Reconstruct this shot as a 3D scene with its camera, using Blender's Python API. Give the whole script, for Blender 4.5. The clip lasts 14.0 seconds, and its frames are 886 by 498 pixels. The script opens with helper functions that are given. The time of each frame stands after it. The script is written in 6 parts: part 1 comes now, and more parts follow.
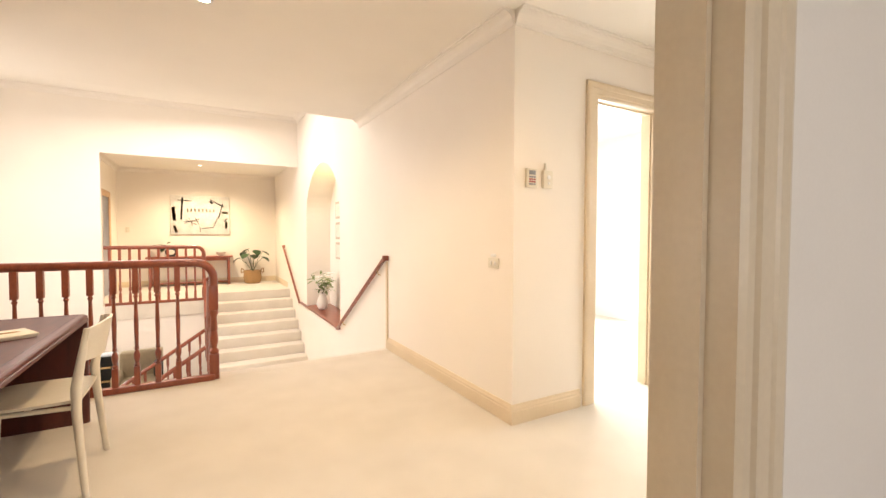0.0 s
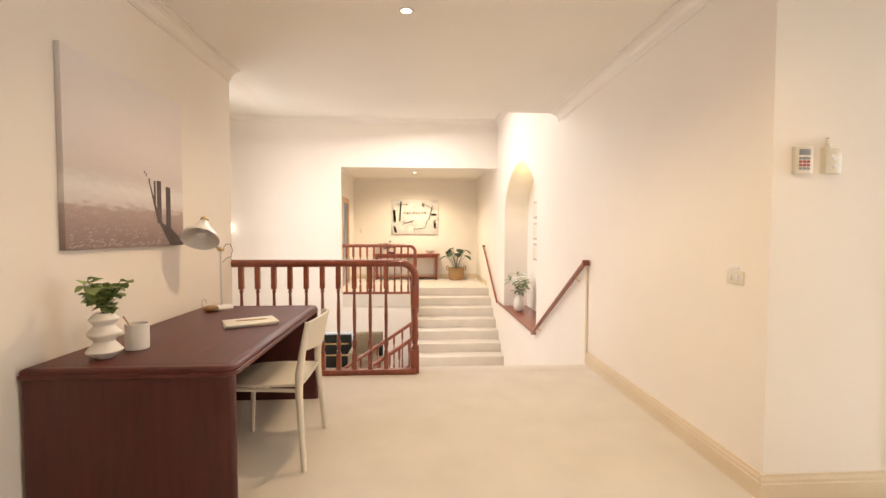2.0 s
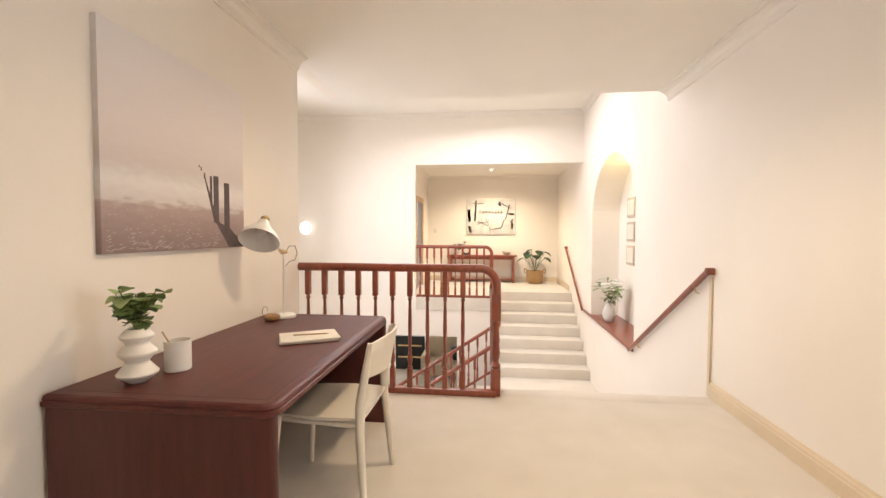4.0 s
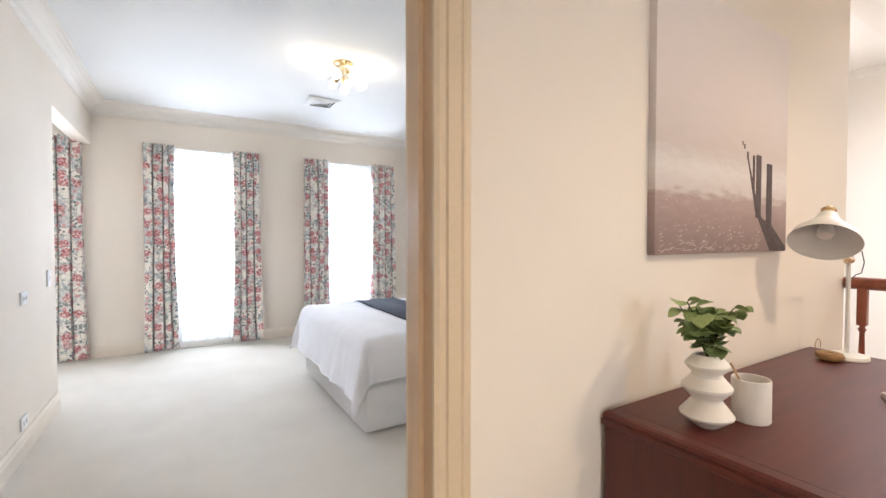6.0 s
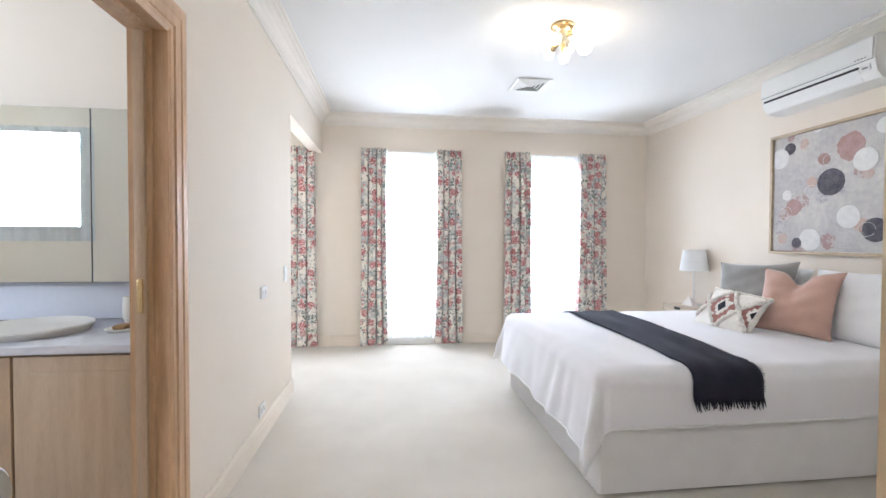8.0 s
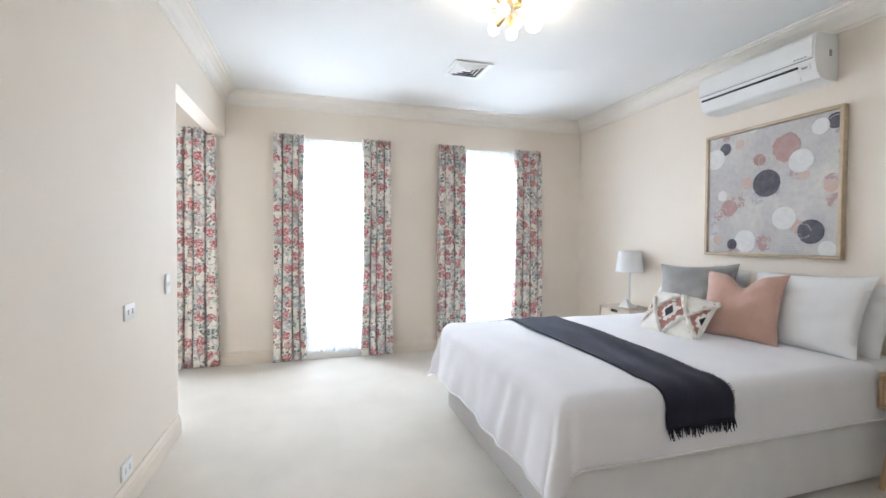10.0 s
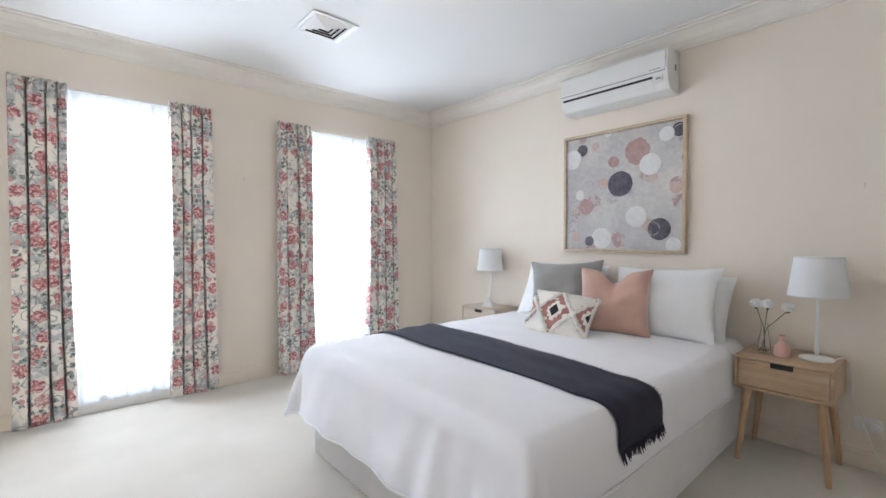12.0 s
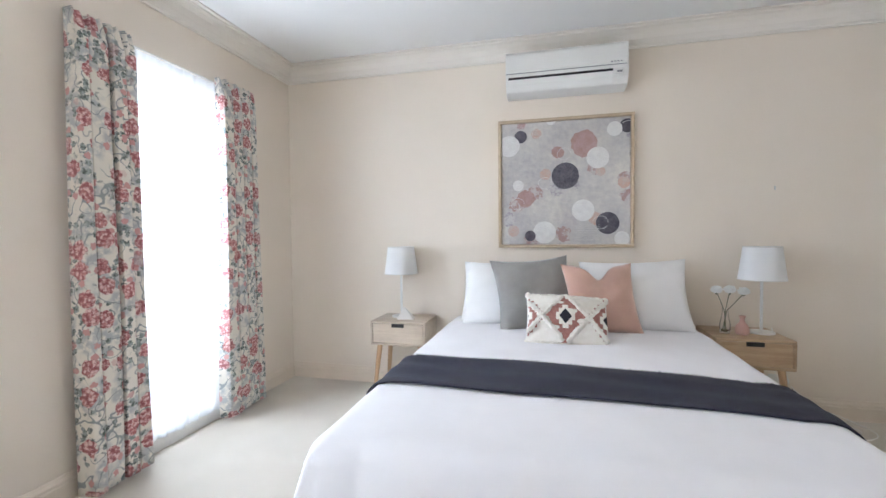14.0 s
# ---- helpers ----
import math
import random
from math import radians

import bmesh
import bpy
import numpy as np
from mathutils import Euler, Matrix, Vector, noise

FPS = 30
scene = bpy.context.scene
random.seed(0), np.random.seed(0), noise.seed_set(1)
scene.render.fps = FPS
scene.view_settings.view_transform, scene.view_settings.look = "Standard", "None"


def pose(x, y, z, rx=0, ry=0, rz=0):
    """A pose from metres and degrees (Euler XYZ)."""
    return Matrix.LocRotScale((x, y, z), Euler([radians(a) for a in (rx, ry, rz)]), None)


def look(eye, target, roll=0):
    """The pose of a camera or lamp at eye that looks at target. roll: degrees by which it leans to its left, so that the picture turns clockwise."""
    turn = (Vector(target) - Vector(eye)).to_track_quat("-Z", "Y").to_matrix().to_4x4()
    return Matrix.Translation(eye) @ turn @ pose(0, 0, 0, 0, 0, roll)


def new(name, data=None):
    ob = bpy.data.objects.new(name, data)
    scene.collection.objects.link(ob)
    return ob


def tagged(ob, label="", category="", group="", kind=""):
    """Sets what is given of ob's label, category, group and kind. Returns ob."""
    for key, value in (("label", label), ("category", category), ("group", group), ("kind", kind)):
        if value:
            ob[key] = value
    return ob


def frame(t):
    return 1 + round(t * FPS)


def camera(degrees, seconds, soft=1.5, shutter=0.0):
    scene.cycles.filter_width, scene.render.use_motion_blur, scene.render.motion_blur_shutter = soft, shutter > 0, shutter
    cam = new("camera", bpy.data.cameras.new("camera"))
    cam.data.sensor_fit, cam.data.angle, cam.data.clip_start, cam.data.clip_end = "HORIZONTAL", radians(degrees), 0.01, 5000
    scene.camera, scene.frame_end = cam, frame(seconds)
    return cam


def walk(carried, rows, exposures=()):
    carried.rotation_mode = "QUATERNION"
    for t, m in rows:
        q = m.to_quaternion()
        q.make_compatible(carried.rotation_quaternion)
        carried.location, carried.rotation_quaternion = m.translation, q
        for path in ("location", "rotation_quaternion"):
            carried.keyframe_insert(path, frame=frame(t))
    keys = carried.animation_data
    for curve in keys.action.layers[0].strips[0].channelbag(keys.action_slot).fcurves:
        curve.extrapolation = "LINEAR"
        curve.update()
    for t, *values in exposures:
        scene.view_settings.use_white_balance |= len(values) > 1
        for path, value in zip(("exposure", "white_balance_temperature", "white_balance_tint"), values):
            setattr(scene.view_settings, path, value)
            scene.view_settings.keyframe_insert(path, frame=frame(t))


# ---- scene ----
cam = camera(91.9, 14.0)
PATH = [
    (0, (1.168, -0.255, 1.26), (2.154, 1.484, 1.191), 0.1),
    (0.5, (1.211, -0.133, 1.281), (1.839, 1.764, 1.202), -0.1),
    (1, (1.24, -0.04, 1.29), (1.618, 1.922, 1.21), 0.0),
    (1.5, (1.284, -0.022, 1.291), (1.519, 1.963, 1.214), 0.0),
    (2, (1.291, 0.023, 1.291), (1.406, 2.018, 1.215), 0.1),
    (2.2, (1.291, 0.055, 1.289), (1.367, 2.052, 1.217), 0.1),
    (4.3, (1.176, 0.627, 1.297), (0.787, 2.587, 1.217), 0.2),
    (4.5, (1.12, 0.675, 1.284), (0.537, 2.587, 1.215), 0.2),
    (5, (0.921, 0.718, 1.267), (-0.189, 2.381, 1.21), -0.2),
    (5.5, (0.721, 0.731, 1.262), (-0.741, 2.095, 1.21), -0.3),
    (6, (0.532, 0.742, 1.261), (-1.179, 1.776, 1.212), -0.0),
    (6.5, (0.359, 0.762, 1.254), (-1.506, 1.482, 1.207), 0.1),
    (7, (0.19, 0.753, 1.247), (-1.763, 1.182, 1.202), 0.3),
    (7.5, (0.027, 0.734, 1.243), (-1.955, 0.997, 1.2), 0.3),
    (7.7, (-0.028, 0.73, 1.241), (-2.014, 0.963, 1.199), 0.2),
    (9.8, (-0.508, 0.784, 1.26), (-2.452, 1.254, 1.216), 0.3),
    (10, (-0.561, 0.766, 1.258), (-2.478, 1.338, 1.211), 0.3),
    (10.5, (-0.681, 0.757, 1.249), (-2.519, 1.544, 1.201), 0.2),
    (11, (-0.845, 0.774, 1.235), (-2.588, 1.755, 1.194), 0.2),
    (11.5, (-1.029, 0.749, 1.24), (-2.675, 1.885, 1.198), 0.1),
    (12, (-1.246, 0.674, 1.25), (-2.759, 1.981, 1.201), -0.0),
    (12.5, (-1.456, 0.612, 1.248), (-2.839, 2.055, 1.198), -0.2),
    (13, (-1.702, 0.542, 1.248), (-2.926, 2.122, 1.193), -0.2),
    (13.5, (-2.048, 0.453, 1.248), (-3.036, 2.191, 1.194), -0.3),
    (13.6, (-2.166, 0.441, 1.237), (-3.079, 2.22, 1.191), -0.3),
    (13.7, (-2.307, 0.446, 1.229), (-3.142, 2.263, 1.186), -0.3),
    (13.8, (-2.523, 0.477, 1.232), (-3.268, 2.332, 1.184), -0.3),
    (13.9, (-2.71, 0.508, 1.236), (-3.376, 2.394, 1.186), -0.3),
    (14, (-2.976, 0.567, 1.241), (-3.463, 2.506, 1.176), -0.5),
]
# seconds, stops, kelvin, tint: the picture is warm in the hall and turns neutral in the bedroom
EXPOSURES = [(0.0, 0.10, 6850, 14), (1.0, -0.14, 6750, 15), (2.2, -0.13, 6550, 14), (4.5, 0.0, 6120, 13), (5.0, 0.14, 6200, 15), (6.0, 0.11, 5790, 13), (7.7, 0.14, 5790, 13), (10.0, 0.0, 5760, 11), (12.5, -0.13, 5780, 12), (14.0, -0.10, 5800, 12)]
walk(cam, [(t, look(eye, target, roll)) for t, eye, target, roll in PATH], EXPOSURES)

# ---- world and lights ----
world = bpy.data.worlds.new("sky")
scene.world = world
world.use_nodes = True
_nt = world.node_tree
_sky = _nt.nodes.new("ShaderNodeTexSky")
_sky.sky_type = "NISHITA"
_sky.sun_disc = False
_sky.sun_elevation = radians(48)
_sky.sun_rotation = radians(200)
_nt.nodes["Background"].inputs["Strength"].default_value = 0.1
_nt.links.new(_sky.outputs[0], _nt.nodes["Background"].inputs["Color"])


def area(name, m, sx, sy, watts, colour=(1, 1, 1)):
    d = bpy.data.lights.new(name, "AREA")
    d.shape, d.size, d.size_y, d.energy, d.color = "RECTANGLE", sx, sy, watts, colour
    ob = new(name, d)
    ob.matrix_world = m
    return ob


def spot(name, at, watts, colour, angle=110, blend=0.6, radius=0.04):
    d = bpy.data.lights.new(name, "SPOT")
    d.energy, d.color, d.spot_size, d.spot_blend, d.shadow_soft_size = watts, colour, radians(angle), blend, radius
    ob = new(name, d)
    ob.matrix_world = pose(*at)
    return ob


def bulb(name, at, watts, colour, radius=0.03):
    d = bpy.data.lights.new(name, "POINT")
    d.energy, d.color, d.shadow_soft_size = watts, colour, radius
    ob = new(name, d)
    ob.location = at
    return ob


DAY, WARM = (0.87, 0.945, 1.0), (1.0, 0.75, 0.46)
WIN = [(0.60, 1.27), (2.36, 3.04), (-1.30, -0.36)]
for wy0, wy1 in WIN:
    area("window_daylight", look((-5.38, (wy0 + wy1) / 2, 1.38), (0, (wy0 + wy1) / 2, 0.45)), wy1 - wy0 - 0.02, 1.22, 108 if wy0 > 0 else 90, DAY)
area("bathroom_daylight", look((-0.36 - 0.2, -2.3, 1.75), (-3, -2.3, 1.75)), 0.7, 0.8, 34, DAY)
# fill lamp added below the closed void ceiling, hidden by the hall ceiling
area("void_fill", look((0.7, 7.0, 3.55), (0.9, 6.6, 0)), 3.0, 2.0, 150, (1.0, 0.95, 0.9))
# unseen west window, inferred from the whiter right-hand wall
area("unseen_stair_window_daylight", look((-3.17, 6.5, 1.25), (0, 5.2, 1.12)), 2.2, 1.8, 118, (0.98, 0.96, 0.95))
# added fill lamp behind the starting point; no such source is known there
area("study_fill", look((1.6, -2.46, 1.55), (1.6, 0, 0.9)), 1.76, 1.26, 20, (0.92, 0.95, 1.0))
# unseen fill lamp, added to brighten the windowless lower room
area("lower_fill", look((-1.0, 14.2, -1.4), (-1.0, 9.0, -2.0)), 3.0, 1.6, 90, (1.0, 0.95, 0.88))
area("side_room_daylight", look((5.6, 4.2, 1.5), (4.0, 2.0, 0.9)), 1.6, 1.8, 190, DAY)
area("east_room_daylight", look((6.4, 1.3, 1.5), (4.7, 1.3, 1.0)), 1.2, 1.6, 60, DAY)
spot("hall_downlight_glow", (1.215, 2.81, 2.665), 92, WARM, 150, 0.8)
spot("hall_downlight_glow", (2.2, 1.0, 2.665), 62, WARM, 150, 0.8)
spot("landing_downlight_glow", (1.2, 10.9, 2.77), 275, (1.0, 0.82, 0.55), 150, 0.8)
bulb("niche_glow", (3.18, 7.2, 2.20), 5, (1.0, 0.76, 0.25), 0.03)
for dy in (-0.2, 0.2):
    bulb("bedroom_lamp_glow", (-2.91, 1.87 + dy, 2.53), 3.0, (1.0, 0.80, 0.52), 0.06)

# ---- materials ----


def mat(name, a, b=None, rough=0.6, scale=12.0, fine=90.0, bump=0.05, metal=0.0, stretch=(1, 1, 1), contrast=(0.35, 0.65), coat=0.0, sheen=0.0, bdist=0.01, per=0.0):
    """A surface of colours a and b mixed by noise at two scales, with a fine relief."""
    b = b or tuple(c * 0.9 for c in a)
    m = bpy.data.materials.new(name)
    m.use_nodes = True
    nt = m.node_tree
    p = nt.nodes["Principled BSDF"]
    tc = nt.nodes.new("ShaderNodeTexCoord")
    mp = nt.nodes.new("ShaderNodeMapping")
    mp.inputs["Scale"].default_value = stretch
    nt.links.new(tc.outputs["Object"], mp.inputs["Vector"])
    n1, n2 = nt.nodes.new("ShaderNodeTexNoise"), nt.nodes.new("ShaderNodeTexNoise")
    n1.inputs["Scale"].default_value, n2.inputs["Scale"].default_value = scale, fine
    n1.inputs["Detail"].default_value, n2.inputs["Detail"].default_value = 5, 3
    for n in (n1, n2):
        nt.links.new(mp.outputs[0], n.inputs["Vector"])
    mixn = nt.nodes.new("ShaderNodeMath")
    mixn.operation = "MULTIPLY_ADD"
    nt.links.new(n2.outputs[0], mixn.inputs[0])
    mixn.inputs[1].default_value = 0.35
    sub = nt.nodes.new("ShaderNodeMath")
    sub.operation = "MULTIPLY"
    nt.links.new(n1.outputs[0], sub.inputs[0])
    sub.inputs[1].default_value = 0.65
    nt.links.new(sub.outputs[0], mixn.inputs[2])
    r = nt.nodes.new("ShaderNodeValToRGB")
    r.color_ramp.elements[0].position, r.color_ramp.elements[1].position = contrast
    r.color_ramp.elements[0].color, r.color_ramp.elements[1].color = (*b, 1), (*a, 1)
    nt.links.new(mixn.outputs[0], r.inputs[0])
    last = r.outputs[0]
    if per:
        info = nt.nodes.new("ShaderNodeObjectInfo")
        hsv = nt.nodes.new("ShaderNodeHueSaturation")
        mr = nt.nodes.new("ShaderNodeMapRange")
        mr.inputs["To Min"].default_value, mr.inputs["To Max"].default_value = 1 - per, 1 + per
        nt.links.new(info.outputs["Random"], mr.inputs["Value"])
        nt.links.new(mr.outputs[0], hsv.inputs["Value"])
        nt.links.new(last, hsv.inputs["Color"])
        last = hsv.outputs[0]
    nt.links.new(last, p.inputs["Base Color"])
    p.inputs["Roughness"].default_value, p.inputs["Metallic"].default_value = rough, metal
    p.inputs["Coat Weight"].default_value, p.inputs["Sheen Weight"].default_value = coat, sheen
    if bump:
        bn = nt.nodes.new("ShaderNodeBump")
        bn.inputs["Strength"].default_value, bn.inputs["Distance"].default_value = bump, bdist
        nt.links.new(n2.outputs[0], bn.inputs["Height"])
        nt.links.new(bn.outputs[0], p.inputs["Normal"])
    return m


def glow(name, colour, strength):
    m = bpy.data.materials.new(name)
    m.use_nodes = True
    p = m.node_tree.nodes["Principled BSDF"]
    p.inputs["Base Color"].default_value = (0.9, 0.9, 0.88, 1)
    p.inputs["Emission Color"].default_value = (*colour, 1)
    p.inputs["Emission Strength"].default_value = strength
    return m


PAINT = mat("cream wall paint", (0.825, 0.74, 0.635), (0.795, 0.71, 0.605), 0.75, 1.3, 160, 0.06, bdist=0.004)
HALLPAINT = mat("warm cream wall paint", (0.86, 0.80, 0.72), (0.83, 0.77, 0.69), 0.75, 1.3, 160, 0.06, bdist=0.004)
WHITEPAINT = mat("white ceiling paint", (0.81, 0.80, 0.775), (0.785, 0.775, 0.75), 0.8, 1.5, 200, 0.04, bdist=0.003)
HALLWHITE = mat("off-white ceiling paint", (0.87, 0.83, 0.76), (0.84, 0.80, 0.73), 0.8, 1.5, 200, 0.04, bdist=0.003)
CORNICE = mat("cornice plaster", (0.82, 0.77, 0.70), (0.79, 0.74, 0.67), 0.7, 4, 120, 0.03)
CARPET = mat("beige carpet", (0.75, 0.69, 0.60), (0.64, 0.58, 0.49), 0.95, 3.0, 420, 0.5, contrast=(0.3, 0.7), sheen=0.3, bdist=0.006)
CREAMTRIM = mat("pale cream skirting paint", (0.80, 0.705, 0.59), (0.76, 0.665, 0.55), 0.4, 3, 80, 0.02)
# the same cream trim, with the backlit jamb's shade put into its colour
DIMTRIM = mat("cream door lining darkened for backlight", (0.66, 0.48, 0.30), (0.58, 0.41, 0.25), 0.4, 4, 60, 0.05, stretch=(5, 5, 0.5))
TRIM = mat("cream gloss trim", (0.72, 0.60, 0.43), (0.66, 0.54, 0.38), 0.35, 3, 80, 0.02)
OAK = mat("pale oak", (0.60, 0.39, 0.225), (0.46, 0.28, 0.15), 0.45, 5, 45, 0.12, stretch=(6, 6, 0.5), per=0.06)
OAKH = mat("light oak veneer", (0.52, 0.37, 0.23), (0.40, 0.27, 0.16), 0.5, 5, 40, 0.12, stretch=(0.6, 6, 7))
OAKFRAME = mat("pale oak frame", (0.60, 0.475, 0.33), (0.50, 0.38, 0.25), 0.5, 5, 40, 0.1, stretch=(4, 4, 4))
OAKPALE = mat("washed oak veneer", (0.60, 0.50, 0.39), (0.48, 0.39, 0.30), 0.5, 5, 40, 0.12, stretch=(0.6, 6, 7))
MAHOG = mat("mahogany veneer", (0.112, 0.021, 0.014), (0.070, 0.013, 0.010), 0.42, 6, 40, 0.05, stretch=(5, 0.5, 5))
MAHOGV = mat("mahogany side veneer", (0.095, 0.019, 0.013), (0.058, 0.012, 0.009), 0.40, 6, 40, 0.05, stretch=(5, 5, 0.5))
JARRAH = mat("red-brown varnished timber", (0.30, 0.075, 0.035), (0.19, 0.042, 0.022), 0.3, 7, 60, 0.05, stretch=(4, 4, 0.6), coat=0.3, per=0.1)
WHITEWOOD = mat("cream painted chair", (0.78, 0.72, 0.60), (0.74, 0.67, 0.55), 0.4, 4, 60, 0.02)
LINEN = mat("white cotton bedding", (0.88, 0.865, 0.885), (0.84, 0.825, 0.845), 0.9, 6, 700, 0.15, sheen=0.2, bdist=0.002)
PILLOWC = mat("white pillowcase", (0.88, 0.87, 0.86), (0.84, 0.83, 0.82), 0.9, 8, 800, 0.12, sheen=0.2, bdist=0.002)
VALANCE = mat("white bed base cloth", (0.86, 0.845, 0.84), (0.81, 0.795, 0.79), 0.95, 8, 500, 0.2, bdist=0.003)
NAVY = mat("navy woven throw", (0.020, 0.019, 0.040), (0.011, 0.011, 0.024), 0.95, 14, 900, 0.4, sheen=0.03, bdist=0.003)
GREYV = mat("grey velvet", (0.37, 0.355, 0.335), (0.28, 0.27, 0.255), 0.9, 7, 300, 0.1, sheen=0.6)
PINKV = mat("dusty pink velvet", (0.62, 0.395, 0.315), (0.52, 0.32, 0.25), 0.9, 7, 300, 0.1, sheen=0.5)
TUFT = mat("cream tufted wool", (0.90, 0.86, 0.79), (0.84, 0.79, 0.71), 0.98, 40, 260, 0.35, sheen=0.3, bdist=0.006)
RUST = mat("rust pink weave", (0.52, 0.26, 0.215), (0.38, 0.165, 0.135), 0.95, 60, 500, 0.5)
CHAR = mat("charcoal weave", (0.035, 0.035, 0.045), (0.02, 0.02, 0.03), 0.95, 60, 500, 0.4)
WHITEPL = mat("white plastic", (0.82, 0.81, 0.78), (0.79, 0.78, 0.75), 0.4, 4, 100, 0.01)
IVORY = mat("ivory plastic", (0.74, 0.69, 0.58), (0.70, 0.65, 0.54), 0.4, 4, 100, 0.01)
DARKPL = mat("dark slot", (0.02, 0.02, 0.02), (0.012, 0.012, 0.012), 0.6)
GREYPL = mat("grey plastic", (0.30, 0.31, 0.32), (0.26, 0.27, 0.28), 0.5)
REDPL = mat("red buttons", (0.45, 0.10, 0.09), (0.38, 0.08, 0.07), 0.5)
WHITEMET = mat("white enamel", (0.80, 0.79, 0.76), (0.77, 0.76, 0.73), 0.3, 4, 60, 0.01)
BRASS = mat("polished brass", (0.78, 0.62, 0.36), (0.66, 0.50, 0.27), 0.22, 6, 80, 0.02, metal=1.0)
CHROME = mat("satin nickel", (0.68, 0.67, 0.66), (0.58, 0.57, 0.56), 0.3, 6, 80, 0.02, metal=1.0)
CERAM = mat("matte white ceramic", (0.80, 0.77, 0.72), (0.75, 0.72, 0.67), 0.55, 12, 150, 0.05)
PINKCER = mat("pink ceramic", (0.62, 0.385, 0.325), (0.55, 0.33, 0.275), 0.6, 12, 150, 0.08)
LEAF = mat("green leaf", (0.33, 0.41, 0.16), (0.21, 0.29, 0.10), 0.55, 20, 90, 0.1, per=0.25)
DARKLEAF = mat("dark green leaf", (0.035, 0.085, 0.025), (0.018, 0.045, 0.014), 0.4, 20, 90, 0.1, per=0.25)
STEM = mat("green stem", (0.10, 0.13, 0.05), (0.06, 0.08, 0.03), 0.6)


def petal_material():
    """Thin white petals that let light through."""
    m = bpy.data.materials.new("white petals")
    m.use_nodes = True
    nt = m.node_tree
    tl, df, mx = nt.nodes.new("ShaderNodeBsdfTranslucent"), nt.nodes.new("ShaderNodeBsdfDiffuse"), nt.nodes.new("ShaderNodeMixShader")
    tl.inputs[0].default_value = df.inputs[0].default_value = (0.93, 0.93, 0.91, 1)
    nt.links.new(df.outputs[0], mx.inputs[1])
    nt.links.new(tl.outputs[0], mx.inputs[2])
    nt.links.new(mx.outputs[0], nt.nodes["Material Output"].inputs["Surface"])
    return m


PETAL = petal_material()


def shade_material():
    """Woven white cloth that lets a third of the light through."""
    m = mat("white lampshade cloth", (0.94, 0.94, 0.94), (0.91, 0.91, 0.92), 0.9, 10, 400, 0.08)
    nt = m.node_tree
    tl, mx = nt.nodes.new("ShaderNodeBsdfTranslucent"), nt.nodes.new("ShaderNodeMixShader")
    tl.inputs[0].default_value = (0.97, 0.97, 0.96, 1)
    mx.inputs[0].default_value = 0.35
    nt.links.new(nt.nodes["Principled BSDF"].outputs[0], mx.inputs[1])
    nt.links.new(tl.outputs[0], mx.inputs[2])
    nt.links.new(mx.outputs[0], nt.nodes["Material Output"].inputs["Surface"])
    return m


SHADE = shade_material()
PAPER = mat("cream paper", (0.78, 0.74, 0.66), (0.73, 0.69, 0.61), 0.8, 10, 200, 0.05)
STRAW = mat("woven straw", (0.48, 0.30, 0.14), (0.30, 0.17, 0.07), 0.85, 30, 180, 0.6, stretch=(1, 1, 6))
TILE = mat("pale blue-grey tile", (0.68, 0.70, 0.76), (0.63, 0.65, 0.71), 0.25, 3, 40, 0.02)
MARBLE = mat("white marble top", (0.70, 0.70, 0.75), (0.58, 0.58, 0.63), 0.2, 5, 30, 0.02)
LAMINATE = mat("oak cabinet veneer", (0.52, 0.38, 0.25), (0.43, 0.31, 0.20), 0.5, 5, 40, 0.08, stretch=(6, 6, 0.6))
BLACKL = mat("black leather", (0.02, 0.024, 0.026), (0.012, 0.014, 0.016), 0.45, 20, 200, 0.2)
BEIGECL = mat("beige upholstery", (0.62, 0.52, 0.38), (0.54, 0.45, 0.32), 0.9, 10, 300, 0.2)
GOLDP = mat("painted gold ochre", (0.66, 0.50, 0.20), (0.72, 0.62, 0.42), 0.7)
BLACKP = mat("black paint", (0.03, 0.028, 0.03), (0.02, 0.02, 0.02), 0.7)
NICKEL = mat("pale brushed brass", (0.74, 0.68, 0.56), (0.64, 0.58, 0.46), 0.3, 6, 80, 0.02, metal=1.0)
BULB = glow("lit bulb", (1.0, 0.90, 0.72), 9.0)
GLOBE = glow("frosted globe", (1.0, 0.93, 0.80), 1.5)
DOWN = glow("downlight lens", (1.0, 0.9, 0.7), 25.0)


def simple(name, rough=0.0, transmission=0.0, metal=0.0, colour=(1, 1, 1)):
    m = bpy.data.materials.new(name)
    m.use_nodes = True
    p = m.node_tree.nodes["Principled BSDF"]
    p.inputs["Base Color"].default_value = (*colour, 1)
    p.inputs["Roughness"].default_value, p.inputs["Transmission Weight"].default_value, p.inputs["Metallic"].default_value = rough, transmission, metal
    return m


GLASS = simple("clear glass", 0.0, 1.0)
MIRROR = simple("mirror", 0.02, 0.0, 1.0, (0.72, 0.76, 0.76))


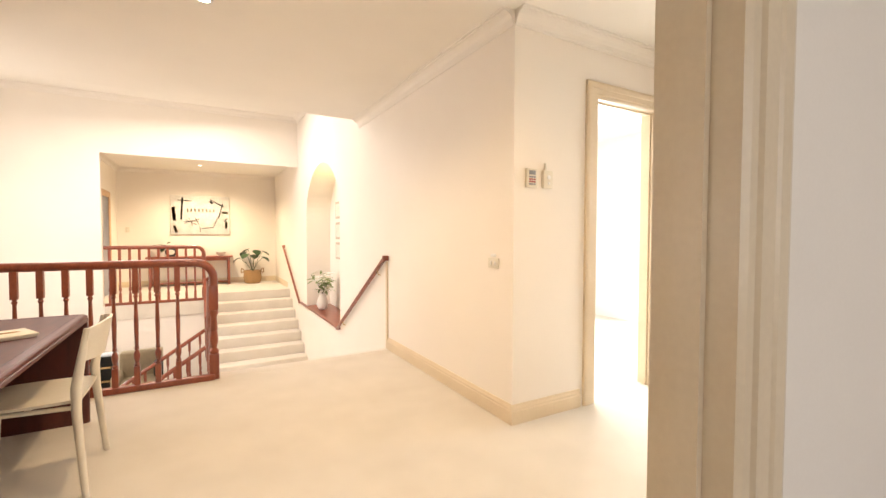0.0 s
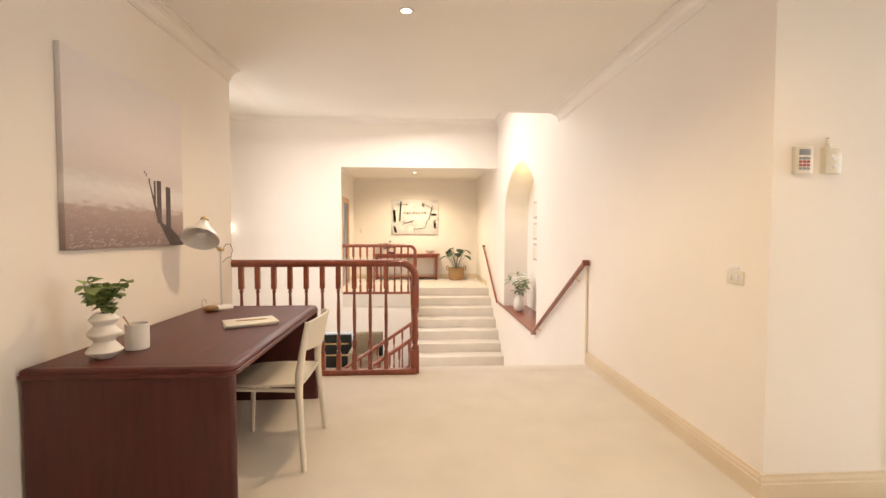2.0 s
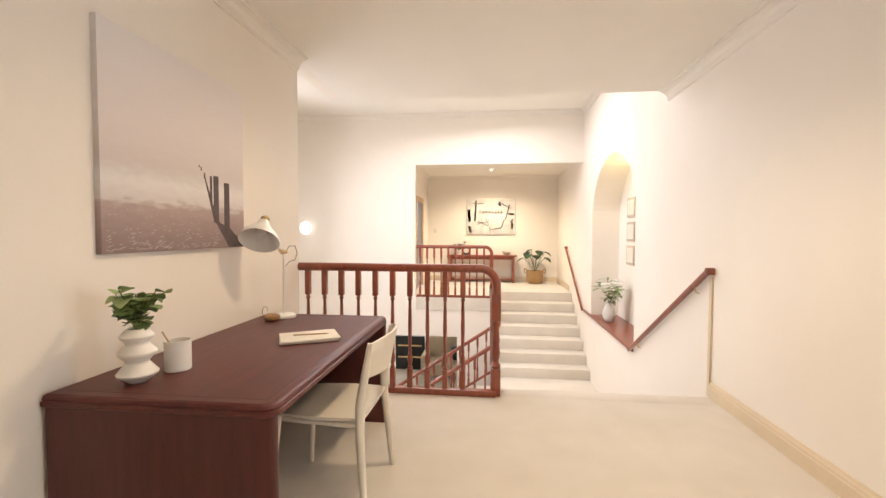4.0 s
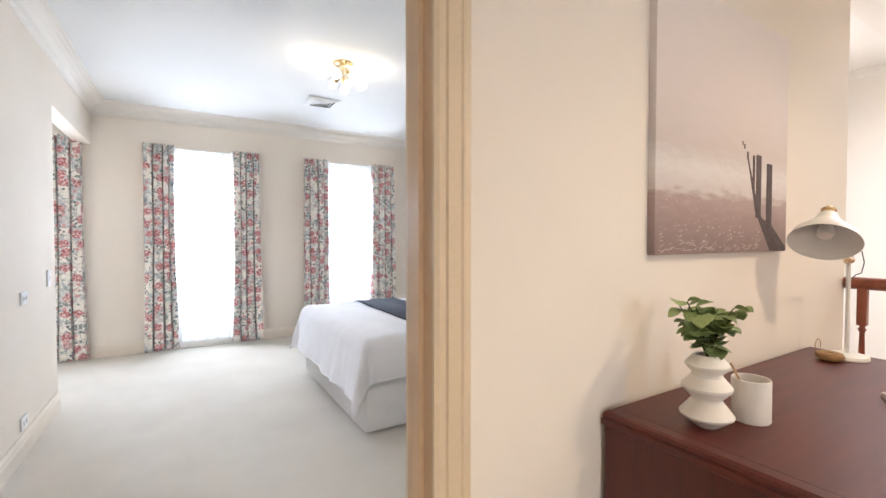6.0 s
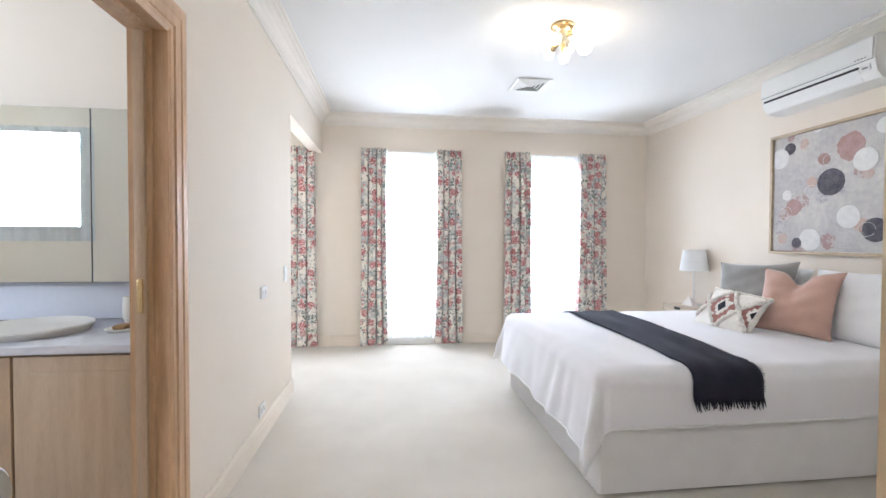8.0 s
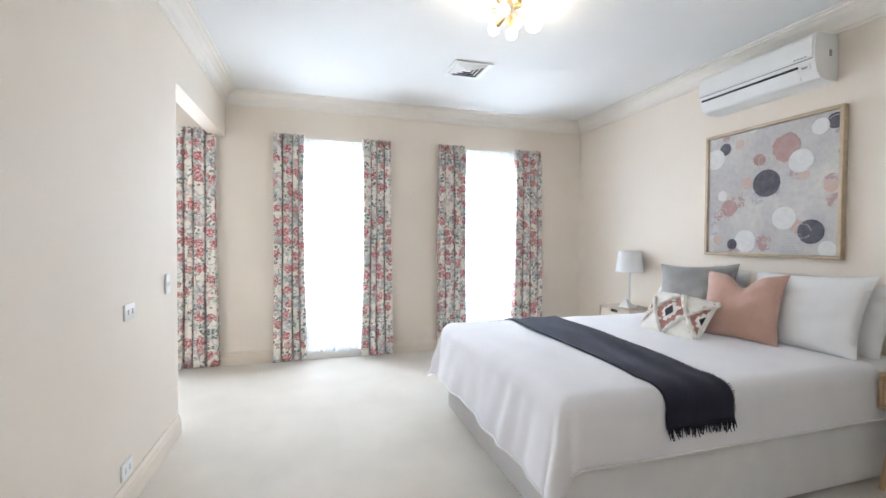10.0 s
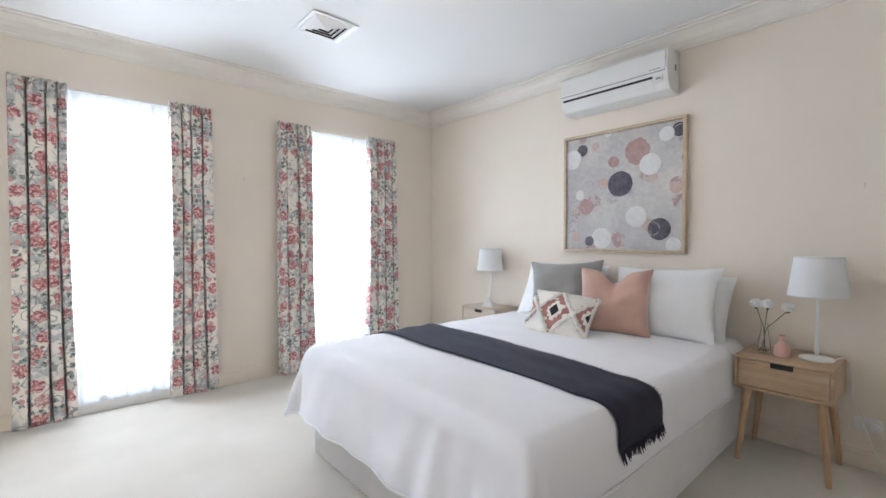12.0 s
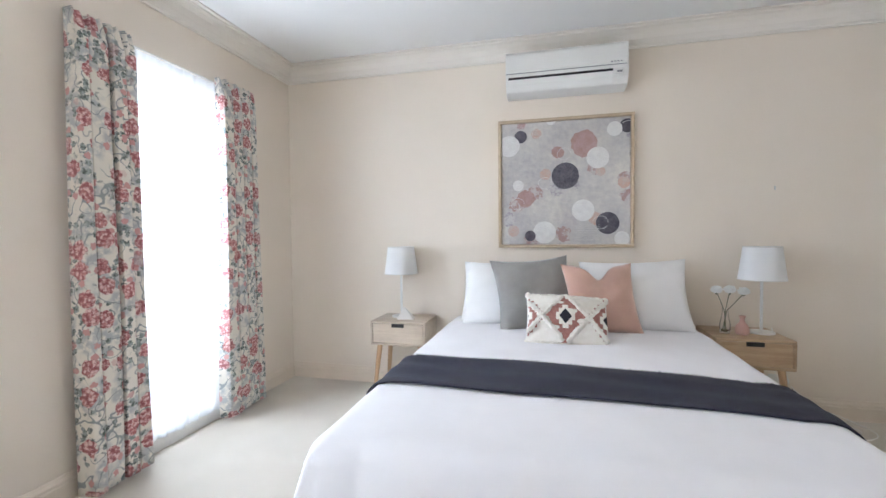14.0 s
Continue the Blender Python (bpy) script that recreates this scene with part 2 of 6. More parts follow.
def sheer_material():
    m = bpy.data.materials.new("white sheer voile")
    m.use_nodes = True
    nt = m.node_tree
    out = nt.nodes["Material Output"]
    tr, tl, df = nt.nodes.new("ShaderNodeBsdfTransparent"), nt.nodes.new("ShaderNodeBsdfTranslucent"), nt.nodes.new("ShaderNodeBsdfDiffuse")
    tl.inputs[0].default_value = df.inputs[0].default_value = (0.86, 0.88, 0.90, 1)
    a, b = nt.nodes.new("ShaderNodeMixShader"), nt.nodes.new("ShaderNodeMixShader")
    a.inputs[0].default_value = 0.3
    nt.links.new(tl.outputs[0], a.inputs[1])
    nt.links.new(df.outputs[0], a.inputs[2])
    n = nt.nodes.new("ShaderNodeTexNoise")
    n.inputs["Scale"].default_value = 300
    mr = nt.nodes.new("ShaderNodeMapRange")
    mr.inputs["To Min"].default_value, mr.inputs["To Max"].default_value = 0.62, 0.9
    nt.links.new(n.outputs[0], mr.inputs["Value"])
    nt.links.new(mr.outputs[0], b.inputs[0])
    nt.links.new(tr.outputs[0], b.inputs[1])
    nt.links.new(a.outputs[0], b.inputs[2])
    nt.links.new(b.outputs[0], out.inputs["Surface"])
    return m


SHEER = sheer_material()


def floral_material():
    """Cream cotton printed with roses, buds and grey-green leaves, laid out in cloth metres."""
    m = bpy.data.materials.new("rose-printed cotton")
    m.use_nodes = True
    nt = m.node_tree
    p = nt.nodes["Principled BSDF"]
    uv = nt.nodes.new("ShaderNodeTexCoord")

    def noise_(scale, detail=3):
        n = nt.nodes.new("ShaderNodeTexNoise")
        n.inputs["Scale"].default_value, n.inputs["Detail"].default_value = scale, detail
        nt.links.new(uv.outputs["UV"], n.inputs["Vector"])
        return n

    def cells(scale, warp, shift):
        w = noise_(scale * 3, 2)
        add = nt.nodes.new("ShaderNodeVectorMath")
        add.operation = "MULTIPLY_ADD"
        nt.links.new(w.outputs["Color"], add.inputs[0])
        add.inputs[1].default_value = (warp, warp, 0)
        off = nt.nodes.new("ShaderNodeVectorMath")
        off.operation = "ADD"
        off.inputs[1].default_value = (shift, shift * 0.7, 0)
        nt.links.new(uv.outputs["UV"], off.inputs[0])
        nt.links.new(off.outputs[0], add.inputs[2])
        v = nt.nodes.new("ShaderNodeTexVoronoi")
        v.voronoi_dimensions = "2D"
        v.inputs["Scale"].default_value, v.inputs["Randomness"].default_value = scale, 0.75
        nt.links.new(add.outputs[0], v.inputs["Vector"])
        return v

    def step(sock, lo, hi):
        r = nt.nodes.new("ShaderNodeMapRange")
        r.inputs["From Min"].default_value, r.inputs["From Max"].default_value = lo, hi
        nt.links.new(sock, r.inputs["Value"])
        return r.outputs[0]

    def mul(x, y):
        k = nt.nodes.new("ShaderNodeMath")
        k.operation = "MULTIPLY"
        nt.links.new(x, k.inputs[0])
        nt.links.new(y, k.inputs[1])
        return k.outputs[0]

    def mix(f, a, b):
        k = nt.nodes.new("ShaderNodeMix")
        k.data_type = "RGBA"
        nt.links.new(f, k.inputs["Factor"])
        for sock, c in ((k.inputs["A"], a), (k.inputs["B"], b)):
            if isinstance(c, tuple):
                sock.default_value = (*c, 1)
            else:
                nt.links.new(c, sock)
        return k.outputs["Result"]

    def band(sock, centre, half):
        """1 where the value lies close to centre."""
        d = nt.nodes.new("ShaderNodeMath")
        d.operation = "SUBTRACT"
        d.inputs[1].default_value = centre
        nt.links.new(sock, d.inputs[0])
        k = nt.nodes.new("ShaderNodeMath")
        k.operation = "ABSOLUTE"
        nt.links.new(d.outputs[0], k.inputs[0])
        return step(k.outputs[0], half, half * 0.45)

    # blue-grey washes, curling stems, dark leaves, then roses over all
    wash = mul(step(noise_(7.5, 2).outputs[0], 0.47, 0.58), step(noise_(31, 3).outputs[0], 0.36, 0.52))
    base = mix(wash, (0.77, 0.72, 0.635), (0.46, 0.465, 0.46))
    stems = mul(band(noise_(11, 1).outputs[0], 0.5, 0.022), step(noise_(5, 1).outputs[0], 0.40, 0.50))
    base = mix(stems, base, (0.30, 0.32, 0.315))
    leaf = cells(24, 0.035, 0.3)
    leafmask = mul(step(leaf.outputs["Distance"], 0.40, 0.32), step(noise_(8.5, 2).outputs[0], 0.50, 0.54))
    leafcol = mix(step(noise_(60).outputs[0], 0.42, 0.6), (0.33, 0.36, 0.34), (0.10, 0.12, 0.105))
    base = mix(leafmask, base, leafcol)
    buds = cells(17, 0.03, 2.6)
    budmask = mul(step(buds.outputs["Distance"], 0.30, 0.25), step(buds.outputs["Color"], 0.62, 0.66))
    base = mix(budmask, base, (0.58, 0.31, 0.29))
    rose = cells(8.6, 0.050, 0.0)
    rosemask = step(rose.outputs["Distance"], 0.38, 0.34)
    petals = cells(52, 0.030, 0.9)
    rosecol = mix(step(petals.outputs["Distance"], 0.10, 0.55), (0.60, 0.29, 0.27), (0.31, 0.095, 0.10))
    rosecol = mix(mul(step(noise_(48).outputs[0], 0.46, 0.55), step(petals.outputs["Distance"], 0.62, 0.25)), rosecol, (0.76, 0.54, 0.50))
    keep = step(rose.outputs["Color"], 0.44, 0.48)
    base = mix(mul(rosemask, keep), base, rosecol)
    nt.links.new(base, p.inputs["Base Color"])
    p.inputs["Roughness"].default_value = 0.9
    p.inputs["Sheen Weight"].default_value = 0.15
    bn = nt.nodes.new("ShaderNodeBump")
    bn.inputs["Strength"].default_value, bn.inputs["Distance"].default_value = 0.15, 0.002
    nt.links.new(noise_(900).outputs[0], bn.inputs["Height"])
    nt.links.new(bn.outputs[0], p.inputs["Normal"])
    return m


FLORAL = floral_material()

# ---- mesh helpers ----


def box(bm, x0, x1, y0, y1, z0, z1, bev=0.0, seg=2):
    r = bmesh.ops.create_cube(bm, size=1.0)
    vs = r["verts"]
    bmesh.ops.transform(bm, matrix=Matrix.Translation(((x0 + x1) / 2, (y0 + y1) / 2, (z0 + z1) / 2)) @ Matrix.Diagonal((x1 - x0, y1 - y0, z1 - z0, 1)), verts=vs)
    if bev:
        bmesh.ops.bevel(bm, geom=list({e for v in vs for e in v.link_edges}), offset=bev, segments=seg, profile=0.5, affect="EDGES")
    return bm


def new_box(*a, **k):
    return box(bmesh.new(), *a, **k)


def lathe(bm, profile, at=(0, 0, 0), seg=24, m=None):
    """Turns (radius, height) pairs about the vertical through at."""
    rings = []
    base = Matrix.Translation(at) @ (m or Matrix.Identity(4))
    for r, z in profile:
        if r < 1e-5:
            rings.append([bm.verts.new(base @ Vector((0, 0, z)))])
        else:
            rings.append([bm.verts.new(base @ Vector((r * math.cos(2 * math.pi * i / seg), r * math.sin(2 * math.pi * i / seg), z))) for i in range(seg)])
    for a, b in zip(rings, rings[1:]):
        for i in range(seg):
            j = (i + 1) % seg
            f = [a[i % len(a)], a[j % len(a)], b[j % len(b)], b[i % len(b)]]
            f = [v for k, v in enumerate(f) if v not in f[:k]]
            if len(f) > 2:
                bm.faces.new(f)
    return bm


def tube(bm, pts, r, seg=8, cap=True):
    """A round bar along points; r may be a number or one radius a point."""
    pts = [Vector(p) for p in pts]
    rs = r if isinstance(r, (list, tuple)) else [r] * len(pts)
    prev, rings = None, []
    for i, p in enumerate(pts):
        d = (pts[min(i + 1, len(pts) - 1)] - pts[max(i - 1, 0)]).normalized()
        side = d.orthogonal().normalized() if prev is None else (prev - d * prev.dot(d)).normalized()
        prev = side
        up = d.cross(side)
        rings.append([bm.verts.new(p + rs[i] * (side * math.cos(2 * math.pi * k / seg) + up * math.sin(2 * math.pi * k / seg))) for k in range(seg)])
    for a, b in zip(rings, rings[1:]):
        for k in range(seg):
            bm.faces.new((a[k], a[(k + 1) % seg], b[(k + 1) % seg], b[k]))
    if cap:
        bm.faces.new(rings[0][::-1])
        bm.faces.new(rings[-1])
    return bm


def sheet(bm, fn, nu, nv, uv=None):
    """A grid of fn(u, v), u and v from 0 to 1; uv(u, v) gives its cloth metres."""
    layer = bm.loops.layers.uv.verify() if uv else None
    g = [[bm.verts.new(fn(i / nu, j / nv)) for j in range(nv + 1)] for i in range(nu + 1)]
    for i in range(nu):
        for j in range(nv):
            f = bm.faces.new((g[i][j], g[i + 1][j], g[i + 1][j + 1], g[i][j + 1]))
            if uv:
                for loop, (a, b) in zip(f.loops, ((i, j), (i + 1, j), (i + 1, j + 1), (i, j + 1))):
                    loop[layer].uv = uv(a / nu, b / nv)
    return bm


def prism(bm, outline, fn):
    """Extrudes a closed outline of 2D points; fn(p, k) places it for k = 0 and 1."""
    a, b = [[bm.verts.new(fn(p, k)) for p in outline] for k in (0, 1)]
    n = len(outline)
    for i in range(n):
        bm.faces.new((a[i], a[(i + 1) % n], b[(i + 1) % n], b[i]))
    bm.faces.new(a[::-1])
    bm.faces.new(b)
    return bm


def mesh_of(name, bm, material, smooth=None):
    bmesh.ops.recalc_face_normals(bm, faces=bm.faces)
    me = bpy.data.meshes.new(name)
    bm.to_mesh(me)
    bm.free()
    me.materials.append(material)
    if smooth:
        for p in me.polygons:
            p.use_smooth = True
        me.set_sharp_from_angle(angle=radians(smooth))
    return me


def thing(name, at, label, category, group=""):
    ob = new(name)
    ob.location = at
    ob.empty_display_size = 0.1
    return tagged(ob, label, category, group)


def origin(parent):
    o = Vector((0, 0, 0))
    while parent is not None:
        o += parent.location
        parent = parent.parent
    return o


def part(name, bm, material, parent, label="", smooth=35):
    """One mesh under a thing or a part, from a bmesh in world metres."""
    bmesh.ops.translate(bm, verts=bm.verts, vec=-origin(parent))
    ob = new(name, mesh_of(name, bm, material, smooth))
    ob.parent = parent
    return tagged(ob, label)


def single(name, bm, material, label, category, at=(0, 0, 0), group="", kind="", smooth=35):
    """A thing of one mesh, from a bmesh in world metres, with its origin at its base."""
    bmesh.ops.translate(bm, verts=bm.verts, vec=-Vector(at))
    ob = new(name, mesh_of(name, bm, material, smooth))
    ob.location = at
    return tagged(ob, label, category, group, kind)


def structure(name, bm, material, label="", parent=None, smooth=None):
    ob = new(name, mesh_of(name, bm, material, smooth))
    ob.parent = parent
    return tagged(ob, label, "", "", "structure" if parent is None else "")


def wall(name, axis, p0, p1, a0, a1, z0, z1, material, holes=(), label=""):
    """A wall across axis from p0 to p1, running a0 to a1, with openings (a0, a1, z0, z1)."""
    holes = [(h[0], h[1], z0 if (h[2] == 0.0 and z0 == -0.3) else h[2], h[3]) for h in holes]
    cuts_a = sorted({a0, a1, *[h[0] for h in holes], *[h[1] for h in holes]})
    cuts_z = sorted({z0, z1, *[h[2] for h in holes], *[h[3] for h in holes]})
    bm = bmesh.new()
    for u0, u1 in zip(cuts_a, cuts_a[1:]):
        w0 = None
        runs = []
        for v0, v1 in zip(cuts_z, cuts_z[1:]):
            solid = not any(h[0] <= u0 and u1 <= h[1] and h[2] <= v0 and v1 <= h[3] for h in holes)
            if solid and runs and runs[-1][1] == v0:
                runs[-1][1] = v1
            elif solid:
                runs.append([v0, v1])
        for v0, v1 in runs:
            if axis == "x":
                box(bm, p0, p1, u0, u1, v0, v1)
            else:
                box(bm, u0, u1, p0, p1, v0, v1)
    bmesh.ops.remove_doubles(bm, verts=bm.verts, dist=1e-5)
    inner = [f for f in bm.faces if any(g is not f and (g.calc_center_median() - f.calc_center_median()).length < 1e-5 for e in f.edges for g in e.link_faces)]
    bmesh.ops.delete(bm, geom=inner, context="FACES_ONLY")
    return structure(name, bm, material, label)


def run_profile(bm, prof, a, b, normal):
    """Sweeps a profile of (out, up) pairs along the straight line a to b; out points along normal."""
    a, b, n = Vector(a), Vector(b), Vector(normal)
    return prism(bm, prof, lambda p, k: (b if k else a) + n * p[0] + Vector((0, 0, p[1])))


BASEB = [(0, 0), (0.018, 0), (0.018, 0.085), (0.014, 0.092), (0.014, 0.105), (0.008, 0.118), (0.006, 0.13), (0, 0.13)]
CORN = [(0, 0), (0, -0.13), (0.012, -0.13), (0.014, -0.118), (0.022, -0.112), (0.032, -0.075), (0.055, -0.045), (0.085, -0.028), (0.105, -0.022), (0.108, -0.012), (0.13, -0.010), (0.13, 0)]


def architrave(name, axis, face, sign, a0, a1, top, w=0.12, material=None, z0=0.0):
    """Moulded casing round an opening on one face of a wall."""
    ob = structure(name, bmesh.new(), material or TRIM, "cream painted door casing")
    prof = [(0, 0), (0, 0.010), (0.012, 0.016), (0.03, 0.016), (0.034, 0.022), (0.07, 0.022), (0.075, 0.026), (w - 0.02, 0.026), (w, 0.020), (w, 0)]

    def place(u, out, z):
        return Vector((face + sign * out, u, z)) if axis == "x" else Vector((u, face + sign * out, z))

    for nm, fn in (("upright", lambda p, k: place(a0 - p[0], p[1], (top + p[0]) if k else z0)),
                   ("upright", lambda p, k: place(a1 + p[0], p[1], (top + p[0]) if k else z0)),
                   ("head", lambda p, k: place(a1 + p[0] if k else a0 - p[0], p[1], top + p[0]))):
        bm = prism(bmesh.new(), prof, fn)
        structure(nm, bm, material or TRIM, "", ob)
    return ob


def lining(name, axis, p0, p1, a0, a1, top, t=0.03, material=None):
    """The timber lining of a door opening, with its stop."""
    ob = structure(name, bmesh.new(), material or TRIM, "timber door lining")
    pm = (p0 + p1) / 2
    for q0, q1, e in ((p0, p1, 0.0), (pm - 0.022, pm + 0.022, 0.013)):
        for u0, u1, v0, v1 in ((a0 - t * (e == 0), a0 + e, 0, top), (a1 - e, a1 + t * (e == 0), 0, top), (a0 - t * (e == 0), a1 + t * (e == 0), top - e, top + t * (e == 0))):
            if e and v0 == 0:
                v1 = top - e
            bm = new_box(q0, q1, u0, u1, v0, v1) if axis == "x" else new_box(u0, u1, q0, q1, v0, v1)
            structure("stop" if e else "jamb", bm, material or TRIM, "", ob)
    return ob


# ---- structure: bedroom ----
ZB, ZH = 2.69, 2.70
WX, NY, RX = -5.20, 3.92, 2.95
wall("wall_west", "x", WX - 0.2, WX, -2.0, NY + 0.1, -0.3, 2.86, PAINT, [(a, b, 0.12, 2.22) for a, b in WIN], "cream painted wall with three tall windows")
wall("wall_north", "y", NY, NY + 0.1, WX, -0.492, -0.3, 2.86, PAINT, (), "cream painted wall behind the bed")
wall("wall_east", "x", -0.49, -0.36, 0.17, NY, -0.3, 2.86, HALLPAINT, [(0.375, 1.28, 0.0, 2.07)], "cream painted wall with a doorway")
wall("wall_south", "y", -0.2, -0.075, -3.65, -0.46, -0.3, 2.86, PAINT, [(-1.78, -1.0, 0.0, 2.015)], "cream painted wall with a doorway to the bathroom")
wall("wall_alcove_east", "x", -3.65, -3.55, -2.0, -0.2, -0.3, 2.86, PAINT)
wall("wall_alcove_south", "y", -2.1, -2.0, -5.46, -3.55, -0.3, 2.86, PAINT)
wall("wall_bathroom_west", "x", -2.6, -2.5, -2.9, -0.2, -0.3, 2.86, PAINT)
wall("wall_bathroom_south", "y", -3.0, -2.9, -2.6, -0.36, -0.3, 2.86, PAINT)
wall("wall_bathroom_east", "x", -0.46, -0.36, -2.9, 0.17, -0.3, 2.86, PAINT, [(-2.72, -1.9, 1.25, 2.2)])
structure("beam", new_box(WX, -3.65, -0.2, -0.075, 2.24, 2.80), PAINT, "plastered beam over the alcove opening")
structure("ceiling_bedroom", new_box(WX, -0.46, -2.0, NY, ZB, ZB + 0.1), WHITEPAINT, "white flat bedroom ceiling")
structure("ceiling_bathroom", new_box(-2.5, -0.46, -2.9, -0.2, ZB - 0.15, ZB - 0.05), WHITEPAINT)
structure("floor", box(new_box(-5.46, RX + 0.1, -3.0, 3.93, -0.2, 0.0), RX + 0.1, 5.0, -3.0, 2.085, -0.2, 0.0), CARPET, "light beige cut-pile carpet")
structure("floor_bathroom", new_box(-2.5, -0.46, -2.9, -0.2, 0.0, 0.006), TILE, "pale tiled bathroom floor")

bm = bmesh.new()
for a, b, n in (((WX, NY, ZB), (WX, -0.075, ZB), (1, 0, 0)), ((WX, NY, ZB), (-0.49, NY, ZB), (0, -1, 0)), ((-0.49, NY, ZB), (-0.49, -0.075, ZB), (-1, 0, 0)), ((WX, -0.075, ZB), (-0.49, -0.075, ZB), (0, 1, 0)), ((WX, -0.2, ZB), (WX, -2.0, ZB), (1, 0, 0))):
    run_profile(bm, CORN, a, b, n)
structure("trim_cornice_bedroom", bm, CORNICE, "moulded plaster cornice")
bm = bmesh.new()
for a, b, n in (((WX, -2.0, 0), (WX, NY, 0), (1, 0, 0)), ((WX, NY, 0), (-0.49, NY, 0), (0, -1, 0)), ((-0.49, NY, 0), (-0.49, 1.375, 0), (-1, 0, 0)), ((-0.49, 0.28, 0), (-0.49, -0.075, 0), (-1, 0, 0)), ((-3.65, -0.075, 0), (-1.890, -0.075, 0), (0, 1, 0)), ((-3.65, -0.075, 0), (-3.65, -2.0, 0), (-1, 0, 0))):
    run_profile(bm, BASEB, a, b, n)
structure("baseboard_bedroom", bm, CREAMTRIM, "cream moulded skirting board")

architrave("trim_door_bedroom_hall_side", "x", -0.36, 1, 0.405, 1.25, 2.04, w=0.10)
architrave("trim_door_bedroom_inner_side", "x", -0.49, -1, 0.405, 1.25, 2.04)
lining("door_frame_bedroom", "x", -0.49, -0.36, 0.405, 1.25, 2.04, material=DIMTRIM)
architrave("trim_door_bathroom", "y", -0.075, 1, -1.75, -1.03, 1.985, material=OAK)
lining("door_frame_bathroom", "y", -0.2, -0.075, -1.75, -1.03, 1.985, material=OAK)

ground = structure("ground", new_box(-400, -5.46, -400, 400, -3.1, -3.0), mat("pale paving", (0.42, 0.41, 0.39), (0.34, 0.33, 0.31), 0.9, 0.5, 8, 0.1), "pale paved ground outside")
# unseen slabs, added as a pale backdrop for the lower sheers
structure("backdrop_floor", new_box(-6.9, -5.46, -2.4, 4.4, -0.16, -0.04), mat("pale backdrop floor", (0.60, 0.60, 0.60), (0.52, 0.52, 0.52), 0.6), "added pale floor outside the windows")
structure("backdrop_wall", new_box(-7.0, -6.9, -2.4, 4.4, -0.16, 0.72), mat("white backdrop wall", (0.78, 0.79, 0.80), (0.70, 0.71, 0.73), 0.8), "added white wall outside the windows")

# ---- structure: hall, stairs and landings ----
wall("wall_hall_south", "y", 0.06, 0.17, -0.36, 4.7, -0.3, 2.86, HALLPAINT, [(0.92, 1.83, 0.0, 2.07)], "cream wall with a doorway")
lining("door_frame_study", "y", 0.06, 0.17, 0.95, 1.80, 2.04, material=TRIM)
architrave("trim_door_study", "y", 0.17, 1, 0.95, 1.80, 2.04)
architrave("trim_door_study_inner_side", "y", 0.06, -1, 0.95, 1.80, 2.04, material=TRIM)
wall("wall_side_room", "y", 1.955, 2.085, RX, 4.7, -0.3, 2.86, HALLPAINT, [(3.69, 4.44, 0.0, 2.28)], "cream wall with a doorway to a bright room")
architrave("trim_door_side_room", "y", 1.955, -1, 3.72, 4.41, 2.25)
lining("door_frame_side_room", "y", 1.955, 2.085, 3.72, 4.41, 2.25)
wall("wall_hall_east", "x", 4.60, 4.70, 0.17, 1.955, -0.3, 2.86, HALLPAINT, [(0.99, 1.86, 0.0, 2.28)])
architrave("trim_door_east_room", "x", 4.60, -1, 1.02, 1.83, 2.25)
lining("door_frame_east_room", "x", 4.60, 4.70, 1.02, 1.83, 2.25, material=JARRAH)
wall("wall_side_room_west", "x", RX, RX + 0.1, 2.085, 5.9, -3.0, 4.0, HALLPAINT)
wall("wall_side_room_north", "y", 5.0, 5.1, RX + 0.1, 6.6, -0.3, 2.86, WHITEPAINT)
wall("wall_side_room_east", "x", 6.6, 6.7, -0.6, 5.1, -0.3, 2.86, WHITEPAINT)
wall("wall_east_room_south", "y", -0.6, -0.5, 4.7, 6.6, -0.3, 2.86, WHITEPAINT)
structure("floor_side_rooms", new_box(RX + 0.1, 6.7, 2.085, 5.1, -0.2, 0.0), CARPET)
structure("floor_east_room", new_box(5.0, 6.7, -0.6, 2.085, -0.2, 0.0), CARPET)
structure("ceiling_side_rooms", new_box(RX + 0.1, 6.7, 2.085, 5.1, ZH, ZH + 0.1), WHITEPAINT)
structure("ceiling_east_room", new_box(4.7, 6.7, -0.6, 1.955, ZH, ZH + 0.1), WHITEPAINT)
structure("ceiling_hall", new_box(-0.36, 4.60, 0.17, 1.955, ZH, ZH + 0.16), HALLWHITE, "off-white hall ceiling")
structure("ceiling_hall_stair_side", new_box(-0.36, RX, 1.955, 5.05, ZH, ZH + 0.16), HALLWHITE, "off-white hall ceiling ending over the stairwell")
# the room that the camera leaves
wall("wall_study_west", "x", -0.36, -0.26, -2.4, 0.06, -0.3, 2.86, HALLPAINT)
wall("wall_study_east", "x", 3.0, 3.1, -2.4, 0.06, -0.3, 2.86, HALLPAINT)
# the opening is made up for the fill lamp and stays out of view
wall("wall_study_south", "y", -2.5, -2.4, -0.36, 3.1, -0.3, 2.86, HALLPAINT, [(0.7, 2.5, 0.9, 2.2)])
structure("ceiling_study", new_box(-0.26, 3.0, -2.4, 0.06, ZH, ZH + 0.1), HALLWHITE)

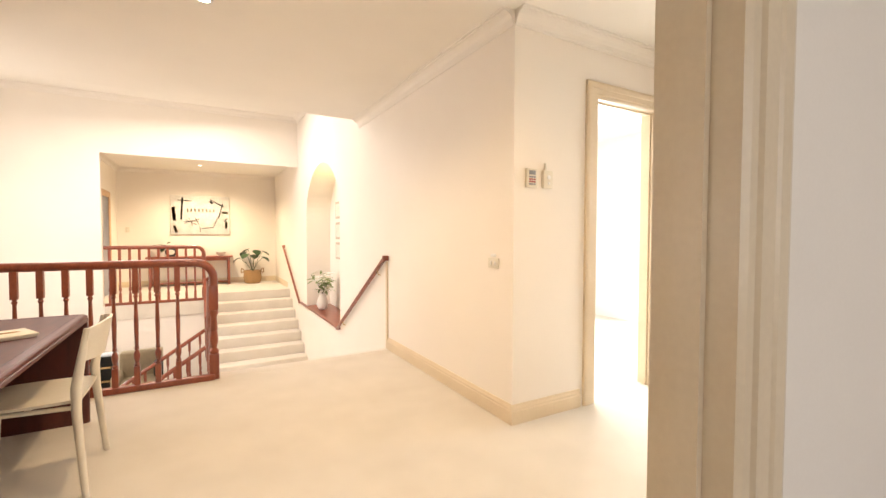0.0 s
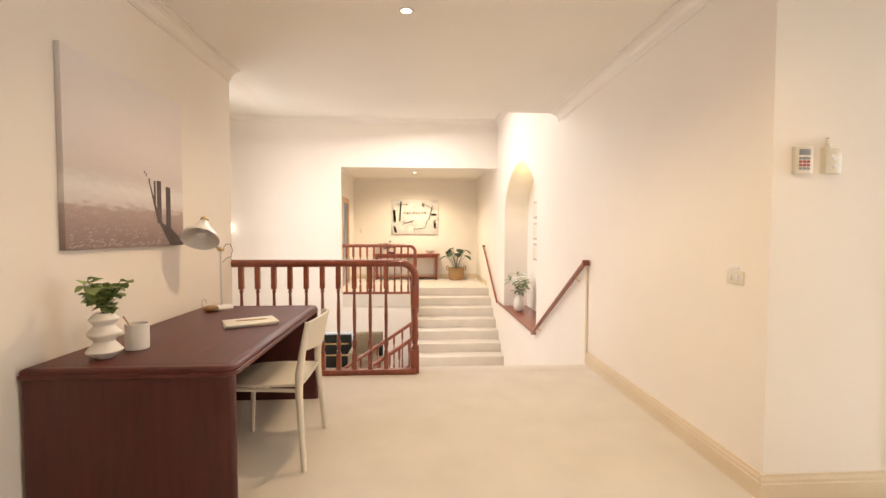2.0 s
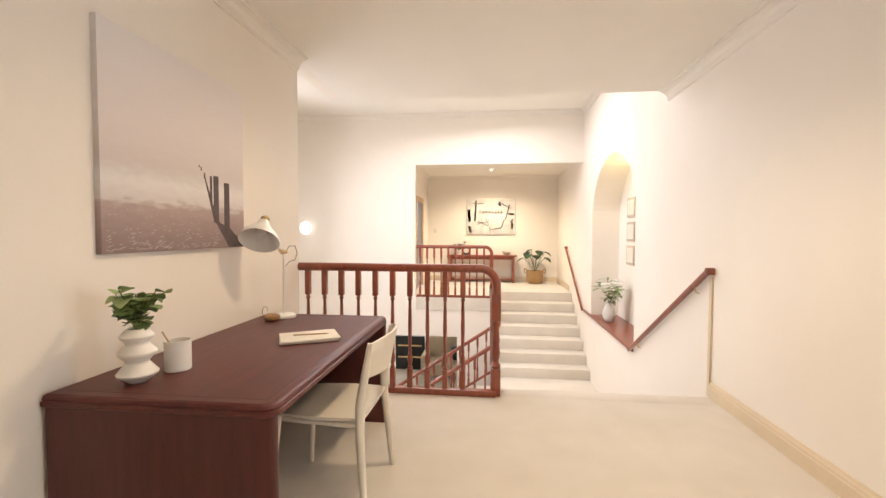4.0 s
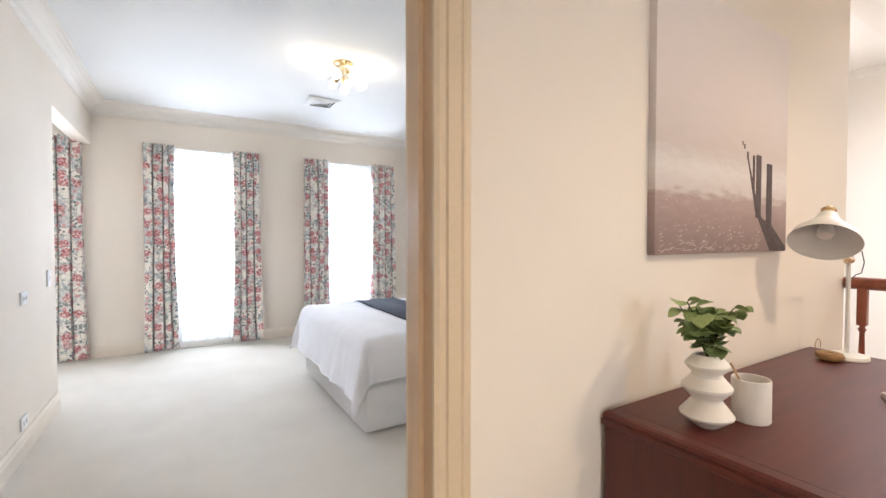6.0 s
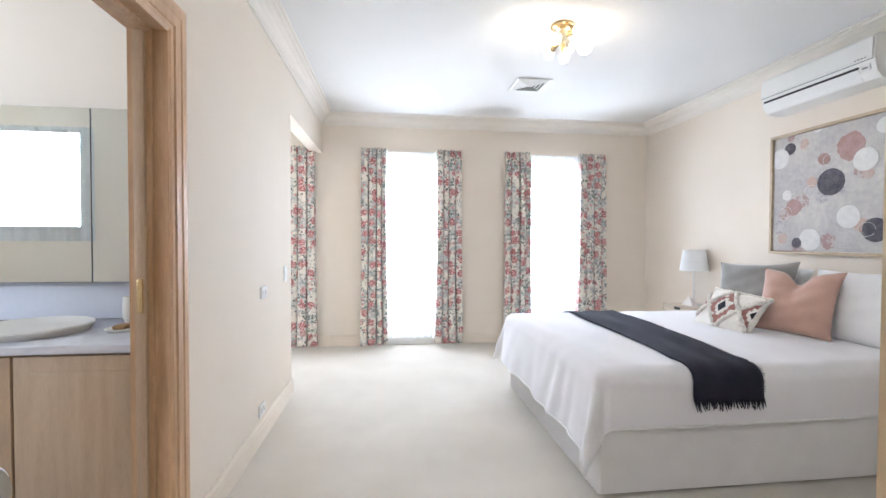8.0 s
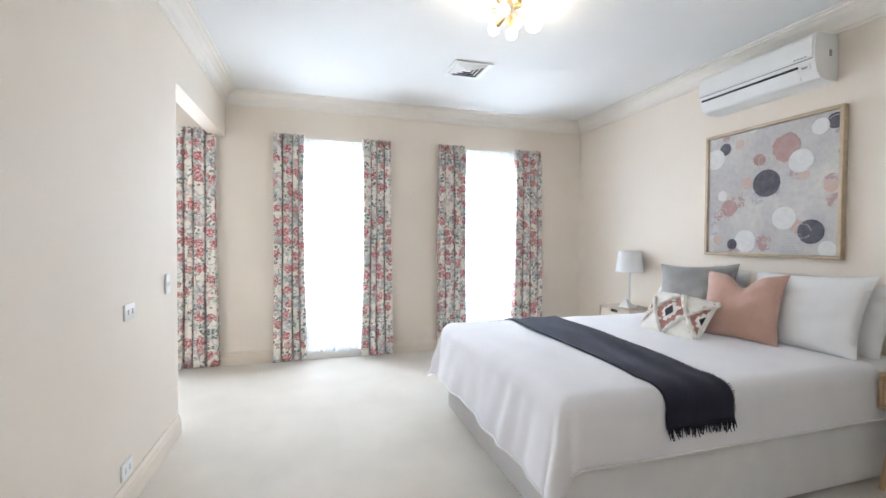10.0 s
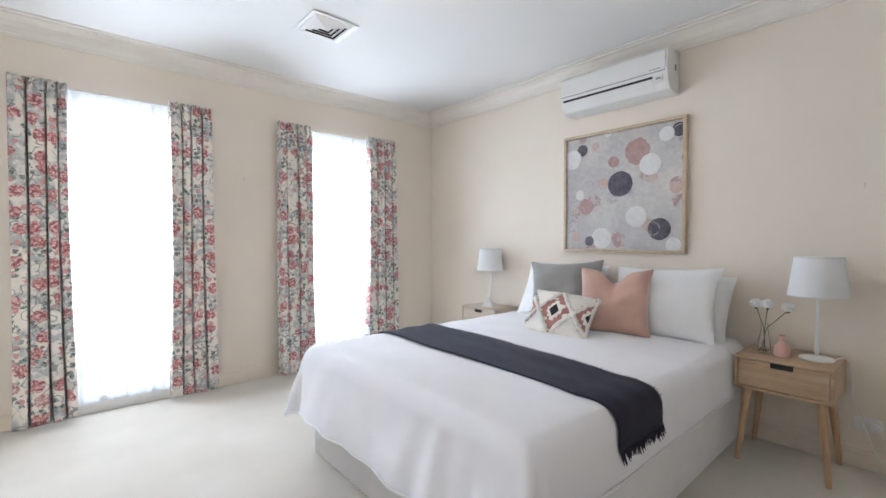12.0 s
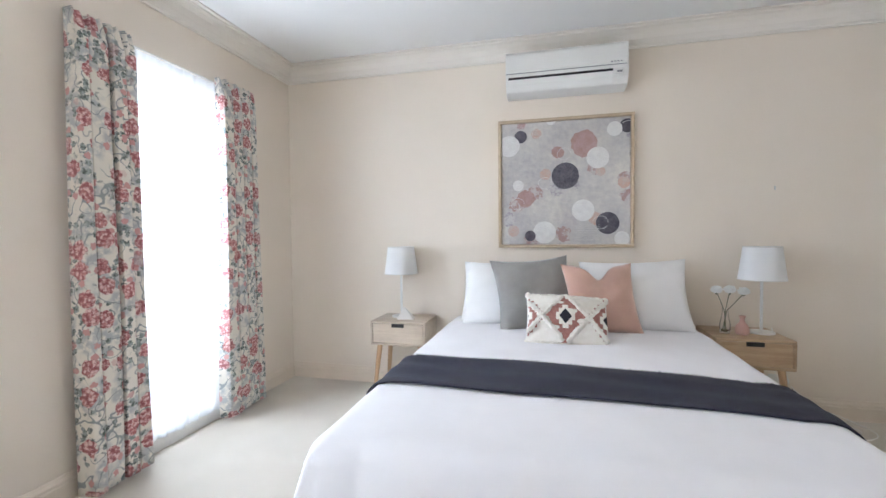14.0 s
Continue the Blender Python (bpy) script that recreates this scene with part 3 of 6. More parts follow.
ZV, ZG, ZM = 3.63, -2.75, -1.283
# opening out of view, added for the inferred stairwell window
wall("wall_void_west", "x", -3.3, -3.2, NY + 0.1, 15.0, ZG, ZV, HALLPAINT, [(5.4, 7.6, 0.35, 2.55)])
wall("wall_void_south", "y", 3.83, 3.93, -3.2, RX, ZG, -0.2, HALLPAINT)
wall("wall_void_bedroom_side", "y", NY + 0.1, 4.12, -3.2, -0.60, ZG, ZV, HALLPAINT)
structure("wall_void_corner", new_box(-0.60, -0.492, NY + 0.1, 4.12, -0.2, ZV), HALLPAINT)
wall("wall_void_above_hall", "y", 4.95, 5.05, -0.36, RX, ZH + 0.16, ZV, HALLPAINT)
structure("wall_void_return", new_box(-0.492, -0.36, NY, 5.05, ZH, ZV), HALLPAINT)
wall("wall_landing", "y", 9.0, 9.12, -3.2, RX, ZG, ZV, HALLPAINT, [(-0.30, RX, 0.0, 2.64), (-1.0, 0.55, ZG, -0.78), (1.25, RX, ZM, 0.0)], "white stairwell wall with a wide opening to the landing")
structure("ceiling_void", new_box(-3.2, RX, 4.0, 9.0, ZV, ZV + 0.1), HALLWHITE)
structure("ceiling_landing", new_box(-0.6, RX, 9.12, 12.1, 2.80, 2.9), HALLWHITE)
wall("wall_landing_north", "y", 12.1, 12.2, -0.6, RX + 0.5, -0.3, 3.0, HALLPAINT, (), "cream wall of the far landing")
wall("wall_landing_west", "x", -0.6, -0.5, 9.12, 12.1, -0.3, 3.0, HALLPAINT, [(10.3, 11.1, 0.0, 2.05)])
architrave("trim_door_landing", "x", -0.5, 1, 10.33, 11.07, 2.02, material=OAK)
structure("floor_landing", box(new_box(-0.277, 1.247, 8.985, 9.12, -0.25, 0.004), -0.5, 1.247, 9.12, 12.1, -0.25, 0.004), CARPET, "beige carpet of the far landing")
structure("floor_landing_stair_side", new_box(1.25, RX, 10.0, 12.1, -0.25, 0.0), CARPET)
structure("floor_lower", new_box(-3.3, RX + 0.1, 3.8, 15.0, ZG - 0.1, ZG), CARPET, "beige carpet of the lower floor")
wall("wall_lower_north", "y", 15.0, 15.1, -3.3, RX + 0.1, ZG, -0.2, HALLPAINT)
structure("ceiling_lower", new_box(-3.2, 1.2, 9.12, 15.0, -0.45, -0.3), HALLWHITE)
wall("wall_lower_east", "x", RX, RX + 0.1, 10.05, 15.0, ZG, -0.3, HALLPAINT)
structure("floor_mid_landing", new_box(1.25, RX, 5.92, 8.2, ZM - 0.2, ZM), CARPET, "carpeted middle stair landing")
structure("wall_mid_landing_support", new_box(1.20, 1.25, 5.92, 6.9, ZG, ZM), HALLPAINT)


def flight(name, label, steps):
    """Carpeted steps; each is (x0, x1, y0, y1, top, bottom)."""
    ob = structure(name, bmesh.new(), CARPET, label)
    for s in steps:
        structure("step", new_box(*s[:4], s[5], s[4], bev=0.018), CARPET, "", ob, 40)


R = 0.1833
flight("stairs_down", "beige carpeted steps going down", [(1.27, RX, 3.93 if i == 0 else 4.12 + 0.3 * (i - 1) - 0.02, 4.12 + 0.3 * i, -R * i, -R * i - 0.4) for i in range(7)])
flight("stairs_up", "beige carpeted steps rising to the far landing", [(1.25, RX, 8.2 + 0.3 * i - 0.02, 8.2 + 0.3 * (i + 1), ZM + R * (i + 1), ZM + R * (i + 1) - 0.4) for i in range(6)])
flight("stairs_lower", "beige carpeted steps to the lower floor", [(1.25 - 0.28 * (i + 1), 1.25 - 0.28 * i + 0.02, 6.95, 8.25, ZM - R * (i + 1), ZG) for i in range(7)])

# right-hand stair wall with its arched niche
NY0, NY1, NS, NT = 5.95, 8.20, -0.12, 2.45


def niche_wall():
    bm = bmesh.new()
    r = (NY1 - NY0) / 2
    yc, zc = (NY0 + NY1) / 2, NT - r * 0.78
    arch = [(yc - r * math.cos(a), zc + 0.78 * r * math.sin(a)) for a in [math.pi * i / 28 for i in range(29)]]
    # the wall above the arch, in one piece
    prism(bm, arch + [(NY1, 4.0), (NY0, 4.0)], lambda p, k: Vector((RX + 0.45 * k, p[0], p[1])))
    box(bm, RX, RX + 0.45, NY0, NY1, -3.0, NS - 0.03)
    box(bm, RX, RX + 0.1, NY1, 10.05, -3.0, 4.0)
    box(bm, RX, RX + 0.1, 10.05, 12.2, -0.3, 3.0)
    box(bm, RX + 0.1, RX + 0.45, NY1, 8.35, NS, NT)
    box(bm, RX + 0.1, RX + 0.45, 5.85, NY0, NS, NT)
    box(bm, RX + 0.45, RX + 0.55, 5.9, 8.4, -0.4, 4.0)
    box(bm, RX, RX + 0.1, 5.9, NY0, -3.0, 4.0)
    structure("wall_stairs_niche", bm, HALLPAINT, "cream stair wall with an arched niche")


niche_wall()
structure("trim_niche_sill", box(new_box(RX - 0.035, RX + 0.45, NY0, NY1, NS - 0.03, NS, bev=0.006), RX - 0.035, RX, NY1, 8.72, NS - 0.03, NS), JARRAH, "red-brown timber niche sill")
bm = bmesh.new()
for a, b, n in (((-0.36, 0.17, ZH), (-0.36, NY, ZH), (1, 0, 0)), ((RX, 1.955, ZH), (RX, 5.05, ZH), (-1, 0, 0)), ((RX, 1.955, ZH), (4.6, 1.955, ZH), (0, -1, 0)), ((4.6, 1.955, ZH), (4.6, 0.17, ZH), (-1, 0, 0)), ((-0.36, 0.17, ZH), (4.6, 0.17, ZH), (0, 1, 0)),
                ((-3.2, 9.0, ZV), (RX, 9.0, ZV), (0, -1, 0)), ((-0.5, 12.1, 2.8), (RX, 12.1, 2.8), (0, -1, 0)), ((-0.5, 9.12, 2.8), (-0.5, 12.1, 2.8), (1, 0, 0)), ((RX, 5.05, ZV), (RX, 9.0, ZV), (-1, 0, 0))):
    run_profile(bm, [(o * 0.75, u * 0.75) for o, u in CORN], a, b, n)
structure("trim_cornice_hall", bm, CORNICE, "moulded plaster cornice")
bm = bmesh.new()
for a, b, n in (((-0.36, 1.355, 0), (-0.36, NY, 0), (1, 0, 0)), ((RX, 1.955, 0), (RX, 4.10, 0), (-1, 0, 0)), ((RX - 0.018, 1.955, 0), (3.57, 1.955, 0), (0, -1, 0)), ((-0.5, 12.1, 0), (RX, 12.1, 0), (0, -1, 0)), ((RX, 10.3, 0), (RX, 12.1, 0), (-1, 0, 0)), ((4.6, 0.17, 0), (4.6, 0.89, 0), (-1, 0, 0)), ((1.92, 0.17, 0), (4.6, 0.17, 0), (0, 1, 0))):
    run_profile(bm, BASEB, a, b, n)
structure("baseboard_hall", bm, TRIM, "cream moulded skirting board")
structure("trim_stair_edge", new_box(RX - 0.016, RX, 4.10, 4.14, 0.0, 0.96, bev=0.004), TRIM)

# ---- bedroom: windows, sheers, curtains ----


def window(i, y0, y1):
    ob = tagged(new("window_%d" % i), "tall white aluminium window", "window", "", "structure")
    ob.location = (WX - 0.1, (y0 + y1) / 2, 0.12)
    for nm, b in (("window_frame", (y0, y0 + 0.035, 0.12, 2.22)), ("window_frame", (y1 - 0.035, y1, 0.12, 2.22)), ("window_frame", (y0 + 0.035, y1 - 0.035, 2.185, 2.22)), ("window_frame", (y0 + 0.035, y1 - 0.035, 0.12, 0.16)), ("glazing_bar", (y0 + 0.035, y1 - 0.035, 0.80, 0.83))):
        part(nm, new_box(WX - 0.115, WX - 0.075, *b, bev=0.003), WHITEMET, ob)
    pane = part("pane", new_box(WX - 0.098, WX - 0.092, y0 + 0.035, y1 - 0.035, 0.16, 2.185), GLASS, ob)
    pane.visible_shadow = False
    part("window_sill", new_box(WX - 0.07, WX + 0.030, y0 - 0.02, y1 + 0.02, 0.085, 0.118, bev=0.005), WHITEPL, ob, "white painted sill")
    part("sill_apron", new_box(WX + 0.0185, WX + 0.024, y0 - 0.02, y1 + 0.02, 0.004, 0.083, bev=0.002), WHITEPL, ob, "white painted board below the sill")
    # curtain rod and sheer
    rod = single("curtain_rod", tube(bmesh.new(), [(WX + 0.056, y0 - 0.06, 2.266), (WX + 0.056, y1 + 0.06, 2.266)], 0.006), WHITEMET, "thin white rod of a sheer curtain", "curtain rod", (WX + 0.03, (y0 + y1) / 2, 2.262), "sheer rods")
    rng = random.Random(i)
    ph = [rng.uniform(0, 6.28) for _ in range(4)]

    def fn(u, v):
        y = y0 - 0.05 + (y1 - y0 + 0.10) * u
        z = 2.262 - 2.18 * v
        x = WX + 0.047 + (0.25 + 0.75 * min(1.0, v * 6)) * 0.010 * math.sin(u * 46 + ph[0]) + (0.25 + 0.75 * min(1.0, v * 6)) * 0.007 * math.sin(u * 83 + ph[1] + v) + 0.006 * v * math.sin(u * 17 + ph[2])
        return Vector((x, y + 0.006 * math.sin(u * 60 + v * 3), z))

    single("sheer_curtain", sheet(bmesh.new(), fn, 90, 16), SHEER, "white translucent voile sheer across the window", "curtain", (WX + 0.03, (y0 + y1) / 2, 0.08), "sheers", smooth=80)


for i, (a, b) in enumerate(WIN, 1):
    window(i, a, b)


def curtain(y0, y1, seed, n):
    """A gathered curtain: round folds with deep creases between, wider at the hem."""
    rng = random.Random(seed)
    ph = [rng.uniform(0, 6.28) for _ in range(6)]
    cuts = [0.0]
    for _ in range(n):
        cuts.append(cuts[-1] + rng.uniform(0.7, 1.5))
    cuts = [c / cuts[-1] for c in cuts]
    amp = [rng.uniform(0.75, 1.25) for _ in range(n)]

    def fn(u, v):
        k = max(i for i in range(n) if u >= cuts[i] - 1e-9)
        f = (u - cuts[k]) / (cuts[k + 1] - cuts[k])
        z = 2.292 - 2.262 * v
        head = max(0.0, 1 - v / 0.05)
        w = 0.5 * (y1 - y0) * (0.93 + 0.09 * v ** 1.4)
        g = min(max(f, 0.0), 1.0)
        e = min(g, 1 - g) / 0.25
        side = min(1.0, e)
        round_ = 0.88 * math.sin(side * math.pi / 2) ** 1.1 + 0.12 * math.sin(math.pi * g)
        inner = 0.10 * side + (0.40 * max(0.0, e - 1.0))
        g = inner if g < 0.5 else 1 - inner
        uu = cuts[k] + (cuts[k + 1] - cuts[k]) * (g + (f - g) * head)
        depth = 0.088 * amp[k] * (0.75 + 0.25 * v) * (1 - 0.5 * head)
        x = WX + 0.072 + depth * round_ + 0.006 * math.sin(9 * u + 4 * v + ph[0]) * v
        x += 0.012 * head * math.sin(u * n * 19)
        y = (y0 + y1) / 2 + w * (2 * uu - 1) + 0.010 * math.sin(v * 4 + ph[1] + 5 * u) * v
        return Vector((x, y, z + 0.007 * math.sin(u * 47) * head + 0.010 * v * (round_ - 0.5)))

    # cloth length along the folds, so that the print keeps its size
    row = [fn(i / (30 * n), 0.5) for i in range(30 * n + 1)]
    run = [0.0]
    for a, b in zip(row, row[1:]):
        run.append(run[-1] + (b - a).length)
    ob = single("floral_curtain", sheet(bmesh.new(), fn, 30 * n, 40, lambda u, v: (run[round(u * 30 * n)] + seed * 0.37, v * 2.262)), FLORAL, "pleated cream curtain printed with red roses and grey leaves", "curtain", (WX + 0.105, (y0 + y1) / 2, 0.02), "floral curtains", smooth=70)
    sol = ob.modifiers.new("cloth", "SOLIDIFY")
    sol.thickness = 0.003
    band = bmesh.new()
    sheet(band, lambda u, v: fn(u, 0.004 + v * 0.030) + Vector((0.006, 0, 0)), 15 * n, 1, lambda u, v: (run[round(u * 30 * n)] + seed * 0.37, v * 0.07))
    part("gathered_heading", band, FLORAL, ob, smooth=80)


for y0, y1, s, n in ((0.36, 0.672, 1, 4), (1.232, 1.552, 2, 4), (2.06, 2.39, 3, 4), (2.968, 3.338, 4, 4), (-0.47, -0.125, 5, 4), (-1.62, -1.20, 6, 4)):
    curtain(y0, y1, s, n)

# ---- bed ----
BX0, BX1, BY0, BY1, BT = -3.60, -2.045, 1.76, 3.86, 0.620
bed = thing("bed", ((BX0 + BX1) / 2, (BY0 + BY1) / 2, 0), "double bed with a white cloth-covered base and white mattress", "bed")


def base_cloth():
    bm = bmesh.new()
    pts = []
    yf = BY0 - 0.035
    per = [((BX1, BY1), (BX1, yf)), ((BX1, yf), (BX0, yf)), ((BX0, yf), (BX0, BY1))]
    out = [(1, 0), (0, -1), (-1, 0)]
    for (a, b), o in zip(per, out):
        n = 108 if o[1] else 90
        rib = 0.008 if o[1] or o[0] < 0 else 0.0008
        for i in range(n):
            u = i / n
            k = rib * (1 if i % 2 else -1)
            pts.append((a[0] + (b[0] - a[0]) * u + o[0] * k, a[1] + (b[1] - a[1]) * u + o[1] * k))
    pts.append((BX0, BY1))
    return prism(bm, pts, lambda p, k: Vector((p[0], p[1], 0.36 if k else 0.015)))


part("base", base_cloth(), VALANCE, bed, "white ribbed cloth bed base")
part("mattress", new_box(BX0 - 0.03, BX1, BY0, BY1, 0.36, BT - 0.012, bev=0.045, seg=4), PILLOWC, bed)


def drape(u, v, ov=0.30, lift=0.0, x0=BX0, x1=BX1, y0=BY0 - 0.0, head=3.60, seed=0.0):
    """A point of a cloth laid over the mattress: u across, v from head to foot, in metres past the edges."""
    R_ = 0.085
    x0, x1, y0 = x0 - 0.04, x1 - 0.05, y0 + 0.01
    ox = u - x1 if u > x1 else (u - x0 if u < x0 else 0.0)
    oy = v - y0 if v < y0 else 0.0
    cx, cy = min(max(u, x0), x1), max(v, y0)
    e = 2.1 if ox >= 0 else 4.0
    d = (abs(ox) ** e + abs(oy) ** e) ** (1 / e)
    dome = 0.014 * (1 - ((cx - (x0 + x1) / 2) / (x1 - x0) * 2) ** 2)
    wr = 0.0025 * math.sin(u * 9 + v * 4 + seed) + 0.002 * math.sin(v * 17 - u * 6)
    if d < 1e-6:
        return Vector((cx, cy, BT + dome + wr + lift))
    hyp = math.hypot(ox, oy)
    nx, ny = ox / hyp, oy / hyp
    arc = R_ * math.pi / 2
    if d < arc:
        a = d / R_
        out, down = R_ * math.sin(a), R_ * (1 - math.cos(a))
    else:
        flare = 0.05 + 0.10 * max(0.0, -nx) + 0.10 * max(0.0, -ny)
        out, down = R_ + (d - arc) * flare, min(R_ + (d - arc) * 0.97, BT - 0.035)
    along = v if abs(nx) > abs(ny) else u
    ripple = (0.25 + 0.9 * max(0.0, -ny)) * (0.010 * math.sin(along * 9 + seed) + 0.006 * math.sin(along * 23 + 1.3)) * min(1.0, down / 0.3) ** 2
    ripple += 0.0055 * max(0.0, -ny) * math.sin(along * 34 + 5 * math.sin(along * 3) + d * 5) * min(1.0, down / 0.13) * (0.55 + 0.45 * math.sin(along * 7.3 + 1))
    corner = 4 * nx * nx * ny * ny
    ripple += 0.05 * corner * math.sin(5 * math.atan2(ny, nx)) * min(1, down / 0.3)
    out += ripple + lift
    return Vector((cx + nx * out, cy + ny * out, BT + wr * max(0.0, 1 - d * 6) - down + lift * 0.5 + dome))


HX0, HX1, HY0 = BX0 - 0.40, BX1 + 0.285, BY0 - 0.44
coverlet = single("coverlet", sheet(bmesh.new(), lambda u, v: drape(HX0 + (HX1 - HX0) * u, 3.56 + (HY0 - 3.56) * v), 120, 120), LINEN, "white cotton coverlet draped over the bed", "bedspread", (-2.81, 2.6, BT), smooth=80)
hem = bmesh.new()
for fn in (lambda u, v: (HX0 + (HX1 - HX0) * u, HY0 + 0.012 * v), lambda u, v: (HX1 - 0.012 * v, 3.56 + (HY0 - 3.56) * u), lambda u, v: (HX0 + 0.012 * v, 3.56 + (HY0 - 3.56) * u)):
    sheet(hem, lambda u, v: drape(*fn(u, v), lift=0.007), 120, 1)
part("hem", hem, PILLOWC, coverlet, "narrow stitched hem", 80).modifiers.new("cloth", "SOLIDIFY").thickness = 0.003
coverlet.modifiers.new("cloth", "SOLIDIFY").thickness = 0.006
single("bed_sheet", sheet(bmesh.new(), lambda u, v: drape(BX0 - 0.2 + (BX1 - BX0 + 0.4) * u, 3.81 + (3.52 - 3.81) * v, lift=-0.004), 60, 14), PILLOWC, "white fitted sheet over the head of the mattress", "sheet", (-2.81, 3.66, BT), smooth=80)


def throw_pt(u, v):
    """u across the bed, v from the foot-side edge to the head-side edge."""
    x = -3.86 + (BX1 + 0.160 + 3.86) * u
    near = 2.215 - 0.05 * u + 0.035 * max(0.0, u - 0.86) / 0.14
    y = near + (0.43 - 0.07 * u) * v + 0.010 * math.sin(u * 11 + v * 2)
    p = drape(x, y, lift=0.012, seed=0.0)
    return p + Vector((0, 0.012 * math.sin(u * 30) * (u > 0.86), 0.003 * math.sin(v * 14 + u * 5)))


throw = single("throw", sheet(bmesh.new(), throw_pt, 110, 24), NAVY, "navy woven throw with fringed edges laid across the bed", "throw", (-2.8, 2.35, BT + 0.02), smooth=80)
throw.modifiers.new("cloth", "SOLIDIFY").thickness = 0.006
rng = random.Random(5)
bm = bmesh.new()
for i in range(46):
    a = throw_pt(1.0, (i + 0.5) / 46)
    dx = rng.uniform(-0.006, 0.012)
    tube(bm, [a, a + Vector((0.004, dx * 0.5, -0.017)), a + Vector((0.006 + dx, dx, -0.034 - rng.uniform(0, 0.014)))], [0.004, 0.0035, 0.0015], 5)
for i in range(170):
    u = (i + 0.5) / 170 * 0.985
    a = throw_pt(u, 1.0)
    tube(bm, [a, a + Vector((rng.uniform(-0.006, 0.006), 0.007 + rng.uniform(0, 0.005), rng.uniform(0.0, 0.004)))], [0.003, 0.0012], 4)
tagged(part("fringe", bm, NAVY, throw, "navy yarn fringe"), "", "", "", "stuff")


def cushion(name, w, h, t, m, material, label, chop=0.0, n=26, group="", category="cushion", pinch=0.07, seed=1):
    """A stuffed cushion, w wide and h high, standing in the plane of m."""
    rng = random.Random(seed)
    ph = [rng.uniform(0, 6.28) for _ in range(4)]
    bm = bmesh.new()

    def pt(u, v, s):
        x, z = 2 * u - 1, 2 * v - 1
        thick = (max(0.0, 1 - abs(x) ** 2.6) * max(0.0, 1 - abs(z) ** 2.6)) ** 0.55
        px = w / 2 * x * (1 - pinch * (1 - z * z) * abs(x))
        pz = h / 2 * z * (1 - pinch * (1 - x * x) * abs(z))
        if chop and z > -0.4:
            k = math.exp(-(x / 0.28) ** 2) * max(0.0, (z + 0.4) / 1.4) ** 1.5
            pz -= chop * k
            thick *= 1 - 0.55 * k
        wr = 0.004 * math.sin(7 * x + 5 * z + ph[0]) + 0.003 * math.sin(13 * z - 6 * x + ph[1])
        return Vector((px, s * (t / 2 * thick) + wr * thick, pz))

    for s in (-1, 1):
        sheet(bm, lambda u, v: pt(u, v, s), n, n)
    bmesh.ops.remove_doubles(bm, verts=bm.verts, dist=0.0004)
    me = mesh_of(name, bm, material, 80)
    ob = new(name, me)
    ob.matrix_world = m
    return tagged(ob, label, category, group)


def upright(x, y, z, lean, turn=0, roll=0):
    return pose(x, y, z, -lean, roll, turn)


cushion("pillow", 0.70, 0.46, 0.17, upright(-3.27, 3.74, BT + 0.20, 22), PILLOWC, "plump white pillow leaning against the wall", group="bed pillows", category="pillow", seed=2, pinch=0.05)
cushion("pillow", 0.70, 0.46, 0.17, upright(-2.43, 3.76, BT + 0.185, 22, 0, 2), PILLOWC, "plump white pillow leaning against the wall", group="bed pillows", category="pillow", seed=3, pinch=0.05)
cushion("pillow", 0.68, 0.48, 0.17, upright(-3.24, 3.61, BT + 0.205, 26), PILLOWC, "white pillow propped in front of another", group="bed pillows", category="pillow", seed=4, pinch=0.085)
cushion("pillow", 0.68, 0.50, 0.17, upright(-2.44, 3.61, BT + 0.21, 24, 0, -2), PILLOWC, "white pillow propped in front of another", group="bed pillows", category="pillow", seed=6, pinch=0.085)
cushion("grey_cushion", 0.55, 0.50, 0.14, upright(-3.08, 3.48, BT + 0.225, 20, 22, -3), GREYV, "square grey velvet scatter cushion", group="scatter cushions", seed=7, pinch=0.10)
cushion("pink_cushion", 0.47, 0.47, 0.15, upright(-2.665, 3.41, BT + 0.21, 22, 18, 0), PINKV, "square dusty pink velvet cushion with a dented top", chop=0.085, group="scatter cushions", seed=8, pinch=0.11)

# the tufted lumbar cushion, with its woven figures as pads on the front
LM = upright(-2.888, 3.125, BT + 0.116, 36, 4, 3) @ Matrix.Diagonal((0.93, 1, 1.04, 1))
lumbar = cushion("lumbar_cushion", 0.50, 0.31, 0.13, LM, TUFT, "oblong cream tufted cushion with rust and black diamonds", group="scatter cushions", seed=9, pinch=0.05)


def on_front(x, z, lift=0.002, w=0.50, h=0.31, t=0.13):
    u, v = 2 * x / w, 2 * z / h
    th = (max(0.0, 1 - abs(u) ** 2.6) * max(0.0, 1 - abs(v) ** 2.6)) ** 0.55
    return Vector((x, -(t / 2 * th) - lift, z))


def figure(name, cx, hw, hh, n, material, lift, clip=None):
    bm = bmesh.new()
    N = 16
    for i in range(-N, N):
        for j in range(-N, N):
            x, z = (i + 0.5) / N, (j + 0.5) / N
            inside = int(abs(x) * n + 1e-6) / n + abs(z) <= 1.0 if n else abs(x) + abs(z) <= 1
            if not inside:
                continue
            X0, X1, Z0, Z1 = cx + hw * i / N, cx + hw * (i + 1) / N, hh * j / N, hh * (j + 1) / N
            if clip and (max(abs(X0), abs(X1)) > clip):
                continue
            bm.faces.new([bm.verts.new(on_front(a, b, lift)) for a, b in ((X0, Z0), (X1, Z0), (X1, Z1), (X0, Z1))])
    bmesh.ops.remove_doubles(bm, verts=bm.verts, dist=1e-5)
    ob = new(name, mesh_of(name, bm, material, 80))
    ob.parent = lumbar


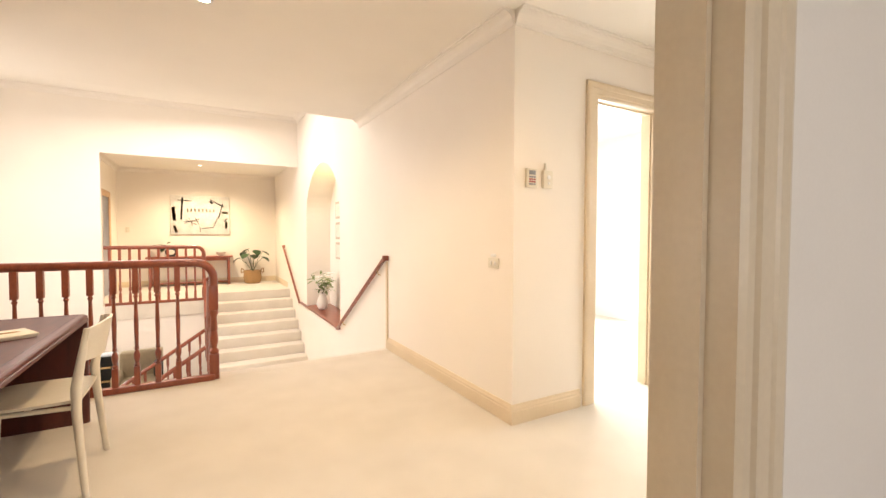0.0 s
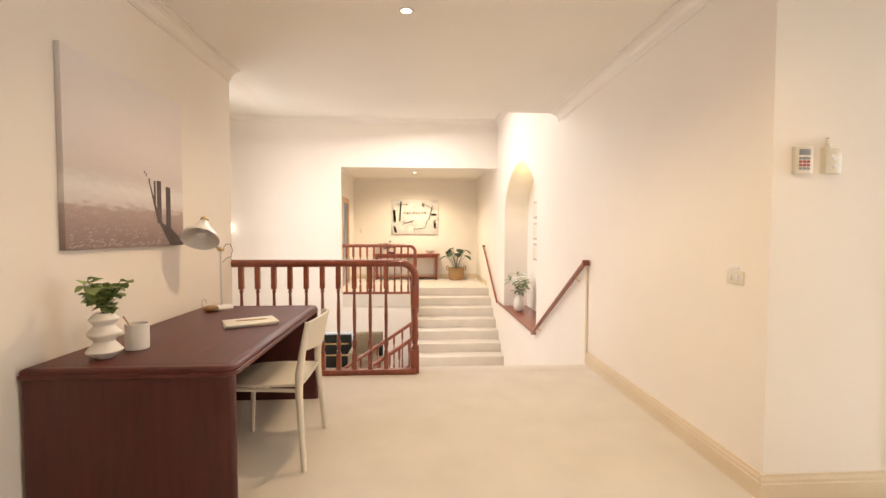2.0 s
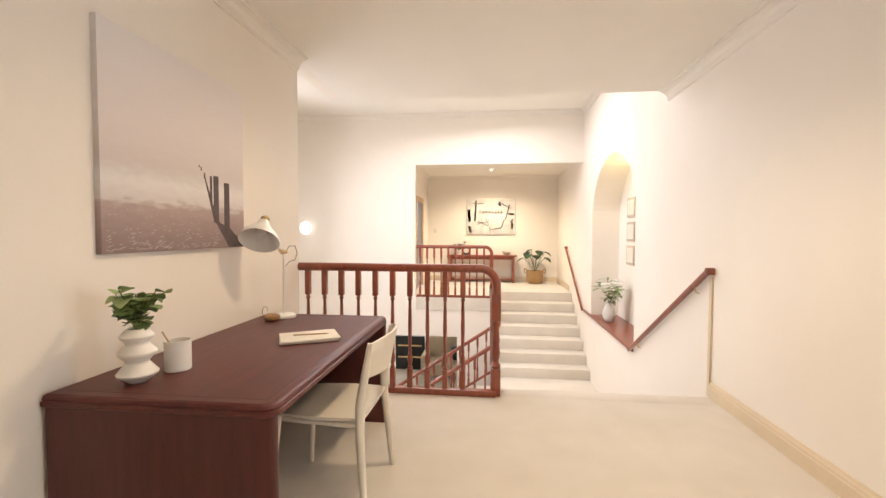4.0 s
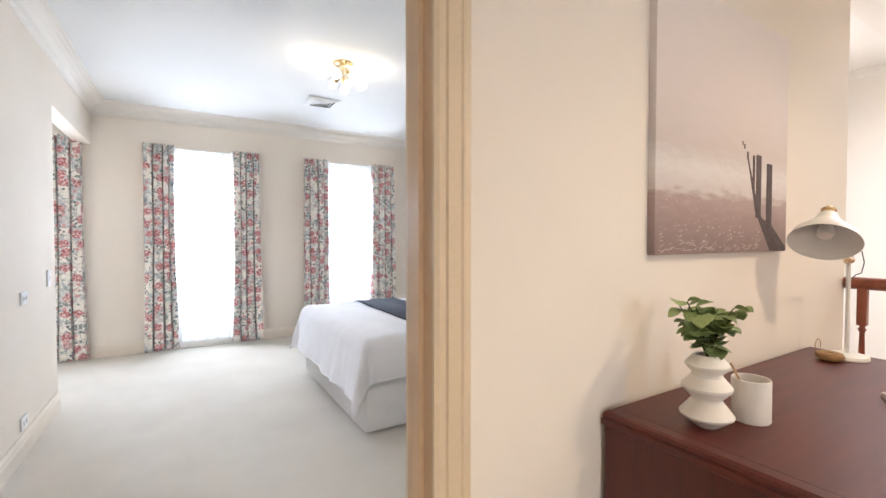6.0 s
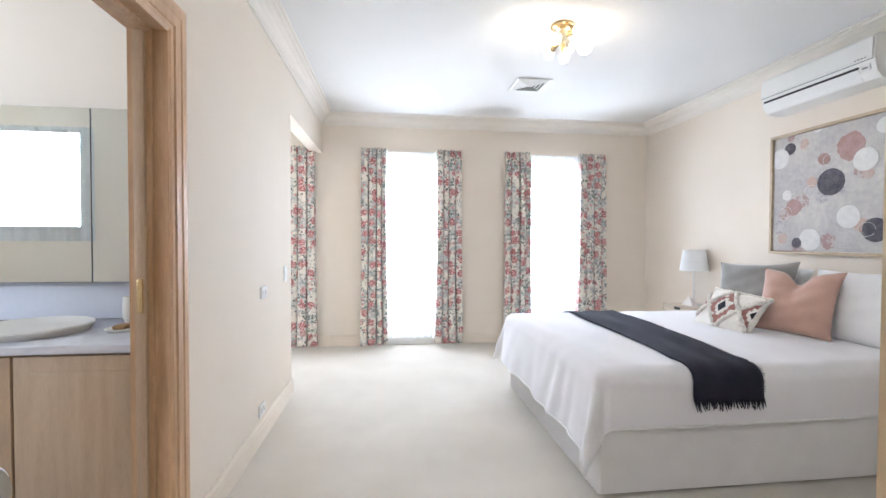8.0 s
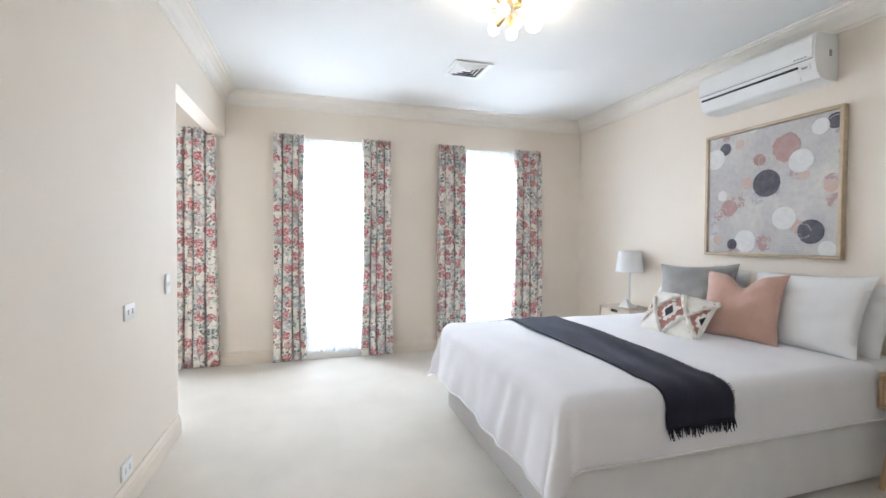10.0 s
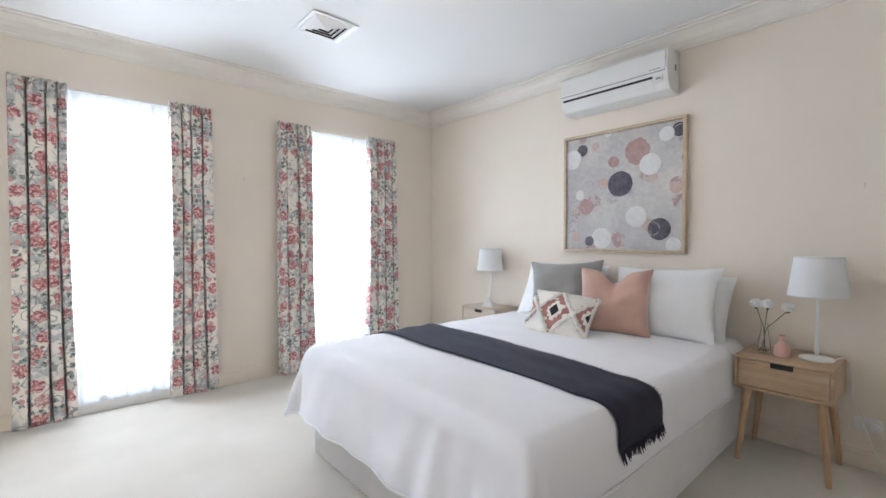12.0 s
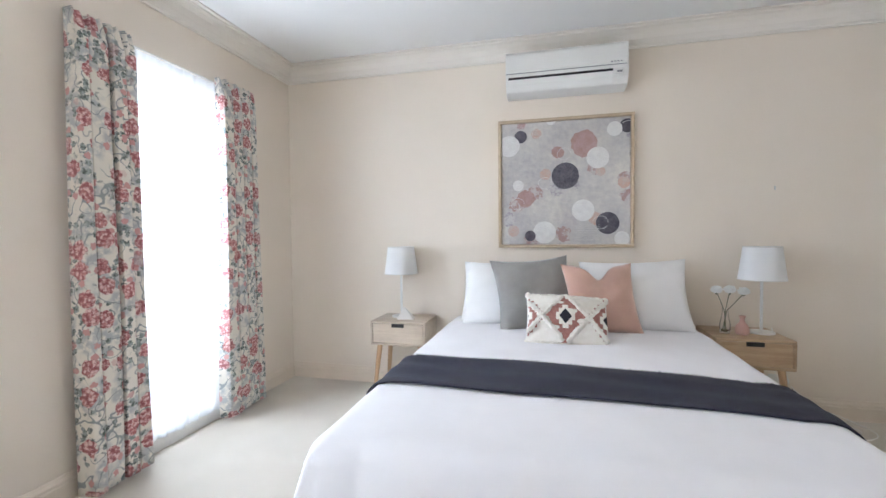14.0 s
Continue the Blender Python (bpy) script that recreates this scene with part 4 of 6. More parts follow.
MIDX = -0.014
for cx, clip in ((MIDX, None), (0.246, 0.236), (-0.266, 0.236)):
    figure("woven_diamond", cx, 0.126, 0.140, 6, RUST, 0.004, clip)
    figure("woven_diamond", cx, 0.056, 0.070, 3, TUFT, 0.008, clip)
    figure("woven_diamond", cx, 0.036, 0.044, 0, CHAR, 0.012, clip)


def tufted_band(path, radius, seed):
    """A looped-pile cord: a thick tube roughened by many small tufts."""
    bm = tube(bmesh.new(), path, radius, 16)
    o = Vector((seed * 3.1, seed * 1.7, seed * 0.9))
    for v in bm.verts:
        q = v.co * 120 + o
        v.co += Vector((noise.noise(q), noise.noise(q + Vector((3, 1, 2))), noise.noise(q + Vector((7, 3, 1))))) * 0.012
    ob = new("tufted_band", mesh_of("tufted_band", bm, TUFT, 80))
    ob.parent = lumbar


for c0 in (MIDX + 0.138, MIDX - 0.138):
    for s in (-1, 1):
        ks = [j / 26 for j in range(-26, 27)]
        tufted_band([on_front(c0 + 0.125 * k, s * 0.134 * k, 0.003) for k in ks if abs(c0 + 0.125 * k) < 0.236], 0.0135, c0 * 10 + s)
for s in (-1, 1):
    tufted_band([on_front(-0.235 + 0.47 * k / 48, s * 0.143, -0.004) for k in range(49)], 0.008, 5 + s)
for sx in (-1, 1):
    for sz in (-1, 1):
        bm = bmesh.new()
        bmesh.ops.create_icosphere(bm, subdivisions=2, radius=0.018)
        for v in bm.verts:
            v.co = v.co * (1 + 0.35 * noise.noise(v.co * 130 + Vector((sx, sz, 0)))) + Vector((sx * 0.240, 0, sz * 0.146))
        ob = new("corner_tuft", mesh_of("corner_tuft", bm, TUFT, 80))
        ob.parent = lumbar

# ---- bedside tables and lamps ----


def nightstand(x0, x1, y0, y1, veneer, label):
    top, low = 0.597, 0.415
    ob = thing("bedside_table", ((x0 + x1) / 2, (y0 + y1) / 2, 0), label, "bedside table", "bedside tables")
    part("top", new_box(x0, x1, y0, y1, top - 0.016, top, bev=0.004), veneer, ob)
    part("side_panel", new_box(x0, x0 + 0.016, y0, y1, low + 0.016, top - 0.016, bev=0.002), veneer, ob)
    part("side_panel", new_box(x1 - 0.016, x1, y0, y1, low + 0.016, top - 0.016, bev=0.002), veneer, ob)
    part("bottom_panel", new_box(x0, x1, y0, y1, low, low + 0.016, bev=0.003), veneer, ob)
    part("back_panel", new_box(x0 + 0.016, x1 - 0.016, y1 - 0.012, y1 - 0.002, low + 0.016, top - 0.016), veneer, ob)
    xc = (x0 + x1) / 2
    U = [(x0 + 0.020, low + 0.020), (x1 - 0.020, low + 0.020), (x1 - 0.020, top - 0.020), (xc + 0.05, top - 0.020), (xc + 0.05, top - 0.046), (xc - 0.05, top - 0.046), (xc - 0.05, top - 0.020), (x0 + 0.020, top - 0.020)]
    bm = prism(bmesh.new(), U, lambda p, k: Vector((p[0], y0 + (0.022 if k else 0.004), p[1])))
    dr = part("drawer_front", bm, veneer, ob)
    # black block stands in for the shade inside the cut-out
    part("finger_slot", new_box(xc - 0.05, xc + 0.05, y0 + 0.012, y0 + 0.03, top - 0.046, top - 0.020), DARKPL, dr, "dark cut-out grip")
    part("drawer_box", new_box(x0 + 0.024, x1 - 0.024, y0 + 0.032, y1 - 0.02, low + 0.03, top - 0.05), veneer, ob)
    for sx in (-1, 1):
        for sy in (-1, 1):
            a = Vector((xc + sx * ((x1 - x0) / 2 - 0.055), (y0 + y1) / 2 + sy * ((y1 - y0) / 2 - 0.055), low))
            b = a + Vector((sx * 0.040, sy * 0.035, -low))
            part("leg", tube(bmesh.new(), [a, b], [0.021, 0.013], 14), OAK, ob)
    return ob


nightstand(-1.992, -1.568, 3.497, 3.885, OAKH, "light oak bedside table with one drawer and splayed legs")
nightstand(-4.300, -3.870, 3.56, 3.90, OAKPALE, "washed oak bedside table with one drawer and splayed legs")


def table_lamp(x, y):
    z = 0.597
    ob = thing("table_lamp", (x, y, z), "white bedside lamp with a tapered cloth shade, unlit", "lamp", "bedside lamps")
    part("base", lathe(bmesh.new(), [(0, 0), (0.074, 0), (0.076, 0.004), (0.074, 0.010), (0.02, 0.017), (0.012, 0.022), (0, 0.022)], (x, y, z), 32), WHITEMET, ob)
    part("stem", lathe(bmesh.new(), [(0.0085, 0.018), (0.0085, 0.40), (0.014, 0.40), (0.014, 0.45), (0, 0.45)], (x, y, z), 14), WHITEMET, ob)
    part("shade", lathe(bmesh.new(), [(0.131, 0.342), (0.104, 0.552), (0.102, 0.552), (0.129, 0.342), (0.131, 0.342)], (x, y, z), 48), SHADE, ob, "white tapered cloth shade", 60)
    for zz, rr in ((0.343, 0.1315), (0.551, 0.1045)):
        part("shade_rim", lathe(bmesh.new(), [(rr, zz - 0.003), (rr + 0.0015, zz), (rr, zz + 0.003), (rr - 0.003, zz), (rr, zz - 0.003)], (x, y, z), 48), WHITEMET, ob)
    br = bmesh.new()
    for k in range(3):
        a = 2.1 * k
        tube(br, [(x, y, z + 0.535), (x + 0.102 * math.cos(a), y + 0.102 * math.sin(a), z + 0.545)], 0.0015, 5)
    part("shade_ring", br, WHITEMET, ob)


table_lamp(-1.668, 3.708)
table_lamp(-4.125, 3.775)

# things on the oak table
gv = thing("glass_vase", (-1.890, 3.66, 0.597), "clear glass bottle vase holding white carnations", "vase")
part("glass", lathe(bmesh.new(), [(0, 0), (0.026, 0), (0.030, 0.02), (0.030, 0.06), (0.020, 0.11), (0.016, 0.15), (0.019, 0.17), (0.017, 0.17), (0.014, 0.15), (0.018, 0.11), (0.027, 0.06), (0.027, 0.022), (0, 0.012)], (-1.890, 3.66, 0.597), 24), GLASS, gv, smooth=60)
rng = random.Random(21)
for dx, dy, h in ((-0.045, 0.015, 0.262), (0.018, -0.02, 0.268), (0.105, 0.005, 0.255)):
    c = Vector((-1.890 + dx, 3.66 + dy, 0.597 + h))
    ob = thing("carnation", (-1.890, 3.66, 0.605), "white carnation on a green stem in a vase", "flower", "carnations")
    part("stem", tube(bmesh.new(), [(-1.890 - dx * 0.15, 3.66, 0.605), (-1.890 + dx * 0.1, 3.66, 0.74), (-1.890 + dx * 0.6, 3.66 + dy * 0.6, 0.597 + h - 0.05), c], [0.0022, 0.0022, 0.002, 0.003], 6), STEM, ob)
    q = rng.uniform(0, 9)

    def ruffle(u, v):
        a, e = 2 * math.pi * u, math.pi * (v - 0.5)
        d = Vector((math.cos(a) * math.cos(e), math.sin(a) * math.cos(e), 0.8 * math.sin(e)))
        k = 1 + 0.30 * noise.noise(d * 5 + Vector((q, q, q))) + 0.16 * math.sin(9 * a + 5 * e + q) * math.cos(e)
        return c + Vector((0, 0, 0.012)) + d * 0.034 * k * (0.55 + 0.45 * v ** 0.5)

    bm = sheet(bmesh.new(), ruffle, 44, 22)
    bmesh.ops.remove_doubles(bm, verts=bm.verts, dist=0.0002)
    part("bloom", bm, PETAL, ob, "ruffled white bloom")
    part("calyx", lathe(bmesh.new(), [(0, -0.018), (0.006, -0.016), (0.009, 0), (0.004, 0.006)], c, 10), STEM, ob)
single("bud_vase", lathe(bmesh.new(), [(0, 0), (0.030, 0), (0.038, 0.008), (0.040, 0.028), (0.034, 0.055), (0.016, 0.078), (0.013, 0.095), (0.020, 0.118), (0.017, 0.118), (0.010, 0.095), (0.010, 0.06), (0, 0.05)], (-1.802, 3.635, 0.597), 28), PINKCER, "small dusty pink ceramic bud vase", "vase", (-1.802, 3.635, 0.597), smooth=60)
# white paper pyramid on the pale table
bm = bmesh.new()
vs = [bm.verts.new(p) for p in ((-4.120, 3.645, 0.597), (-3.995, 3.665, 0.597), (-4.010, 3.760, 0.597), (-4.115, 3.750, 0.597), (-4.075, 3.690, 0.693), (-4.045, 3.710, 0.653))]
for f in ((0, 1, 4), (1, 2, 5), (1, 5, 4), (2, 3, 4), (2, 4, 5), (3, 0, 4), (3, 2, 1, 0)):
    bm.faces.new([vs[i] for i in f])
single("white_ornament", bm, CERAM, "small white faceted ornament on the bedside table", "ornament", (-4.055, 3.700, 0.597), smooth=None)


# ---- bedroom walls and ceiling fittings ----
def picture_circles():
    x0, x1, z0, z1, y = -3.365, -2.395, 1.140, 2.105, NY
    ob = thing("framed_painting", ((x0 + x1) / 2, y, (z0 + z1) / 2), "square abstract painting of circles in a thin oak frame", "painting")
    for b in ((x0, x1, z0, z0 + 0.022), (x0, x1, z1 - 0.022, z1), (x0, x0 + 0.022, z0 + 0.022, z1 - 0.022), (x1 - 0.022, x1, z0 + 0.022, z1 - 0.022)):
        part("frame_rail", new_box(b[0], b[1], y - 0.045, y, b[2], b[3], bev=0.002), OAKFRAME, ob)
    m = mat("lavender-grey paint wash", (0.64, 0.61, 0.555), (0.42, 0.40, 0.415), 0.8, 4.0, 30, 0.4, contrast=(0.33, 0.66))
    part("canvas", new_box(x0 + 0.026, x1 - 0.026, y - 0.030, y - 0.004, z0 + 0.026, z1 - 0.026), m, ob)
    w, h = x1 - x0, z1 - z0
    white = mat("white impasto paint", (0.78, 0.77, 0.74), (0.68, 0.66, 0.64), 0.8, 25, 120, 0.4)
    navy = mat("charcoal blue paint", (0.055, 0.05, 0.07), (0.15, 0.135, 0.155), 0.8, 22, 90, 0.3)
    mauve = mat("mauve paint", (0.36, 0.215, 0.185), (0.45, 0.31, 0.285), 0.85, 18, 70, 0.3)
    smear = mat("scrubbed mauve paint", (0.39, 0.26, 0.24), (0.53, 0.49, 0.47), 0.85, 20, 80, 0.4, contrast=(0.43, 0.56))
    peach = mat("peach paint", (0.56, 0.37, 0.30), (0.53, 0.44, 0.40), 0.85, 22, 70, 0.3, contrast=(0.40, 0.60))
    haze = mat("lilac haze paint", (0.36, 0.32, 0.36), (0.55, 0.525, 0.51), 0.85, 15, 60, 0.3, contrast=(0.44, 0.58))
    discs = ((0.074, 0.225, 0.055, haze), (0.456, 0.475, 0.075, haze), (0.29, 0.43, 0.055, smear), (0.145, 0.335, 0.058, smear), (0.26, 0.035, 0.065, smear), (0.95, 0.395, 0.048, smear), (0.18, 0.955, 0.032, smear), (0.60, 0.475, 0.030, haze), (0.96, 0.86, 0.045, haze),
             (0.72, 0.605, 0.055, smear), (0.765, 0.575, 0.035, peach), (0.295, 0.885, 0.038, peach), (0.213, 0.385, 0.068, mauve), (0.455, 0.735, 0.046, mauve), (0.648, 0.79, 0.100, mauve), (0.493, 0.105, 0.058, smear), (0.73, 0.22, 0.05, peach), (0.363, 0.57, 0.044, peach), (0.118, 0.13, 0.044, peach), (0.94, 0.515, 0.052, smear),
             (0.51, 0.552, 0.101, navy), (0.174, 0.868, 0.048, navy), (0.816, 0.185, 0.083, navy), (0.95, 0.905, 0.052, navy), (0.995, 0.70, 0.028, navy),
             (0.085, 0.80, 0.082, white), (0.405, 0.985, 0.038, white), (0.863, 0.888, 0.054, white), (0.745, 0.68, 0.081, white), (0.155, 0.488, 0.042, white), (0.640, 0.285, 0.082, white), (0.355, 0.118, 0.086, white), (0.917, 0.068, 0.054, white), (0.93, 0.487, 0.043, peach), (0.247, 0.092, 0.041, navy))
    rng = random.Random(3)
    for k, (u, v, r, mm) in enumerate(discs):
        cx, cz, rr = x0 + u * w, z0 + v * h, r * w
        out = []
        for a in [2 * math.pi * j / 40 for j in range(40)]:
            q = rr * (1 + (0.015 if mm in (navy, white) else 0.16 if mm in (mauve, peach) else 0.38) * noise.noise(Vector((3 * math.cos(a), 3 * math.sin(a), k * 3.1))))
            out.append((min(max(cx + q * math.cos(a), x0 + 0.027), x1 - 0.027), min(max(cz + q * math.sin(a), z0 + 0.027), z1 - 0.027)))
        lo, hi = y - 0.0302, y - 0.0306 - 0.00008 * k
        part("painted_circle", prism(bmesh.new(), out, lambda p, kk: Vector((p[0], hi if kk else lo, p[1]))), mm, ob)
    # fine scratched rings and lines
    bm = bmesh.new()
    for cx, cz, rr in ((0.955, 0.895, 0.05), (0.15, 0.345, 0.05), (0.50, 0.72, 0.05), (0.30, 0.885, 0.035), (0.765, 0.19, 0.055), (0.36, 0.50, 0.05)):
        pts = [(x0 + cx * w + rr * w * math.cos(a), y - 0.034, z0 + cz * h + rr * w * 0.9 * math.sin(a)) for a in [0.3 * j for j in range(20)]]
        tube(bm, pts, 0.0014, 4)
    for j in range(9):
        zz = z0 + h * (0.06 + 0.014 * j)
        pts = [(x0 + w * (0.58 + 0.18 * k / 14), y - 0.034, zz + 0.002 * math.sin(k * 2.1 + j)) for k in range(15)]
        tube(bm, pts, 0.0009, 4)
    tagged(part("scratched_line", bm, white, ob), "", "", "", "stuff")


picture_circles()


def air_conditioner():
    x0, x1, z0, z1, y1 = -3.29, -2.462, 2.262, 2.550, NY
    ob = thing("air_conditioner", ((x0 + x1) / 2, y1, z0), "white split-system air conditioner mounted high on the wall", "air conditioner")
    prof = [(0.0, z1), (0.175, z1), (0.198, z1 - 0.02), (0.205, z0 + 0.135), (0.200, z0 + 0.118), (0.20, z0 + 0.105), (0.185, z0 + 0.05), (0.150, z0 + 0.012), (0.10, z0), (0.0, z0)]
    part("case", prism(bmesh.new(), prof, lambda p, k: Vector((x1 if k else x0, y1 - p[0], p[1]))), WHITEPL, ob, smooth=25)
    part("front_panel", prism(bmesh.new(), [(0.2005, z1 - 0.018), (0.209, z1 - 0.03), (0.215, z0 + 0.14), (0.207, z0 + 0.132)], lambda p, k: Vector((x1 - 0.012 if k else x0 + 0.004, y1 - p[0], p[1]))), WHITEPL, ob, smooth=25)
    part("seam", prism(bmesh.new(), [(0.200, z0 + 0.131), (0.2085, z0 + 0.131), (0.2085, z0 + 0.127), (0.200, z0 + 0.127)], lambda p, k: Vector((x1 - 0.012 if k else x0 + 0.004, y1 - p[0], p[1]))), GREYPL, ob, "thin grey seam below the front panel")
    # the slot's inner shade is a dark strip on the solid case
    part("air_outlet", prism(bmesh.new(), [(0.196, z0 + 0.104), (0.2035, z0 + 0.104), (0.2015, z0 + 0.090), (0.194, z0 + 0.090)], lambda p, k: Vector((x1 - 0.10 if k else x0 + 0.02, y1 - p[0], p[1]))), DARKPL, ob, "dark air slot")
    part("flap", prism(bmesh.new(), [(0.197, z0 + 0.086), (0.203, z0 + 0.086), (0.168, z0 + 0.020), (0.160, z0 + 0.024)], lambda p, k: Vector((x1 - 0.10 if k else x0 + 0.02, y1 - p[0], p[1]))), WHITEPL, ob)
    part("control_panel", new_box(x1 - 0.09, x1 - 0.03, y1 - 0.205, y1 - 0.19, z0 + 0.066, z0 + 0.104, bev=0.004), WHITEMET, ob)
    part("receiver_window", new_box(x1 - 0.075, x1 - 0.040, y1 - 0.208, y1 - 0.20, z0 + 0.075, z0 + 0.088, bev=0.003), GREYPL, ob)
    for k in range(4):
        part("indicator_bar", new_box(x1 - 0.115 + 0.02 * k, x1 - 0.103 + 0.02 * k, y1 - 0.2165, y1 - 0.205, z0 + 0.142, z0 + 0.149), GREYPL, ob)
    part("side_clip", new_box(x1 - 0.001, x1 + 0.004, y1 - 0.08, y1 - 0.06, z0 + 0.15, z0 + 0.19, bev=0.001), GREYPL, ob)


air_conditioner()


def ceiling_vent(cx, cy, s=0.33):
    z = ZB
    ob = thing("ceiling_vent", (cx, cy, z), "square white louvred ceiling air vent", "vent")
    # dark plate gives the louvre gaps their shade
    part("backing", new_box(cx - s / 2 + 0.02, cx + s / 2 - 0.02, cy - s / 2 + 0.02, cy + s / 2 - 0.02, z - 0.004, z), DARKPL, ob)
    for k in range(5):
        o, i = s / 2 - k * 0.032, s / 2 - k * 0.032 - (0.03 if k == 0 else 0.027)
        drop0, drop1 = (0.012, 0.006) if k == 0 else (0.008, 0.022)
        bm = bmesh.new()
        if k == 4:
            i = 0.001
        for r in range(4):
            m = Matrix.Rotation(r * math.pi / 2, 4, "Z")
            vs = [Vector((-o, -o, -drop0)), Vector((o, -o, -drop0)), Vector((i, -i, -drop1)), Vector((-i, -i, -drop1))]
            lo = [bm.verts.new(Matrix.Translation((cx, cy, z)) @ (m @ v)) for v in vs]
            up = [bm.verts.new(Matrix.Translation((cx, cy, z + 0.004)) @ (m @ v)) for v in vs]
            bm.faces.new(lo)
            bm.faces.new(up[::-1])
            for a in range(4):
                bm.faces.new((lo[a], up[a], up[(a + 1) % 4], lo[(a + 1) % 4]))
        part("frame" if k == 0 else "louvre", bm, WHITEPL, ob, smooth=None)


ceiling_vent(-4.0, 2.0)


def ceiling_light(cx, cy):
    z = ZB
    ob = thing("ceiling_light", (cx, cy, z), "lit brass ceiling light with sputnik arms and white bulbs", "ceiling light")
    part("ceiling_plate", lathe(bmesh.new(), [(0, -0.022), (0.06, -0.022), (0.078, -0.012), (0.082, 0), (0, 0)], (cx, cy, z), 32), BRASS, ob)
    part("hub", lathe(bmesh.new(), [(0, -0.115), (0.025, -0.11), (0.038, -0.085), (0.034, -0.05), (0.02, -0.03), (0.015, -0.02)], (cx, cy, z), 24), NICKEL, ob, smooth=60)
    h = Vector((cx, cy, z - 0.075))
    for k in range(7):
        a = 2 * math.pi * k / 6 + 0.35
        d = Vector((math.cos(a) * 0.86, math.sin(a) * 0.86, -0.42 if k % 2 else -0.12)) if k < 6 else Vector((0.1, 0.05, -1))
        d.normalize()
        arm = part("lamp_arm", tube(bmesh.new(), [h + d * 0.02, h + d * 0.05, h + d * 0.052, h + d * 0.125], [0.007, 0.007, 0.017, 0.017], 16), NICKEL if k % 3 else BRASS, ob)
        r = 0.050 if k in (1, 4) else 0.034
        part("bulb", lathe(bmesh.new(), [(r * math.sin(t), -r * math.cos(t)) for t in [math.pi * j / 12 for j in range(13)]], h + d * (0.115 + r), 20), GLOBE if r > 0.04 else BULB, arm, "round white glowing bulb", 80)


ceiling_light(-2.91, 1.87)


def switch_plate(name, label, axis, at, w, h, parts=1, material=None, group="wall switches", category="light switch"):
    """A wall plate at a point of a wall; axis is the way it faces."""
    n = Vector(axis)
    side = Vector((0, 0, 1)).cross(n)
    ob = thing(name, at, label, category, group)

    def slab(u0, u1, z0, z1, d0, d1, bev):
        bm = new_box(u0, u1, -d1, -d0, z0, z1, bev=bev)
        m = Matrix((side, -n, Vector((0, 0, 1)))).transposed().to_4x4()
        m.translation = Vector(at)
        bmesh.ops.transform(bm, matrix=m, verts=bm.verts)
        return bm

    part("plate", slab(-w / 2, w / 2, -h / 2, h / 2, 0, 0.010, 0.003), material or WHITEPL, ob)
    for k in range(parts):
        u = (k - (parts - 1) / 2) * w / max(parts, 1) * 0.8
        part("rocker", slab(u - 0.008, u + 0.008, -0.013, 0.013, 0.010, 0.015, 0.002), WHITEMET, ob)
    return ob


switch_plate("light_switch", "white wall switch plate beside the bathroom door", (0, 1, 0), (-2.90, -0.075, 0.910), 0.115, 0.075, 2)
switch_plate("light_switch", "white wall switch plate near the wall's corner", (0, 1, 0), (-3.45, -0.075, 0.985), 0.075, 0.115, 2)
switch_plate("power_outlet", "white wall socket above the skirting", (0, 1, 0), (-2.85, -0.075, 0.19), 0.115, 0.075, 2, group="wall sockets", category="socket")
switch_plate("power_outlet", "white double wall socket with a plug beside the bed", (0, -1, 0), (-1.480, NY, 0.24), 0.115, 0.072, 2, group="wall sockets", category="socket")
switch_plate("power_outlet", "white wall socket behind the bedside table", (0, -1, 0), (-3.95, NY, 0.27), 0.115, 0.075, 2, group="wall sockets", category="socket")
rng = random.Random(8)
pts = [(-1.60, 3.72, 0.603), (-1.55, 3.84, 0.588), (-1.53, 3.875, 0.35), (-1.48, 3.86, 0.22), (-1.44, 3.84, 0.12), (-1.36, 3.80, 0.05), (-1.28, 3.72, 0.006), (-1.18, 3.66, 0.006), (-1.12, 3.72, 0.006), (-1.17, 3.80, 0.006), (-1.30, 3.78, 0.010), (-1.38, 3.70, 0.006), (-1.30, 3.62, 0.006), (-1.15, 3.60, 0.006), (-1.05, 3.70, 0.008), (-1.12, 3.83, 0.03), (-1.30, 3.865, 0.10), (-1.448, 3.868, 0.24)]
curve = []
for i in range(len(pts) - 1):
    p0, p1, p2, p3 = [Vector(pts[min(max(i + k, 0), len(pts) - 1)]) for k in (-1, 0, 1, 2)]
    for t in (0, 0.25, 0.5, 0.75):
        curve.append(0.5 * (2 * p1 + (p2 - p0) * t + (2 * p0 - 5 * p1 + 4 * p2 - p3) * t * t + (3 * p1 - p0 - 3 * p2 + p3) * t ** 3))
single("lamp_cord", tube(bmesh.new(), curve, 0.0028, 6), WHITEPL, "white lamp cord looped loosely on the carpet", "cord", (-1.3, 3.7, 0), smooth=60)
single("power_plug", box(new_box(-1.468, -1.428, NY - 0.045, NY - 0.014, 0.222, 0.258, bev=0.006), -1.461, -1.435, NY - 0.058, NY - 0.044, 0.228, 0.252, bev=0.003), WHITEPL, "white plug in a wall socket", "plug", (-1.448, NY - 0.03, 0.24))
single("picture_hook", new_box(-1.516, -1.510, NY - 0.008, NY, 1.525, 1.552, bev=0.001), CHROME, "small bare picture hook in the wall", "hook", (-1.513, NY, 1.538), "hooks")
single("picture_hook", new_box(WX, WX + 0.008, 1.801, 1.807, 1.752, 1.780, bev=0.001), CHROME, "small bare picture hook in the wall", "hook", (WX, 1.804, 1.766), "hooks")

